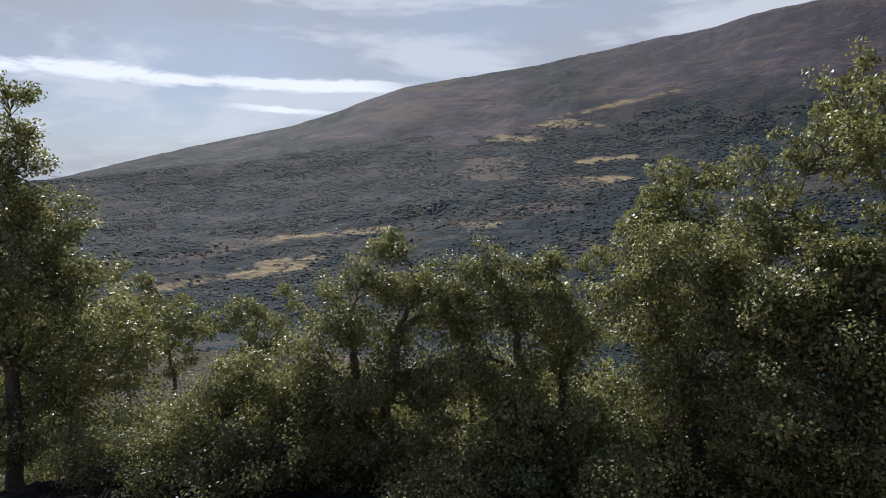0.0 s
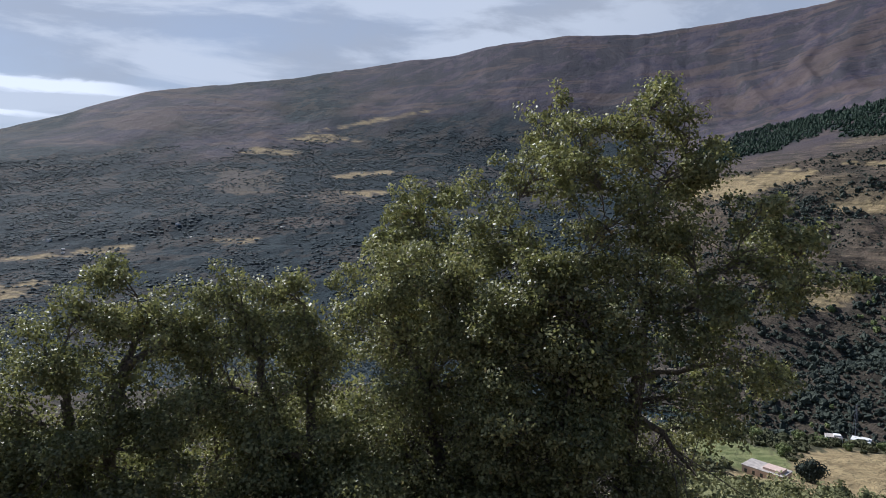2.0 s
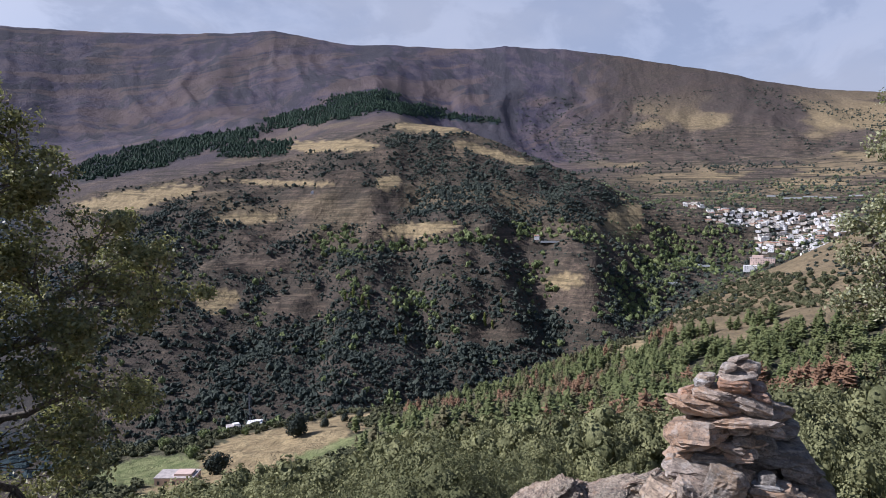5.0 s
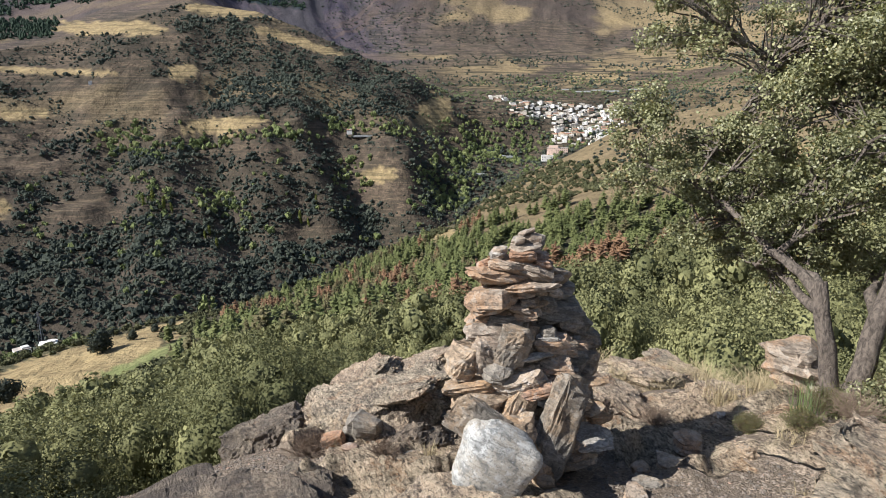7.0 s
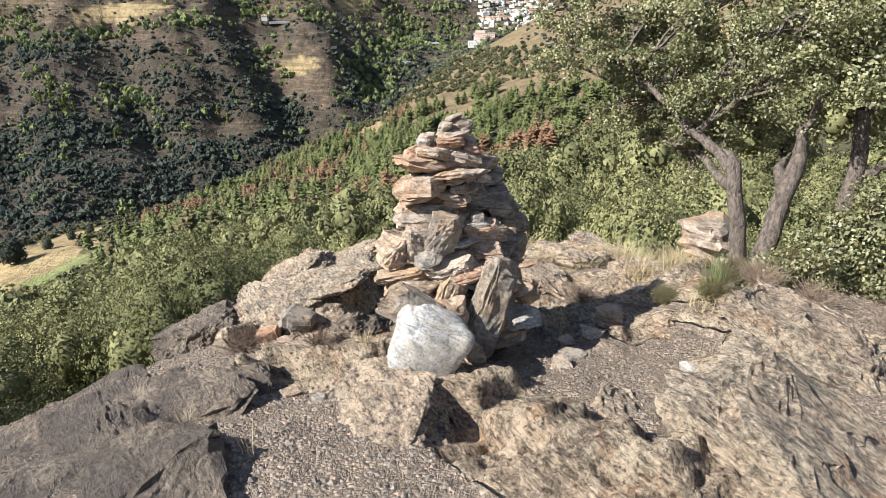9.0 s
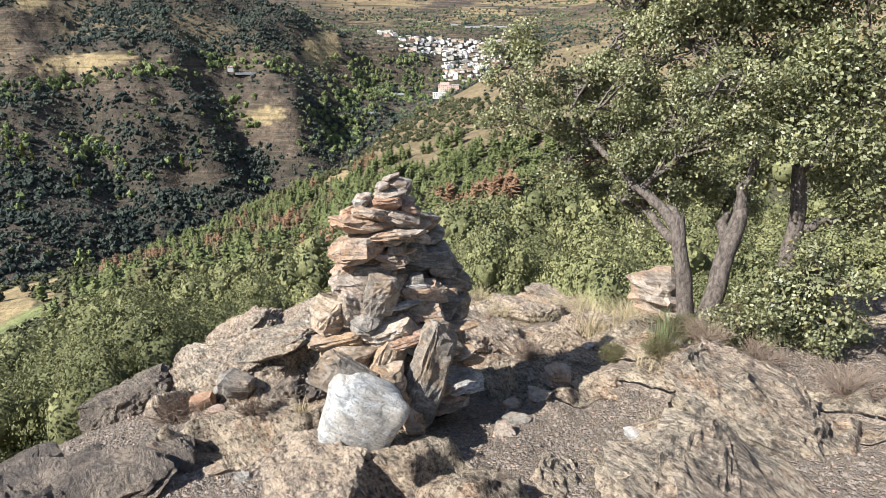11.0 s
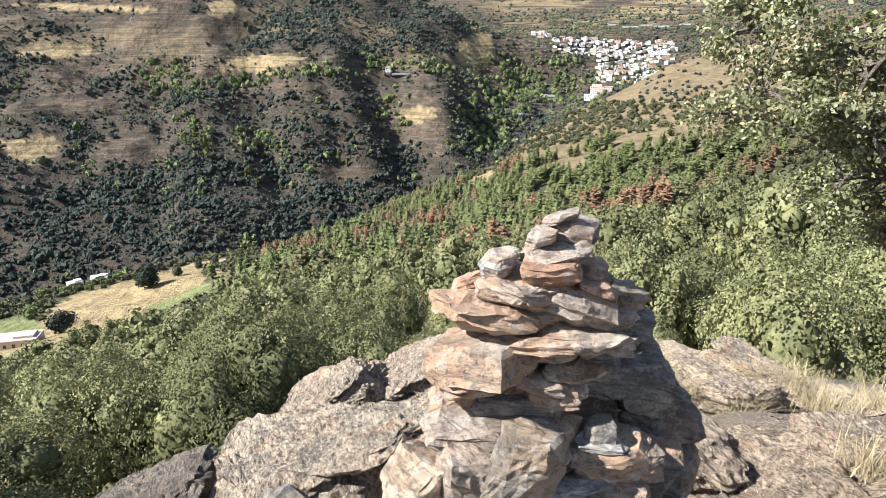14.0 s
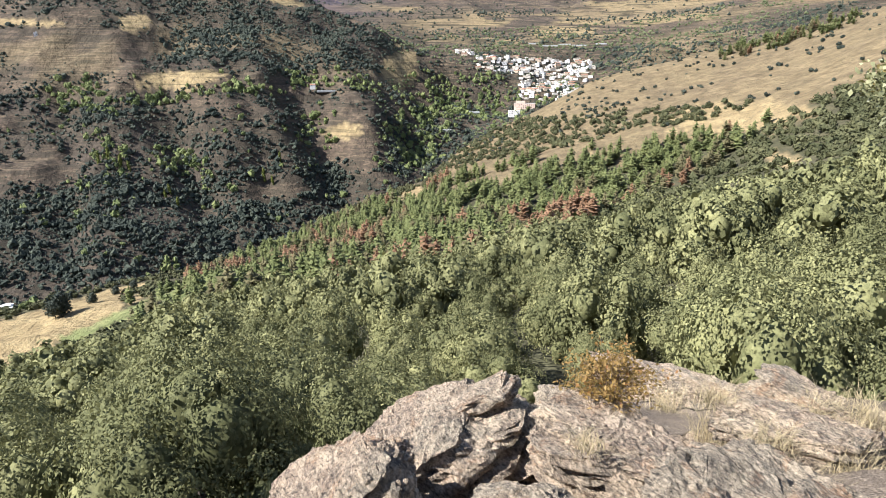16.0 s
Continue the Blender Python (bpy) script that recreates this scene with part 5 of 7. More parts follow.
BEHIND_AT = (3.86, -2.86, -0.29)
BEHIND = [(0.06, -0.08, 1.73, 0.48), (-0.05, -0.22, 1.26, 0.4), (-0.17, -0.36, 1.61, 0.66), (0.17, 0.07, 2.24, 0.61), (-0.08, -0.26, 2.22, 0.7), (-0.35, -0.56, 1.02, 0.53), (-0.11, -0.29, 0.79, 0.22), (0.04, -0.1, 2.8, 0.71)]
LOW_AT = (3.25, -2.75, -0.12)
LOW = [(0.32, 0.27, 0.13, 0.19), (0.36, 0.32, -0.13, 0.21), (0.43, 0.44, -0.33, 0.15), (0.23, 0.13, -0.07, 0.25), (0.16, 0.04, 0.15, 0.21), (0.25, 0.16, -0.29, 0.19), (0.05, -0.08, -0.08, 0.21), (-0.05, -0.2, -0.26, 0.26), (0.0, 0.7, -0.05, 0.16), (0.05, 0.55, 0.12, 0.2), (0.0, 0.4, 0.3, 0.22), (-0.05, 0.2, 0.42, 0.22), (0.0, 0.55, -0.15, 0.18), (-0.1, 0.1, 0.2, 0.25)]


def crown_of(clumps, flat=0.85):
    return [(x, y, z, r, r, r * flat) for x, y, z, r in clumps]


def oak(at, clumps, seed, count, forks, mat=None, label="", size=0.05, name="holm_oak", category="oak tree", group="oaks on the spur", fluff=0.10, twigs=300, heart=0.12):
    return leafy(name, seed, crown_of(clumps), count, size, size * 0.62, forks, mat or M_LEAF, twigs=twigs, fluff=fluff, at=Matrix.Translation(at), label=label, category=category, group=group, heart=heart)


oak(TWIN_AT, TWIN, 1, 98000, [((0, 0, -0.3), (-0.3, 0.5, 3.6), 0.13), ((0.12, -0.1, -0.3), (0.5, -0.4, 3.4), 0.12)], label="tall holm oak with two leafy tops on the slope", size=0.056, twigs=2300, heart=0.04, fluff=0.085)
oak(CLUMP_AT, CLUMP, 2, 16000, [((0, 0, -0.3), (0.1, 0, 2.6), 0.12)], label="rounded dark green holm oak behind taller ones", size=0.075, twigs=320)
oak(MID_A_AT, MID_A, 3, 88000, [((0, 0, -0.3), (-0.2, 0, 1.8), 0.09), ((0.2, 0, -0.3), (0.5, 0.1, 2.2), 0.09)], label="dense bushy holm oak with dark leaves", size=0.052, twigs=1700, heart=0.16)
oak(MID_B_AT, MID_B, 4, 84000, [((0, 0, -0.3), (-0.4, 0, 2.0), 0.09), ((0.2, 0, -0.3), (0.4, 0, 2.0), 0.08)], label="dense bushy holm oak with dark leaves", size=0.052, twigs=1700, heart=0.16)
oak(MID_C_AT, MID_C, 5, 56000, [((0, 0, -0.3), (-0.3, 0.1, 2.2), 0.1), ((0.2, 0, -0.3), (0.4, -0.1, 2.4), 0.08)], label="dense bushy holm oak with dark leaves", size=0.052, twigs=1700, heart=0.16)
oak(MID_D_AT, MID_D, 6, 38000, [((0, 0, -0.3), (0.0, 0.0, 2.3), 0.1)], label="dense bushy holm oak with dark leaves", size=0.055, twigs=1000)
oak(LEFT_AT, LEFT, 7, 44000, [((0, 0, -0.3), (0.0, 0.0, 2.8), 0.12)], label="slender holm oak against the light", size=0.055, twigs=1300)
oak(LEFT_LOW_AT, LEFT_LOW, 8, 14000, [((0, 0, -0.3), (0.1, 0.0, 1.0), 0.09)], label="low shady holm oak thicket", size=0.065, twigs=320)
oak(FRONT_AT, FRONT, 15, 30000, [((0, 0, -0.3), (0.0, 0.1, 0.4), 0.06)], label="low shady holm oak bush under taller oaks", size=0.046, twigs=900)
oak(SLIM_A_AT, SLIM_A, 9, 5000, [((0, 0, -0.3), (0, 0, 2.2), 0.07)], label="small upright holm oak down the slope", size=0.085, twigs=140)
oak(SLIM_B_AT, SLIM_B, 10, 5000, [((0, 0, -0.3), (0, 0, 2.2), 0.07)], label="small upright holm oak down the slope", size=0.085, twigs=140)
oak(SLIM_C_AT, SLIM_C, 11, 6000, [((0, 0, -0.3), (0, 0, 1.6), 0.07)], label="small rounded holm oaks down the slope", size=0.085, twigs=160)
oak(RIGHT_AT, RIGHT, 12, 132000, [((0, 0, -0.2), (0.15, 0.10, 0.70), 0.060), ((-0.02, -0.03, -0.2), (0.1, -0.3, 0.75), 0.07), ((0.14, 0.09, 0.60), (0.50, 0.29, 0.83), 0.038), ((0.49, 0.28, 0.82), (0.82, 0.51, 1.11), 0.026)],
    M_LEAF_PALE, "holm oak with a forked grey trunk beside the cairn", 0.0245, fluff=0.042, twigs=2600, heart=0.05)
oak(BEHIND_AT, BEHIND, 13, 30000, [((0, 0, -0.2), (0.03, 0.05, 1.1), 0.062)], M_LEAF_PALE, "holm oak with an upright grey trunk", 0.033, fluff=0.085, twigs=560)
oak(LOW_AT, LOW, 14, 30000, [((0, 0, -0.5), (0.2, 0.15, 0.0), 0.03)], M_LEAF_PALE, "low holm oak shoots with pale dusty leaves", 0.024, "oak_bush", "bush", "", 0.045, 1000)

# ---------------------------------------------------------------- woods on our own slope
own = front & (gseg[None] > 1.0) & (gseg[None] < 4.0) & clear
pines = own & (gr > r_pine_lo) & (gr < r_pine_hi)
bald = front & (gseg[None] > 1.0) & (gseg[None] < 4.0) & (ga > 85) & (gr > r_pine_hi * 1.02)
TIERS = ((0, 10, 3, 20000, 0.0285, 15), (10, 14.5, 3, 16000, 0.0320, 14), (14.5, 23, 4, 10500, 0.038, 13), (23, 70, 4, 5200, 0.055, 12))
MIDS = [billow_mesh(120 + s, 12, 1300, 0.088, 1.2) for s in range(6)]
FARS = [billow_mesh(140 + s, 8, 230, 0.19, 1.2) for s in range(6)]
def wood_crown(seed, lumps, count, size):
    v, f, way = billow_mesh(seed, lumps, count, size)
    return mesh_of("crown", v, f, M_OAK, True, way)


crown_sets = [[wood_crown(100 + 10 * k + s, m, c, z) for s in range(n)] for k, (_, _, n, c, z, m) in enumerate(TIERS)]
tv, tf = gather([tube([(0, 0, -0.6), (0.05, 0, 0.4), (0, 0.04, 1.0)], [0.07, 0.055, 0.03], 6)])
trunk_mesh = mesh_of("trunk", tv, tf, M_BARK, True)
rim = (gz < -4.0) & (gr > 5.6) & (ga > 46) & (ga < 80)
near_wood = front & (gseg[None] < 2.0) & (gr < 46) & (ga > 46) & (ga < 132) & (rim | ((gr > 12.6) & (gz < -3.5)))
spots = sow(2600, near_wood, 21)
taken = []
for p in spots[np.argsort(np.hypot(spots[:, 0], spots[:, 1]))]:
    gap = 2.05 + 0.06 * math.hypot(p[0], p[1])
    if len(taken) < 225 and all((p[0] - q[0]) ** 2 + (p[1] - q[1]) ** 2 > gap ** 2 for q in taken):
        taken.append(p)
for k, p in enumerate(taken):
    r = math.hypot(p[0] - 2.6, p[1] - 0.5)
    tier = [i for i, t in enumerate(TIERS) if t[0] <= r < t[1]][0]
    s = float(rng.uniform(1.25, 2.45)) * (0.62 if r < 9 else 0.8 if r < 12 else 1.0)
    top = part("holm_oak", None)
    tagged(top, "rounded grey-green holm oak in the wood below the rock", "oak tree", "holm oak wood")
    part("trunk", trunk_mesh, top)
    part("crown", crown_sets[tier][k % len(crown_sets[tier])], top)
    top.matrix_basis = pose(p[0], p[1], p[2] - 0.35 * s, 0, 0, float(rng.uniform(0, 360))) @ Matrix.Diagonal((s, s, s * float(rng.uniform(0.95, 1.6)), 1))
r_last = max(math.hypot(p[0], p[1]) for p in taken)
p = sow(230, own & (gr > r_last - 1.0) & (gr < 90) & (ga > 38) & ~pines, 22)
strewn("holm_oak_wood", M_OAK, p, 1.6 + 2.2 * rng.uniform(0, 1, (len(p), 1)) ** 1.4, MIDS, "grey-green holm oak wood on the slope", "wood", 23)
p = sow(640, own & (gr > 88) & (gr < 175) & (ga > 38) & ~pines & ~((ga < 60) & (gel > -23.4)), 22)
strewn("far_holm_oak_wood", M_OAK, p, rng.uniform(2.1, 3.6, (len(p), 1)), FARS, "grey-green holm oak wood on the slope", "wood", 23)
p = sow(1900, own & (gr >= 170) & (ga > 38) & ~pines & ~bald & (fbm(gx / 40, gy / 40, 3, 64) > 0.36), 24)
strewn("slope_scrub", M_SCRUB, p, rng.uniform(1.7, 3.4, (len(p), 1)), SHRUBS, "olive green scrub on the slope", "scrub", 25)
p = sow(750, bald & (gel < -6.3 + 0.08 * (ga - 90)), 34)
strewn("hill_scrub", M_SCRUB, p, rng.uniform(1.3, 3.2, (len(p), 1)), SHRUBS, "olive scrub at the foot of the dry hill", "scrub", 35)
p = sow(260, bald & (fbm(gx / 40, gy / 40, 3, 65) > 0.45), 26)
strewn("hill_bushes", M_BUSH, p, rng.uniform(1.2, 2.6, (len(p), 1)), SHRUBS, "lone dark bushes on the dry hill", "bush", 27)
PINES = [pine_mesh(200 + s, 8.6, 3.0, 9, 10) for s in range(8)]
crest_strip = front & (ga > 112) & (ga < 121) & (gseg[None] > 3.86) & (gseg[None] < 4.0)
p = np.concatenate([sow(1500, pines, 28), sow(90, crest_strip, 33)])
sick = fbm(p[:, 0] / 45, p[:, 1] / 45, 3, 66) + rng.uniform(-0.16, 0.16, len(p)) + 0.10 * (np.degrees(np.arctan2(p[:, 0], p[:, 1])) < 84)
for name, mat, keep, label in (("pine_wood", M_PINE, sick < 0.64, "green pine plantation on the slope"), ("thinning_pines", M_PINE_DULL, (sick >= 0.64) & (sick < 0.75), "thinning olive-brown pines"),
                               ("dead_pines", M_PINE_DRY, sick >= 0.75, "rust-brown dying pines among green ones")):
    q = p[keep]
    strewn(name, mat, q, rng.uniform(0.75, 1.25, (len(q), 1)), PINES, label, "pines", 29)

# undergrowth about the feet of the trees on the sunny side
dark_crowns = [mesh_of("crown", *crown_mesh(180 + k, (1.0, 1.0, 0.9), 5200, 0.048, 9, False), M_LEAF) for k in range(3)]
for k, (x, y, s) in enumerate(((-8.2, 12.0, 1.4), (-5.8, 11.8, 1.5), (-4.2, 12.6, 1.5), (-7.6, 14.5, 1.5), (-2.4, 12.0, 1.3),
                               (-3.4, 15.2, 1.6), (-5.4, 15.0, 1.6), (-9.2, 16.0, 1.6), (-11.8, 15.0, 1.7), (-9.6, 12.4, 1.4), (-1.2, 7.6, 0.8), (1.0, 7.4, 0.9), (2.6, 7.0, 0.8), (-6.4, 18.5, 1.7), (-2.6, 18.0, 1.7), (-0.7, 11.9, 1.8), (0.8, 12.2, 1.9), (2.2, 11.4, 1.7), (-4.6, 10.7, 1.3), (-3.2, 10.9, 1.5))):
    top = part("holm_oak", None)
    tagged(top, "low dark holm oak bush in the undergrowth", "oak tree", "undergrowth")
    part("trunk", trunk_mesh, top)
    part("crown", dark_crowns[k % 3], top)
    top.matrix_basis = pose(x, y, ground_at(x, y) - 0.45 * s, 0, 0, k * 77) @ Matrix.Diagonal((s, s, s, 1))

# ---------------------------------------------------------------- stones
# G and K are dark stone; D is common stone with the flank's shade painted in
KINDS = {"S": M_STONE, "D": M_STONE_DARK_AND_SHADED, "G": M_STONE_DARK_AND_SHADED, "P": M_STONE_PALE, "W": M_SLAB, "B": M_STONE_PALE, "R": M_STONE_RED, "T": M_STONE_TAN, "K": M_STONE_DARK_AND_SHADED}


def rock_mesh(name, seed, w, d, h, mat, points=18, cuts=3, rough=0.05, layers=1.0):
    """An angular block of layered rock of that width, depth and height."""
    g = random.Random(seed)
    bm = bmesh.new()
    # an uneven outline, swept from a smaller top to a smaller foot
    sides = max(6, points // 2)
    turn = g.uniform(0, 6.28)
    lean = (g.uniform(-0.14, 0.14), g.uniform(-0.14, 0.14))
    for i in range(sides):
        a = turn + (i + g.uniform(-0.35, 0.35)) / sides * 2 * math.pi
        out = g.uniform(0.82, 1.08)
        cx, cy = math.cos(a), math.sin(a)
        m = max(abs(cx), abs(cy)) * 0.5 + 0.5
        cx, cy = cx / m * out * w * 0.52, cy / m * out * d * 0.52
        for level, shrink in ((1, g.uniform(0.62, 0.97)), (g.uniform(-0.3, 0.3), 1.0), (-1, g.uniform(0.62, 0.97))):
            drop = g.uniform(0.72, 1.05) if abs(level) == 1 else 1
            bm.verts.new((cx * shrink + lean[0] * level * w, cy * shrink + lean[1] * level * d, level * drop * h * 0.5))
    res = bmesh.ops.convex_hull(bm, input=bm.verts)
    bmesh.ops.delete(bm, geom=[x for x in set(res["geom_interior"] + res["geom_unused"]) if isinstance(x, bmesh.types.BMVert)], context="VERTS")
    bmesh.ops.subdivide_edges(bm, edges=bm.edges, cuts=cuts, use_grid_fill=True)
    bmesh.ops.triangulate(bm, faces=bm.faces)
    bm.normal_update()
    size = (w * d * h) ** (1 / 3)
    off = Vector((seed * 3.7, seed * 1.3, 0))
    moves = []
    ax = Vector((0.25, 0.3, 1.0)).normalized()
    for v in bm.verts:
        q = v.co / size
        big = noise.noise(q * 1.4 + off)
        mid = noise.noise(Vector((q.x * 3, q.y * 3, q.z * 9)) + off)
        lay = noise.noise(Vector((q.x * 0.7, q.y * 0.7, q.z * 17)) + off)
        rid = 1 - abs(noise.noise(Vector((q.x * 4, q.y * 4, q.z * 11)) + off * 1.7)) * 2 if rough > 0.1 else 0
        chip = 0.0
        if cuts > 3:
            dist = noise.voronoi(Vector((v.co.x * 9, v.co.y * 9, v.co.z * 15)) + off)[0]
            tiny = noise.voronoi(Vector((v.co.x * 26, v.co.y * 26, v.co.z * 44)) + off)[0]
            chip = min(1.0, size * 2.2) * (0.055 * (min(dist[1] - dist[0], 0.35) - 0.2) + 0.030 * (tiny[1] - tiny[0] - 0.25))
        moves.append(v.co + v.normal * chip + v.normal * size * rough * (1.1 * big + 0.7 * mid + 0.45 * rid) + Vector((v.co.x, v.co.y, 0)) * layers * (0.10 * lay + 0.07 * (1 if lay > 0.05 else -1)))
    for v, c in zip(bm.verts, moves):
        v.co = c
    return from_bm(name, bm, mat, False)


def shield_mesh(name, seed, w, d, h, mat):
    """A water-worn slab: a rounded outline that narrows towards its foot, flat faces and dented edges."""
    off = Vector((seed * 3.7, seed * 1.3, 0))
    v = np.array(ICO4[0], float)
    flat = np.sign(v) * np.abs(v) ** np.array([0.42, 0.34, 0.42])
    flat[:, 0] *= 0.82 + 0.18 * flat[:, 2]
    v = flat * [w * 0.5, d * 0.5, h * 0.5]
    for i, p in enumerate(v):
        q = Vector(p) * 7
        dent = 0.034 * noise.noise(q + off) + 0.008 * noise.noise(Vector((q.x * 3, q.y * 9, q.z * 3)) + off) + 0.003 * noise.noise(q * 9 + off)
        v[i] = p * (1 + dent / 0.14)
    return mesh_of(name, v, ICO4[1], mat, True)


cairn = part("cairn", None)
cairn.location = (2.9, -0.15, -0.2)
tagged(cairn, "waist-high cairn of stacked rusty grey schist slabs on bare rock", "cairn")
stone_count = 0


def stone(x, y, z, w, d, h, tilt, kind):
    """A stone of the cairn: centre, width, depth, height, and how far its end towards -y dips."""
    global stone_count
    stone_count += 1
    k = stone_count
    label = {"R": "rust-orange stone", "W": "large leaning slab of pale grey schist", "B": "small pale bluish stone", "K": "tall leaning brown slab"}.get(kind, "")
    if kind == "W":
        me = shield_mesh("stone", 391, w, d, h, KINDS[kind])
    else:
        me = rock_mesh("stone", 300 + k, w * 1.12, d * 1.1, h * 1.18, KINDS[kind], 24 if kind == "K" else 18, 4 if w > 0.14 or kind == "K" else 3, 0.055, 0.35)
    ob = part("stone", me, cairn, label)
    if kind == "D":
        x += 0.13
    ob.matrix_basis = Matrix.Translation(Vector((x, y, z)) - cairn.location) @ pose(0, 0, 0, 0, 0, -90 + (k * 37 % 17) - 8) @ pose(0, 0, 0, (k * 53 % 13) - 6, tilt, 0)


stone(3.05, -0.166, 0.985, 0.085, 0.07, 0.020, -14, "S")
stone(3.06, -0.187, 0.947, 0.106, 0.10, 0.053, 12, "S")
stone(3.00, -0.118, 0.951, 0.064, 0.07, 0.036, 0, "P")
stone(3.00, -0.155, 0.913, 0.144, 0.12, 0.036, -8, "S")
stone(3.10, -0.215, 0.898, 0.096, 0.12, 0.071, 10, "D")
stone(2.97, -0.136, 0.881, 0.131, 0.12, 0.056, 0, "R")
stone(3.02, -0.238, 0.872, 0.069, 0.09, 0.032, 4, "R")
stone(2.98, -0.027, 0.893, 0.072, 0.09, 0.052, 0, "P")
stone(2.99, -0.239, 0.843, 0.084, 0.10, 0.032, 10, "R")
stone(2.97, -0.089, 0.840, 0.160, 0.16, 0.056, 6, "S")
stone(2.97, -0.015, 0.834, 0.080, 0.10, 0.048, 4, "S")
stone(3.00, -0.212, 0.798, 0.171, 0.20, 0.077, 20, "S")
stone(3.00, 0.049, 0.831, 0.069, 0.07, 0.037, -20, "R")
stone(2.97, -0.017, 0.784, 0.278, 0.24, 0.065, 4, "S")
stone(2.98, -0.161, 0.734, 0.284, 0.26, 0.045, -4, "S")
stone(3.14, -0.304, 0.699, 0.152, 0.24, 0.100, 12, "D")
stone(2.97, -0.005, 0.673, 0.238, 0.28, 0.102, -6, "S")
stone(3.04, -0.172, 0.610, 0.297, 0.30, 0.115, -6, "D")
stone(3.16, -0.364, 0.618, 0.138, 0.20, 0.053, -4, "D")
stone(3.10, -0.311, 0.544, 0.329, 0.34, 0.075, 4, "D")
stone(2.98, 0.004, 0.577, 0.217, 0.16, 0.042, -20, "S")
stone(2.94, -0.025, 0.531, 0.286, 0.22, 0.058, 2, "S")
stone(2.93, -0.169, 0.500, 0.087, 0.12, 0.058, 0, "T")
stone(2.92, -0.265, 0.492, 0.070, 0.07, 0.083, 0, "G")
stone(2.94, -0.302, 0.445, 0.193, 0.20, 0.088, 2, "S")
stone(3.10, -0.386, 0.499, 0.243, 0.30, 0.102, 10, "D")
stone(3.12, -0.436, 0.377, 0.237, 0.30, 0.128, 14, "D")
stone(2.80, -0.096, 0.487, 0.150, 0.10, 0.166, 4, "G")
stone(2.84, 0.020, 0.440, 0.154, 0.16, 0.154, 10, "S")
stone(2.84, 0.141, 0.400, 0.153, 0.16, 0.136, 14, "T")
stone(2.80, 0.108, 0.288, 0.232, 0.18, 0.058, -6, "T")
stone(2.90, -0.154, 0.338, 0.203, 0.20, 0.068, 0, "S")
stone(2.92, -0.300, 0.380, 0.177, 0.22, 0.063, 0, "S")
stone(2.88, -0.367, 0.309, 0.055, 0.04, 0.089, 0, "B")
stone(3.06, -0.462, 0.258, 0.164, 0.30, 0.173, 5, "D")
stone(2.78, -0.024, 0.379, 0.128, 0.16, 0.068, 8, "G")
stone(2.76, 0.061, 0.217, 0.245, 0.22, 0.116, 4, "T")
stone(2.80, -0.122, 0.301, 0.238, 0.20, 0.107, -14, "P")
stone(2.72, -0.105, 0.200, 0.135, 0.16, 0.180, 22, "T")
stone(2.70, 0.005, 0.133, 0.091, 0.10, 0.091, 0, "R")
stone(2.40, 0.070, 0.307, 0.231, 0.05, 0.140, 30, "G")
stone(2.31, 0.03, 0.075, 0.35, 0.15, 0.54, 22, "W")
stone(2.58, -0.108, 0.156, 0.141, 0.16, 0.131, 0, "T")
stone(2.62, -0.291, 0.156, 0.165, 0.09, 0.458, 24, "K")
stone(2.64, -0.197, 0.008, 0.164, 0.20, 0.164, 0, "T")
stone(2.84, -0.246, 0.263, 0.126, 0.14, 0.109, 0, "S")
stone(2.92, -0.323, 0.100, 0.148, 0.20, 0.201, 0, "D")
stone(3.04, -0.429, 0.068, 0.188, 0.30, 0.282, 0, "D")
stone(2.95, -0.381, -0.021, 0.198, 0.35, 0.361, 0, "D")
stone(3.05, -0.240, 0.168, 0.389, 0.40, 0.329, 0, "D")
stone(2.95, -0.142, -0.044, 0.389, 0.40, 0.359, 0, "D")
stone(3.08, -0.172, 0.415, 0.381, 0.30, 0.264, 0, "D")
stone(3.08, -0.156, 0.629, 0.287, 0.22, 0.201, 0, "D")
stone(2.42, -0.220, 0.028, 0.067, 0.07, 0.046, 0, "T")

# thin slabs and wedges between the larger stones
g_fill = random.Random(64)
for k in range(75):
    z = -0.12 + 0.98 * (k / 75) ** 0.9
    half = 0.40 - 0.27 * max(0.0, min(1.0, (z - 0.05) / 0.85)) ** 0.9
    side = g_fill.uniform(-1, 1)
    turn_in = math.sqrt(max(0.0, 1 - side * side))
    x = 3.06 - 0.10 * (z < 0.3) - turn_in * (half * 0.62) + g_fill.uniform(-0.02, 0.03)
    w = g_fill.uniform(0.08, 0.20) * (0.7 if z > 0.6 else 1.0)
    stone(x, -0.17 - 0.05 * (z < 0.5) + side * half * 0.80, z, w, w * g_fill.uniform(0.6, 0.9), g_fill.uniform(0.018, 0.045), g_fill.uniform(-12, 12), g_fill.choice("SSTTGSPDR"))

# ---------------------------------------------------------------- ribs, ledges and loose rocks about the look-out
rock_count = 0


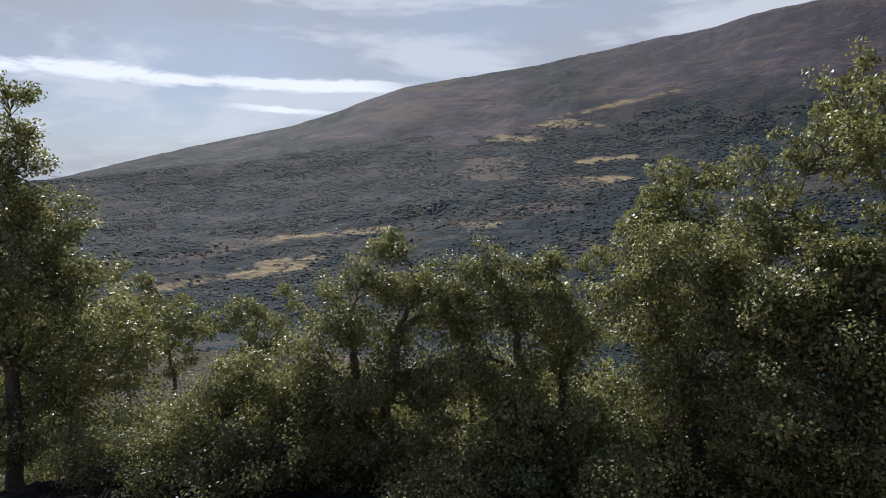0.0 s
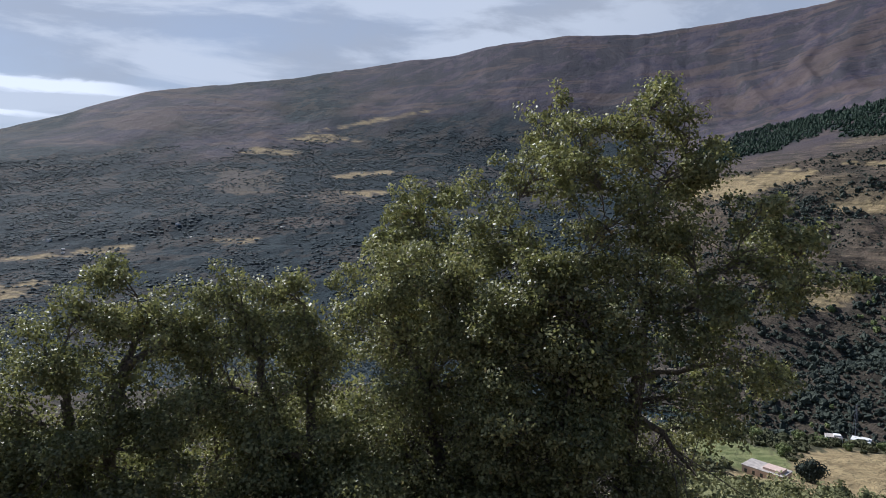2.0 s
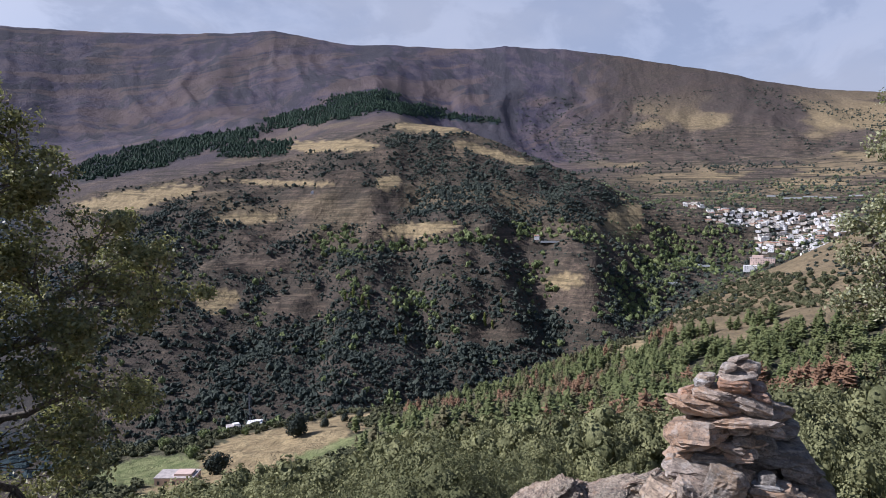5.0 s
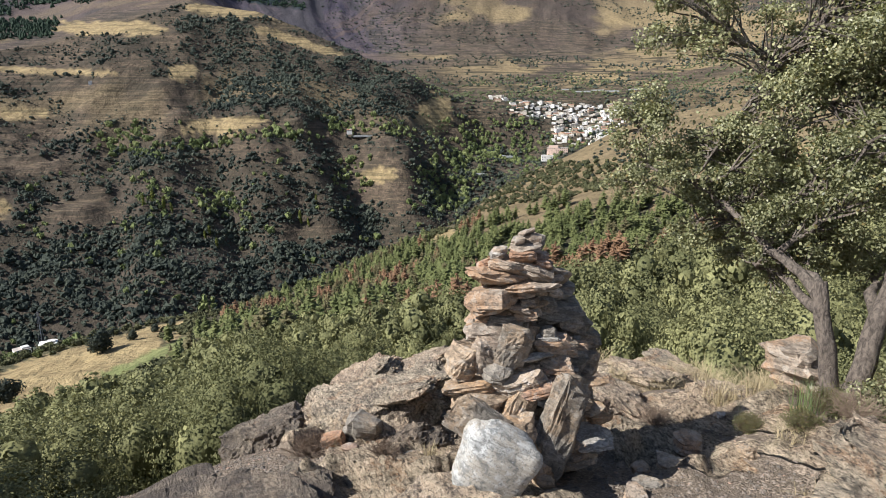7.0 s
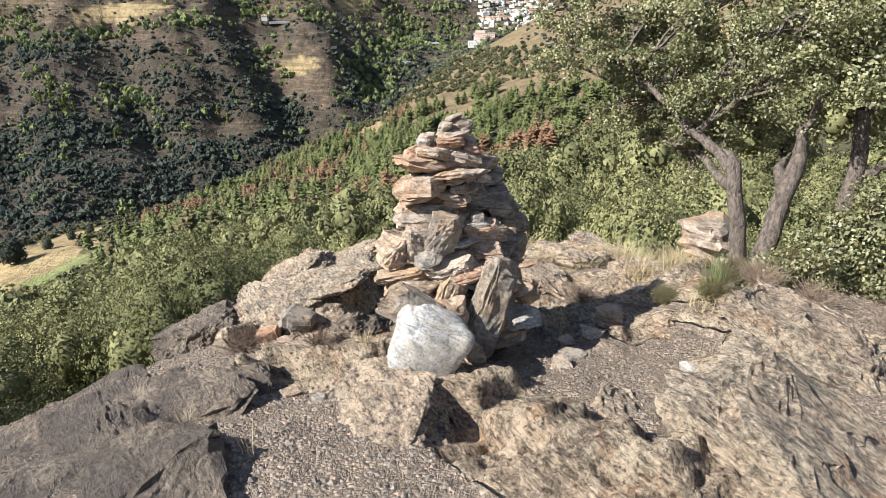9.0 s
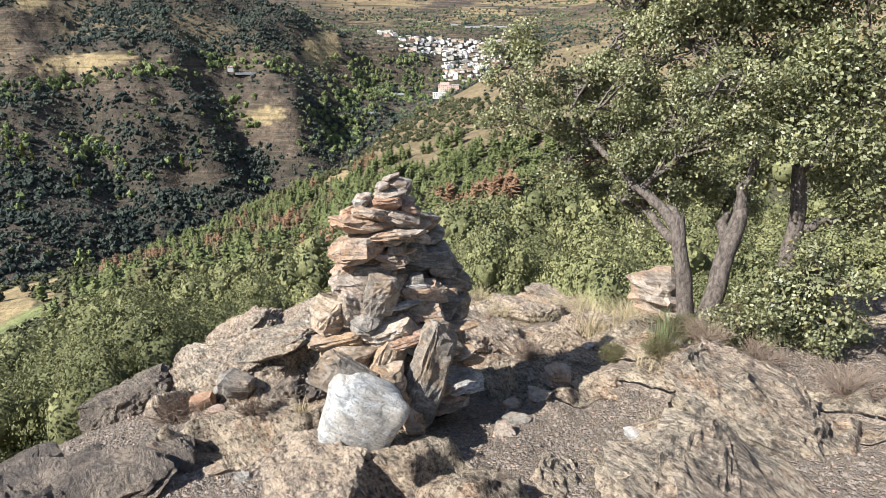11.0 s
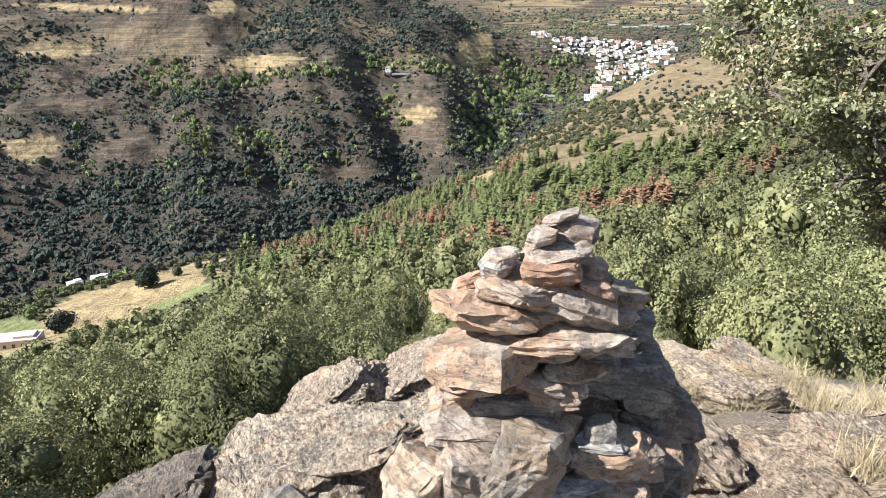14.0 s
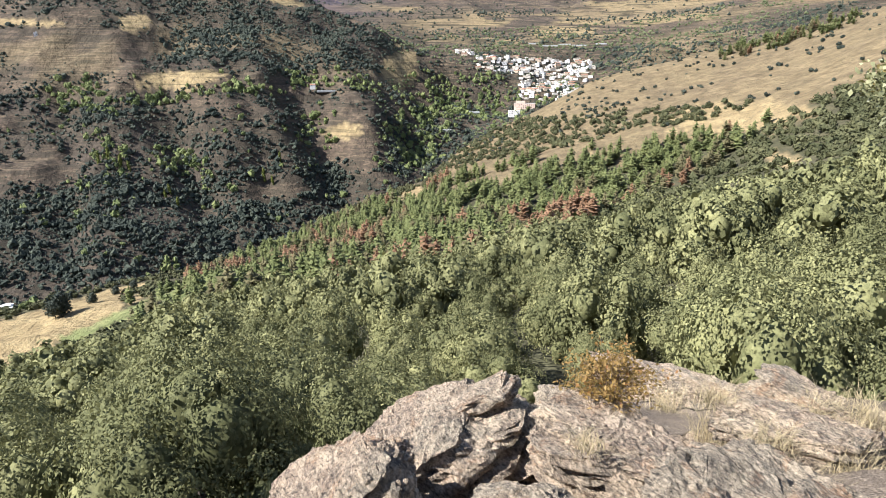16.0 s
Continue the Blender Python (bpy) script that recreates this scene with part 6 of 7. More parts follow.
def ledge(w, d, h, kind, steep):
    """A ledge of layered schist: plates that lie on one another, or stand side by side where the layers are steep."""
    g = random.Random(900 + rock_count)
    thing = part("rock_ledge", None)
    # G ledges get the bedrock with shade painted into its colour
    mat = M_LEDGE_SHADED if kind == "G" else M_LEDGE
    body = rock_mesh("body", 1190 + rock_count, w, d, h, mat, 24, 12 if w > 0.5 else 8, 0.07, 0.4)
    part("body", body, thing)
    n = 3 if steep or kind == "G" else 5
    for k in range(n):
        seed, f = 1200 + rock_count * 20 + k, (k + 0.5) / n
        if steep:
            # splinters on edge along the crest
            hh = h * g.uniform(0.35, 0.55)
            me = rock_mesh("splinter", seed, w * g.uniform(0.14, 0.26), d * g.uniform(0.4, 0.75), hh, mat, 18, 4, 0.08, 0.4)
            at = pose((f - 0.5) * w * 0.8, g.uniform(-0.2, 0.2) * d, h * 0.18, g.uniform(-10, 10), 22 + g.uniform(-9, 9), g.uniform(-16, 16))
            part("splinter", me, thing, at=at)
        else:
            # plates that lie on the body and stand out over its rim
            a = g.uniform(0, 6.28)
            me = rock_mesh("plate", seed, w * g.uniform(0.35, 0.62), d * g.uniform(0.35, 0.6), h * g.uniform(0.16, 0.30), mat, 20, 4, 0.05, 0.5)
            at = pose(math.cos(a) * w * 0.25, math.sin(a) * d * 0.25, h * (0.12 + 0.30 * f), g.uniform(-6, 6), g.uniform(-6, 6), g.uniform(-40, 40))
            part("plate", me, thing, at=at)
    return thing


def rock(name, x, y, z, w, d, h, tilt, facing, kind, label="", steep=False):
    global rock_count
    rock_count += 1
    sunk = name == "ledge"
    if sunk:
        ob = ledge(w * 1.1, d * 1.1, h * 1.1, kind, steep)
    else:
        ob = part("rock", rock_mesh(name, 500 + rock_count, w * 1.15, d * 1.15, h * 1.15, KINDS[kind], 18, 3, 0.05))
    ob.matrix_basis = Matrix.Translation((x, y, z - (0.20 * h + (0.12 if x > 7 else 0.0) + (0.16 * h if 4.2 < x < 6 else 0) if sunk else 0.0))) @ pose(0, 0, 0, 0, 0, -facing) @ pose(0, 0, 0, -8 if sunk else 0, tilt, 0)
    tone = {"S": "weathered grey-brown", "G": "dark grey", "R": "rust-red", "T": "pinkish tan"}[kind]
    return tagged(ob, label or (tone + (" ledge of layered schist in the ground" if sunk else " loose schist stone lying on the rock")), "rock", "" if sunk else "loose stones")


rock("ledge", 3.94, 0.82, -0.42, 1.00, 0.80, 0.38, -12, 79, "S")
rock("ledge", 3.86, 1.48, -0.60, 0.58, 0.50, 0.33, -14, 70, "G")
rock("boulder", 3.54, 0.78, -0.43, 0.21, 0.20, 0.27, 10, 78, "G")
rock("boulder", 3.40, 0.93, -0.45, 0.15, 0.12, 0.19, -20, 75, "R")
rock("boulder", 2.99, 0.46, -0.31, 0.27, 0.20, 0.11, -6, 82, "G")
rock("boulder", 2.86, 0.27, -0.27, 0.19, 0.14, 0.07, 0, 85, "T")
rock("ledge", 3.48, 0.57, -0.46, 0.61, 0.40, 0.20, -22, 81, "G")
rock("ledge", 4.61, 0.33, -0.55, 0.50, 0.40, 0.27, -10, 86, "T")
rock("ledge", 1.96, 1.42, -0.12, 1.50, 1.00, 0.36, -8, 50, "G")
rock("ledge", 1.62, 1.12, 0.01, 0.95, 0.75, 0.34, -8, 56, "G")
rock("ledge", 2.62, 1.02, -0.33, 0.50, 0.42, 0.20, -6, 70, "G")
rock("ledge", 2.38, 0.84, -0.18, 0.39, 0.50, 0.33, -15, 71, "G")
rock("ledge", 2.19, -0.28, -0.22, 0.52, 0.60, 0.47, 12, 98, "S", steep=True)
rock("ledge", 2.04, -0.67, -0.05, 0.26, 0.40, 0.41, 24, 109, "S", steep=True)
rock("ledge", 2.16, -1.04, -0.05, 0.17, 0.25, 0.21, 20, 117, "T", steep=True)
rock("ledge", 1.61, -1.24, 0.09, 0.86, 0.90, 0.50, 16, 129, "S")
rock("ledge", 2.26, -1.79, 0.04, 0.79, 0.60, 0.26, 16, 129, "S", steep=True)
rock("ledge", 1.95, 0.27, -0.06, 0.59, 0.60, 0.36, -20, 83, "S", steep=True)
rock("boulder", 4.18, -2.13, -0.18, 0.34, 0.40, 0.31, -4, 118, "S")
rock("ledge", 6.01, -1.52, -1.09, 0.96, 0.60, 0.24, 2, 105, "T")
rock("ledge", 4.82, -1.95, -0.72, 0.61, 0.50, 0.18, 12, 113, "S")
rock("boulder", 3.32, -1.12, -0.29, 0.17, 0.15, 0.08, 8, 109, "S")
rock("ledge", 8.23, 0.15, -2.14, 0.69, 0.50, 0.35, 8, 94, "S")
rock("ledge", 9.48, -2.27, -2.62, 1.84, 0.60, 0.44, 6, 113, "S")
rock("ledge", 9.13, -0.66, -2.59, 0.47, 0.40, 0.27, 4, 101, "S")
rock("ledge", 6.05, 0.55, -1.23, 1.10, 1.00, 0.62, -28, 90, "S")
rock("ledge", 5.62, -0.30, -0.89, 0.82, 0.80, 0.43, 6, 106, "T")
rock("ledge", 4.66, -0.74, -0.54, 0.91, 0.80, 0.30, 10, 123, "S")
rock("ledge", 4.90, 1.03, -0.64, 0.67, 0.70, 0.26, -30, 78, "S")
rock("ledge", 6.85, -2.15, -1.44, 1.00, 0.50, 0.30, 10, 123, "T")
for x, y, w, h, kind in ((2.98, -1.30, 0.10, 0.07, "T"), (2.66, -0.73, 0.14, 0.04, "G"), (2.92, -0.75, 0.09, 0.06, "S"), (3.67, -1.42, 0.08, 0.05, "P"), (2.5, -0.62, 0.12, 0.05, "S"),
                         (2.2, 0.45, 0.07, 0.03, "G"), (2.35, 0.6, 0.09, 0.04, "T"), (3.05, -0.95, 0.2, 0.08, "S"), (2.3, -1.15, 0.11, 0.05, "P"), (3.0, 0.75, 0.1, 0.04, "R")):
    rock_count += 1
    ob = part("rock", rock_mesh("rock", 700 + rock_count, w, w * 0.8, h, KINDS[kind], 16, 2))
    ob.matrix_basis = pose(x, y, ground_at(x, y) + h * 0.25, 0, 5, rock_count * 47)
    tagged(ob, "small loose schist stone on gravel", "rock", "loose stones")

# gravel: flat chips between the ribs
g = np.random.default_rng(31)
n = 22000
cx, cy = 1.0 + 4.2 * g.uniform(0, 1, n) ** 1.5, g.uniform(-2.8, 1.8, n)
keep = bare_rock(cx, cy) + g.uniform(-0.2, 0.35, n) < 0.42
cx, cy = cx[keep], cy[keep]
cz = crag(cx, cy)
sizes = g.uniform(0.004, 0.014, len(cx)) * (1 + 0.6 * (g.uniform(0, 1, len(cx)) > 0.93))
cv = OCTA[0][None] * g.uniform(0.7, 1.3, (len(cx), 6, 1)) * [1.0, 0.75, 0.4]
turn = g.uniform(0, 6.28, len(cx))[:, None]
px = (cv[..., 0] * np.cos(turn) - cv[..., 1] * np.sin(turn)) * sizes[:, None] + cx[:, None]
py = (cv[..., 0] * np.sin(turn) + cv[..., 1] * np.cos(turn)) * sizes[:, None] + cy[:, None]
pz = cv[..., 2] * sizes[:, None] + cz[:, None] + sizes[:, None] * 0.15
faces = (OCTA[1][None] + (np.arange(len(cx)) * 6)[:, None, None]).reshape(-1, 3)


def gravel_build(n, b):
    c = n.mix(n.island(), (0.085, 0.072, 0.06), (0.25, 0.205, 0.165))
    n.put(b.inputs["Base Color"], n.mix(n.ramp(n.island(), 0.94, 0.96), c, (0.33, 0.22, 0.16)))
    b.inputs["Roughness"].default_value = 0.75


M_GRAVEL = material("schist_gravel", gravel_build)
tagged(part("gravel", mesh_of("gravel", np.stack([px, py, pz], -1).reshape(-1, 3), faces, M_GRAVEL)), "grey-brown schist chips strewn over the rock", "gravel", kind="stuff")


# ---------------------------------------------------------------- grass and dry herbs
def tuft(name, x, y, height, spread, blades, mat, seed, label, category="grass", droop=0.35, wide=0.0022, z=None):
    g = np.random.default_rng(seed)
    pieces = []
    for _ in range(int(blades * 1.8)):
        a, lean = g.uniform(0, 6.28), g.uniform(0.05, 1.0)
        foot = np.array([g.normal(0, spread * 0.3), g.normal(0, spread * 0.3), -0.02])
        h = height * g.uniform(0.5, 1.1)
        d = np.array([math.cos(a), math.sin(a), 0])
        s = np.array([-math.sin(a), math.cos(a), 0]) * wide
        f = np.linspace(0, 1, 5)[:, None]
        mid = foot + d * (f ** 1.6) * lean * spread * 1.5 + np.array([0, 0, 1]) * h * (f - droop * lean * f ** 3)
        w = s * (1 - f * 0.9)
        v = np.stack([mid - w, mid + w], 1).reshape(-1, 3)
        q = np.array([[2 * i, 2 * i + 1, 2 * i + 3, 2 * i + 2] for i in range(4)])
        pieces.append((v, q))
    v, f = gather(pieces)
    ob = part(name, mesh_of(name, v, f, mat))
    ob.location = (x, y, ground_at(x, y) if z is None else z)
    return tagged(ob, label, category, "grass tufts" if category == "grass" else "")


M_BLADE = plain("green_blade", (0.13, 0.165, 0.06), 0.5, 5.0)
for k, (x, y, h, s, n) in enumerate(((6.1, -2.0, 0.34, 0.25, 110), (6.3, -1.75, 0.28, 0.2, 80), (6.0, -2.35, 0.32, 0.25, 110), (5.9, -2.7, 0.3, 0.3, 120), (6.9, -1.45, 0.36, 0.25, 110), (6.0, -1.33, 0.3, 0.22, 120),
                                     (5.6, -1.6, 0.22, 0.22, 90), (6.3, -2.5, 0.34, 0.3, 120), (3.9, -1.75, 0.2, 0.16, 80), (4.2, -1.65, 0.24, 0.2, 90), (3.05, -1.55, 0.12, 0.14, 60), (2.0, -0.95, 0.07, 0.12, 50),
                                     (2.45, -1.35, 0.08, 0.1, 40), (3.6, 0.72, 0.16, 0.08, 30), (2.75, 0.3, 0.13, 0.07, 40), (3.0, -1.95, 0.14, 0.15, 70), (2.6, -1.9, 0.12, 0.14, 60), (5.2, -1.1, 0.2, 0.2, 70), (8.3, -1.6, 0.4, 0.3, 90),
                                     (7.4, -2.6, 0.34, 0.3, 110), (6.8, -3.2, 0.34, 0.3, 110))):
    tuft("dry_grass_tuft", x, y, h, s, n, M_STRAW, 40 + k, "straw-yellow tuft of dry grass on the rock")
for k, (x, y, z, h, s, n) in enumerate(((6.29, -1.15, -1.08, 0.20, 0.2, 90), (5.73, -1.21, -0.98, 0.14, 0.2, 90), (6.59, -2.36, -1.37, 0.22, 0.25, 110), (6.64, -2.03, -1.36, 0.16, 0.25, 100), (6.1, -1.6, -1.12, 0.15, 0.22, 90), (5.3, -0.1, -0.72, 0.10, 0.12, 60))):
    tuft("dry_grass_tuft", x, y, h, s, n, M_STRAW, 140 + k, "straw-yellow tuft of dry grass in a cleft of the outcrop", z=z)
tuft("green_grass_tuft", 3.22, -1.68, 0.3, 0.09, 36, M_BLADE, 80, "upright green leaf tuft beside the oak", wide=0.0035)
for k, (x, y) in enumerate(((2.05, 0.95), (1.75, 0.62), (3.25, 0.9))):
    tuft("grass_stalk", x, y, 0.22, 0.05, 4, M_STRAW, 90 + k, "few thin dry grass stalks", droop=0.15, wide=0.002)


def herb(x, y, size, seed, mat, label, leaf=None, z=None):
    """A small shrub of fine branching twigs."""
    g = np.random.default_rng(seed)
    pieces, ends = [], []
    for _ in range(80):
        a, b = g.uniform(0, 6.28), g.uniform(0.2, 1.0)
        tip = np.array([math.cos(a) * b, math.sin(a) * b, g.uniform(0.45, 1.0) * (1.15 - 0.6 * b)]) * size
        p, q = limb((0, 0, -0.02), tip, 0.0020, 0.0008, g, 0.25, 4)
        pieces.append(tube(p, q, 3))
        ends.append(tip)
        for _ in range(3):
            t2 = tip * g.uniform(0.5, 0.9) + g.normal(0, size * 0.22, 3)
            p2, q2 = limb(tip * g.uniform(0.4, 0.8), t2, 0.0012, 0.0006, g, 0.2, 3)
            pieces.append(tube(p2, q2, 3))
            ends.append(t2)
    thing = part("dry_shrub", None)
    thing.location = (x, y, ground_at(x, y) if z is None else z)
    v, f = gather(pieces)
    tagged(part("twig_spray", mesh_of("twig_spray", v, f, mat), thing), kind="stuff")
    if leaf:
        e = np.repeat(np.array(ends), 9, 0) + g.normal(0, size * 0.09, (len(ends) * 9, 3))
        v, f = leaves(e, np.tile([0, 0, 1.0], (len(e), 1)), max(0.010, size * 0.09), max(0.006, size * 0.045), g)
        tagged(part("foliage", mesh_of("foliage", v, f, leaf), thing), kind="stuff")
    return tagged(thing, label, "shrub", "small shrubs")


M_HERB = leaf_paint("herb_leaf", (0.10, 0.10, 0.05), (0.22, 0.20, 0.10), (0.3, 0.2, 0.08))
M_RUST_LEAF = leaf_paint("rust_leaf", (0.25, 0.15, 0.05), (0.42, 0.28, 0.10), (0.3, 0.12, 0.04))
for k, (x, y, s, m, label) in enumerate(((3.32, -1.44, 0.09, M_HERB, "low grey-green shrub on gravel"), (3.12, -1.62, 0.09, M_HERB, "low grey-green shrub on gravel"), (3.05, -1.85, 0.18, None, "dry brown heather twigs"),
                                         (2.95, -2.1, 0.2, None, "dry brown heather twigs"), (3.22, 1.05, 0.17, None, "small dry shrub beside the ledge"), (2.85, 0.55, 0.11, None, "small dry shrub beside the ledge"),
                                         (3.75, -1.05, 0.14, None, "small dry shrub on the rock"), (3.4, -1.9, 0.14, M_HERB, "grey-green shrub under the oak"),
                                         (2.6, -2.35, 0.22, None, "dry brown heather twigs"), (3.5, -2.4, 0.2, M_HERB, "grey-green shrub under the oak"))):
    herb(x, y, s, 100 + k, M_TWIG, label, m)
herb(6.05, -0.42, 0.30, 131, M_TWIG, "orange-brown dry bush on the rock's edge", M_RUST_LEAF, z=-0.90)
g = np.random.default_rng(5)
p, q = limb((2.44, -1.60, 0.0), (2.38, -1.50, 0.13), 0.012, 0.006, g, 0.2, 5)
v, f = gather([tube(p, q, 6), tube(*limb(p[2], (2.36, -1.62, 0.1), 0.007, 0.003, g, 0.2, 4), 5)])
tagged(part("stick", mesh_of("stick", v, f, M_BARK)), "short dark broken stick standing in gravel", "stick")

# ---------------------------------------------------------------- the village and lone houses


def spot(az, r):
    x, y = r * math.sin(radians(az)), r * math.cos(radians(az))
    return x, y, ground_at(x, y)


def box(bm, w, d, h, x=0, y=0, z=0):
    m = Matrix.Translation((x, y, z + h / 2)) @ Matrix.Diagonal((w, d, h, 1))
    bmesh.ops.create_cube(bm, size=1, matrix=m)


def house(w, d, h, roof, storeys, seed, label, at, name="house", wall=None, group=""):
    g = random.Random(seed)
    thing = part(name, None)
    bm = bmesh.new()
    box(bm, w, d, h + 1.5, 0, 0, -1.5)
    if g.random() < 0.5:
        box(bm, w * 0.45, d * 0.6, h * 0.35, w * 0.2 * g.choice((-1, 1)), 0, h)
    part("wall", from_bm("wall", bm, wall or M_WHITEWASH), thing)
    bm = bmesh.new()
    if roof is M_TILE:
        for s in (-1, 1):
            q = [bm.verts.new(c) for c in ((-w * 0.53, s * d * 0.55, h), (w * 0.53, s * d * 0.55, h), (w * 0.53, 0, h + d * 0.2), (-w * 0.53, 0, h + d * 0.2),
                                           (-w * 0.53, s * d * 0.55, h + 0.25), (w * 0.53, s * d * 0.55, h + 0.25), (w * 0.53, 0, h + d * 0.2 + 0.25), (-w * 0.53, 0, h + d * 0.2 + 0.25))]
            for f in ((0, 1, 2, 3), (4, 5, 6, 7), (0, 1, 5, 4), (0, 3, 7, 4), (1, 2, 6, 5)):
                bm.faces.new([q[i] for i in f])
    else:
        box(bm, w * 1.04, d * 1.04, 0.3, 0, 0, h + 0.004)
    part("roof", from_bm("roof", bm, roof), thing)
    bays = max(2, int(w / 3.2))
    bm = bmesh.new()
    box(bm, 1.1, 0.14, 1.5)
    pane = from_bm("window", bm, M_DARK)
    for k in range(storeys):
        for j in range(bays):
            if g.random() < 0.75:
                part("window", pane, thing, at=pose((j + 0.5) / bays * w - w / 2, -d / 2, k * 2.9 + 1.0))
    thing.matrix_basis = at
    return tagged(thing, label, "house", group)


M_CREAM = plain("cream_render", (0.60, 0.545, 0.47), 0.8, 0.4, 0.1)
M_OCHRE = plain("ochre_render", (0.50, 0.41, 0.31), 0.8, 0.4, 0.1)
MODELS = [house(w, d, h, roof, st, 10 + k, "white or cream rendered village house on the hillside", Matrix.Translation((0, 0, -4000)), wall=(M_WHITEWASH, M_CREAM, M_WHITEWASH, M_OCHRE, M_CREAM, M_WHITEWASH)[k], group="village houses")
          for k, (w, d, h, roof, st) in enumerate(((12, 9, 5.4, M_ROOF, 2), (16, 10, 5.6, M_ROOF, 2), (10, 9, 6.2, M_ROOF, 2), (18, 10, 6.4, M_TILE, 2), (14, 11, 4.6, M_WHITEWASH, 1), (9, 10, 5.4, M_WHITEWASH, 2)))]
g = random.Random(77)
lots, tries = [], 0
while len(lots) < 275 and tries < 9000:
    tries += 1
    az, r = g.uniform(92.4, 102.2), g.uniform(1020, 1420)
    x, y, z = spot(az, r)
    el = math.degrees(math.atan2(z - EYE, r))
    upper = -1.75 - 0.10 * (az - 96) < el < -0.15 - 0.05 * (az - 92)
    lower = 96.2 < az < 101.0 and -3.9 < el < -1.4
    if (upper or lower) and all((x - a) ** 2 + (y - b) ** 2 > 7.6 ** 2 for a, b, *_ in lots):
        lots.append((x, y, z, az))
while len(lots) < 290:
    az, r = g.uniform(90.6, 92.1), g.uniform(1270, 1350)
    lots.append((*spot(az, r), az))
for k, (x, y, z, az) in enumerate(lots):
    s = g.uniform(0.65, 1.0)
    m = pose(x, y, z - 0.3, 0, 0, -az + g.uniform(-30, 30)) @ Matrix.Diagonal((s, s, s * g.uniform(0.8, 1.05), 1))
    if k < len(MODELS):
        MODELS[k].matrix_basis = m
    else:
        copy_thing(MODELS[k % len(MODELS)], m)
# scattered farmsteads on the far mountainside
for k in range(34):
    x, y, z = spot(-16 + 28 * g.random(), g.uniform(1500, 2250))
    s = g.uniform(0.5, 0.9)
    far_house = copy_thing(MODELS[4 + k % 2], pose(x, y, z - 0.3, 0, 0, g.uniform(0, 360)) @ Matrix.Diagonal((s, s, s, 1)))
M_PINK = plain("pink_render", (0.62, 0.46, 0.38), 0.8, 0.4, 0.1)
house(34, 14, 11, M_ROOF, 4, 61, "long pink and white block below the village", pose(*spot(96.6, 1075), 0, 0, -100), "apartment_block", M_PINK)
house(22, 12, 8, M_WHITEWASH, 3, 62, "white block below the village", pose(*spot(95.8, 1065), 0, 0, -92), "apartment_block")
house(9, 7, 3.4, M_WHITEWASH, 1, 63, "small white farmhouse among trees on the meadow", pose(*spot(52.8, 412), 0, 0, -60))
house(8, 6, 3.2, M_ROOF, 1, 64, "small white farmhouse among trees on the meadow", pose(*spot(51.0, 415), 0, 0, -40))
house(16, 9, 3.6, M_ROOF, 1, 65, "half-built low house with pale flat roof", pose(*spot(46.4, 285), 0, 0, -70), wall=M_PINK)
house(8, 6, 5, M_TILE, 2, 66, "small farmhouse on the opposite hillside", pose(*spot(78.2, 985), 0, 0, -80))
house(5, 4, 4, M_WHITEWASH, 1, 67, "tiny white hut on the terraces", pose(*spot(58.2, 1140), 0, 0, -60))


def greenhouse(az, r, w, d):
    thing = part("greenhouse", None)
    bm = bmesh.new()
    box(bm, w, d, 2.6)
    for v in bm.verts:
        if v.co.z > 1:
            v.co.x *= 0.96
    part("cover", from_bm("cover", bm, M_SHEET), thing)
    bm = bmesh.new()
    box(bm, w * 1.01, 0.3, 0.3, 0, 0, 2.604)
    part("ridge_beam", from_bm("ridge_beam", bm, M_STEEL), thing)
    x, y, z = spot(az, r)
    thing.matrix_basis = pose(x, y, z - 0.6, 0, 0, -az)
    tagged(thing, "low pale plastic greenhouse on a terrace", "greenhouse", "greenhouses")


for az, r, w, d in ((79.4, 975, 30, 8), (98.6, 1440, 34, 9), (99.8, 1460, 26, 9), (101.0, 1445, 30, 8), (92.0, 1120, 34, 10), (91.4, 1105, 26, 8), (102.8, 1470, 24, 8), (97.2, 1470, 22, 8), (89.5, 1000, 24, 8)):
    greenhouse(az, r, w, d)

# lattice mast in the ravine
mast = part("power_mast", None)
for sx in (-1, 1):
    for sy in (-1, 1):
        v, f = tube([(sx * 1.5, sy * 1.5, -1), (sx * 0.8, sy * 0.8, 15), (sx * 0.25, sy * 0.25, 27)], [0.14, 0.12, 0.1], 4)
        part("leg", mesh_of("leg", v, f, M_STEEL), mast)
for k in range(6):
    z = 2 + 4 * k
    e = 1.5 - 0.047 * z
    v, f = gather([tube([(-e, -e, z), (e, e, z + 4)], [0.07, 0.07], 3), tube([(e, -e, z), (-e, e, z + 4)], [0.07, 0.07], 3)])
    part("brace", mesh_of("brace", v, f, M_STEEL), mast)
for z in (20, 23, 26):
    v, f = tube([(-3, 0, z), (0, 0, z + 0.3), (3, 0, z)], [0.08, 0.12, 0.08], 4)
    part("cross_arm", mesh_of("cross_arm", v, f, M_STEEL), mast)
mast.location = spot(52.4, 470)
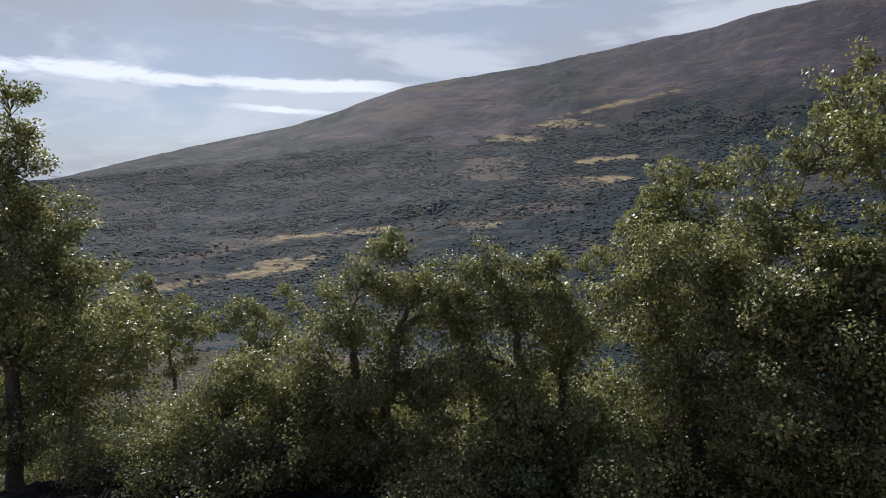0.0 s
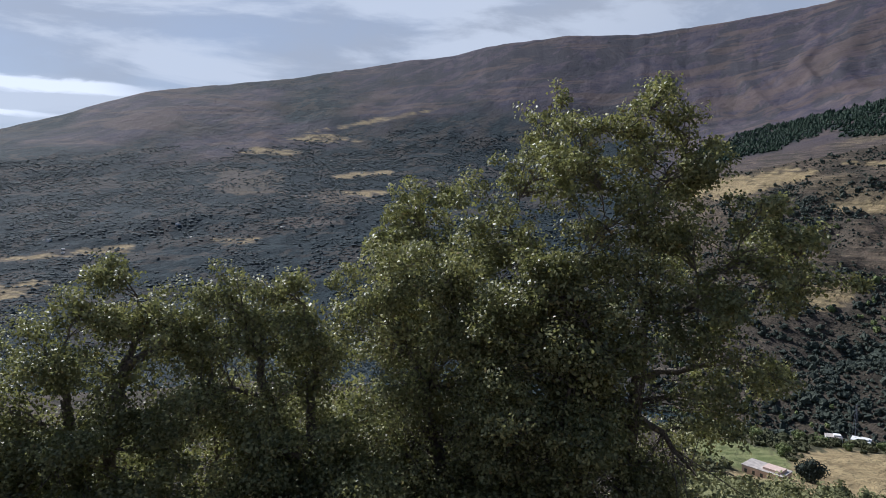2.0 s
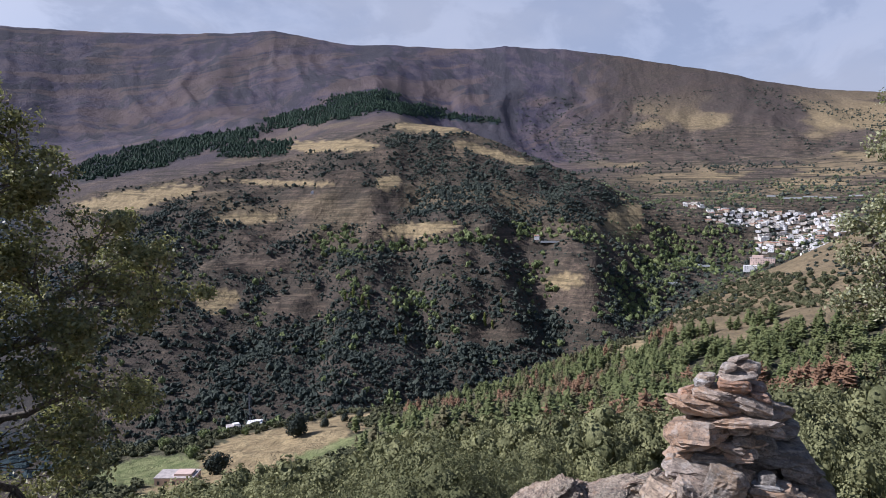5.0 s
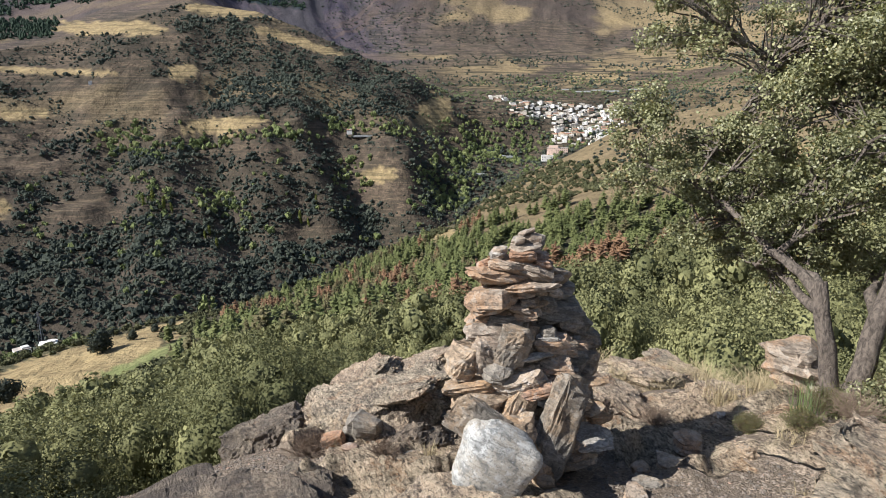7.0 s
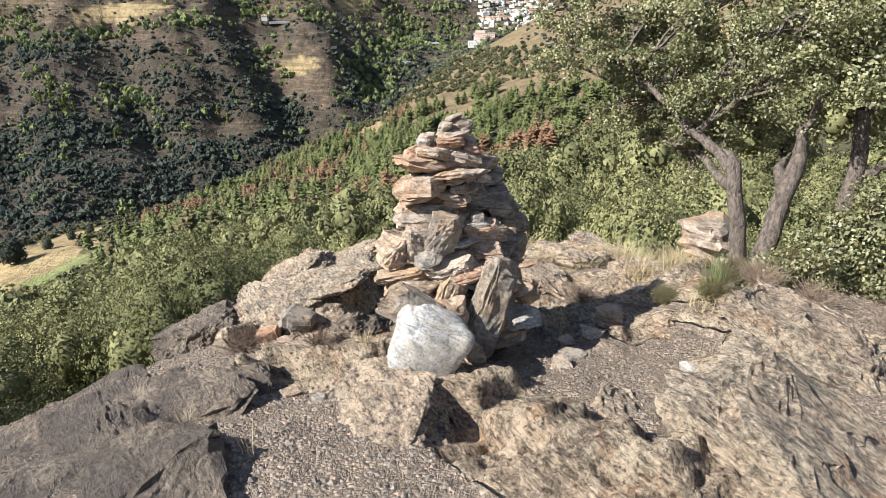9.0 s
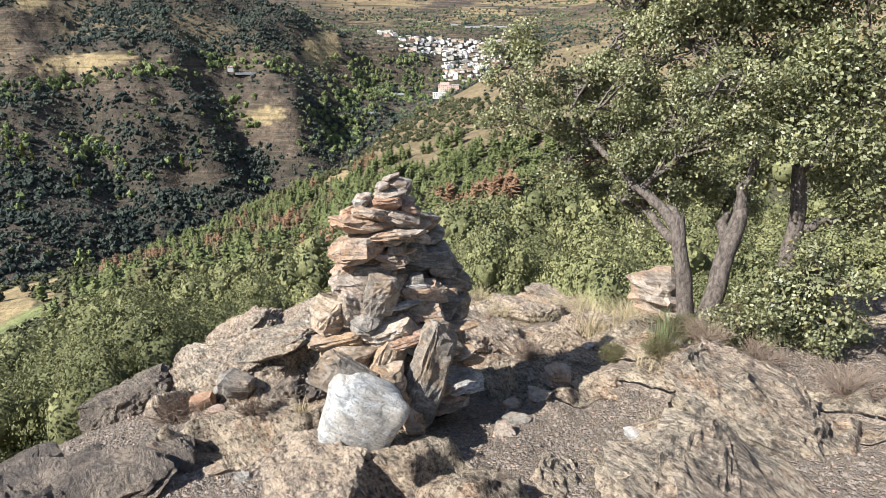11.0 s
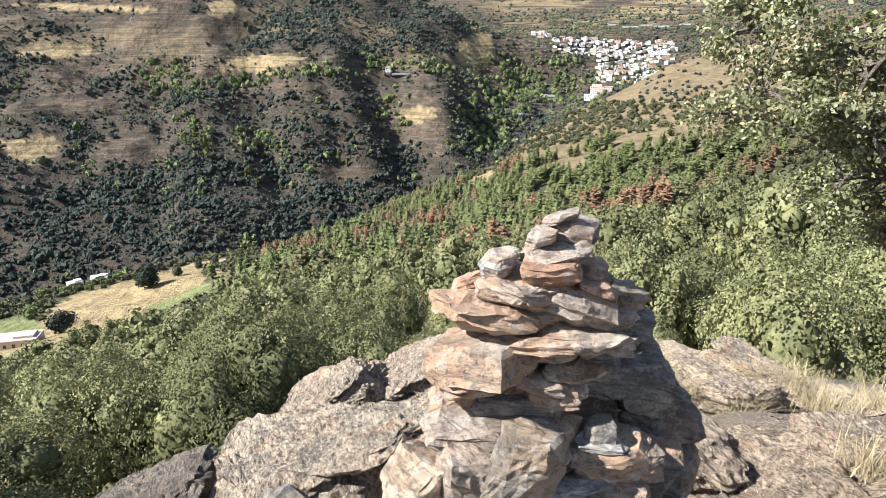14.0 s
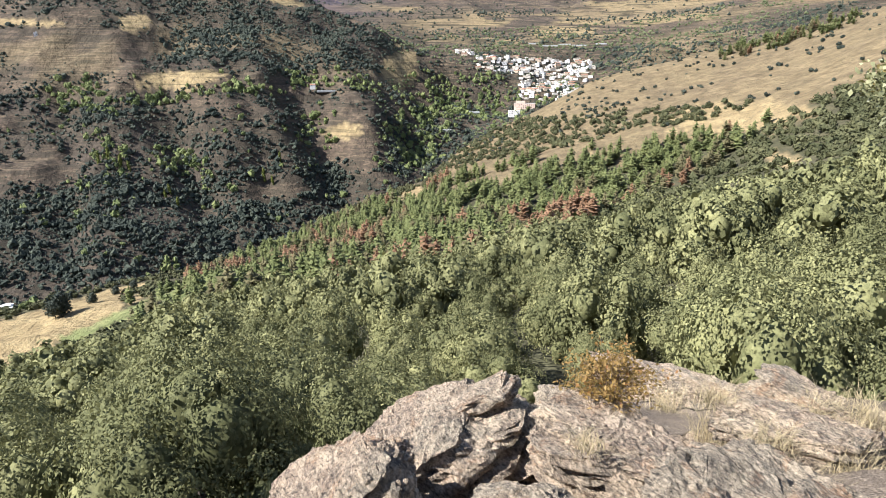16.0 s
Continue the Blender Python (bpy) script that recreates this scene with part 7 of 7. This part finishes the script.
tagged(mast, "grey steel lattice power mast in the ravine", "mast")

# single trees that stand out on the meadow, and poplars
crown_b = mesh_of("crown", *crown_mesh(140, (1, 1, 0.95), 1100, 0.16, 7), M_BUSH)
crown_g = mesh_of("crown", *crown_mesh(141, (1, 1, 0.95), 900, 0.17, 6), M_BUSH_LIGHT)


def round_tree(az, r, size, me, label):
    thing = part("meadow_tree", None)
    part("trunk", trunk_mesh, thing)
    part("crown", me, thing)
    x, y, z = spot(az, r)
    thing.matrix_basis = pose(x, y, z + size * 0.05, 0, 0, az * 7) @ Matrix.Diagonal((size, size, size, 1))
    tagged(thing, label, "tree", "meadow trees")


for az, r, s, m in ((56.4, 345, 7.5, crown_b), (49.6, 292, 6.0, crown_b), (58.8, 372, 3.6, crown_b), (60.6, 395, 3.2, crown_b), (47.6, 345, 4.5, crown_g), (48.6, 405, 4.2, crown_g), (50.2, 398, 3.8, crown_g),
                    (54.2, 405, 3.2, crown_g), (52.0, 392, 3.0, crown_g), (45.5, 390, 5, crown_g), (62.0, 405, 3.0, crown_b), (57.4, 412, 2.6, crown_b)):
    round_tree(az, r, s, m, "dark round tree on the dry meadow" if m is crown_b else "green garden tree by the farm")
M_POPLAR = crown_paint("poplar_crown", (0.09, 0.11, 0.025), (0.22, 0.23, 0.06), scale=0.3)
poplar_v, poplar_f = crown_mesh(150, (0.28, 0.28, 1.0), 260, 0.16, 6)
poplar_me = mesh_of("crown", poplar_v, poplar_f, M_POPLAR)
for k, (az, r) in enumerate(((65.4, 745), (65.8, 752), (66.3, 730), (60.9, 800), (61.6, 808), (62.4, 795), (73.5, 770), (74.2, 765), (63.0, 790), (75.0, 790))):
    thing = part("poplar", None)
    part("trunk", trunk_mesh, thing)
    part("crown", poplar_me, thing)
    x, y, z = spot(az, r)
    s = 6.5 + (k * 29 % 7) * 0.5
    thing.matrix_basis = pose(x, y, z, 0, 0, k * 50) @ Matrix.Diagonal((s, s, s * 1.2, 1))
    tagged(thing, "yellow-green poplar in the ravine", "tree", "poplars")
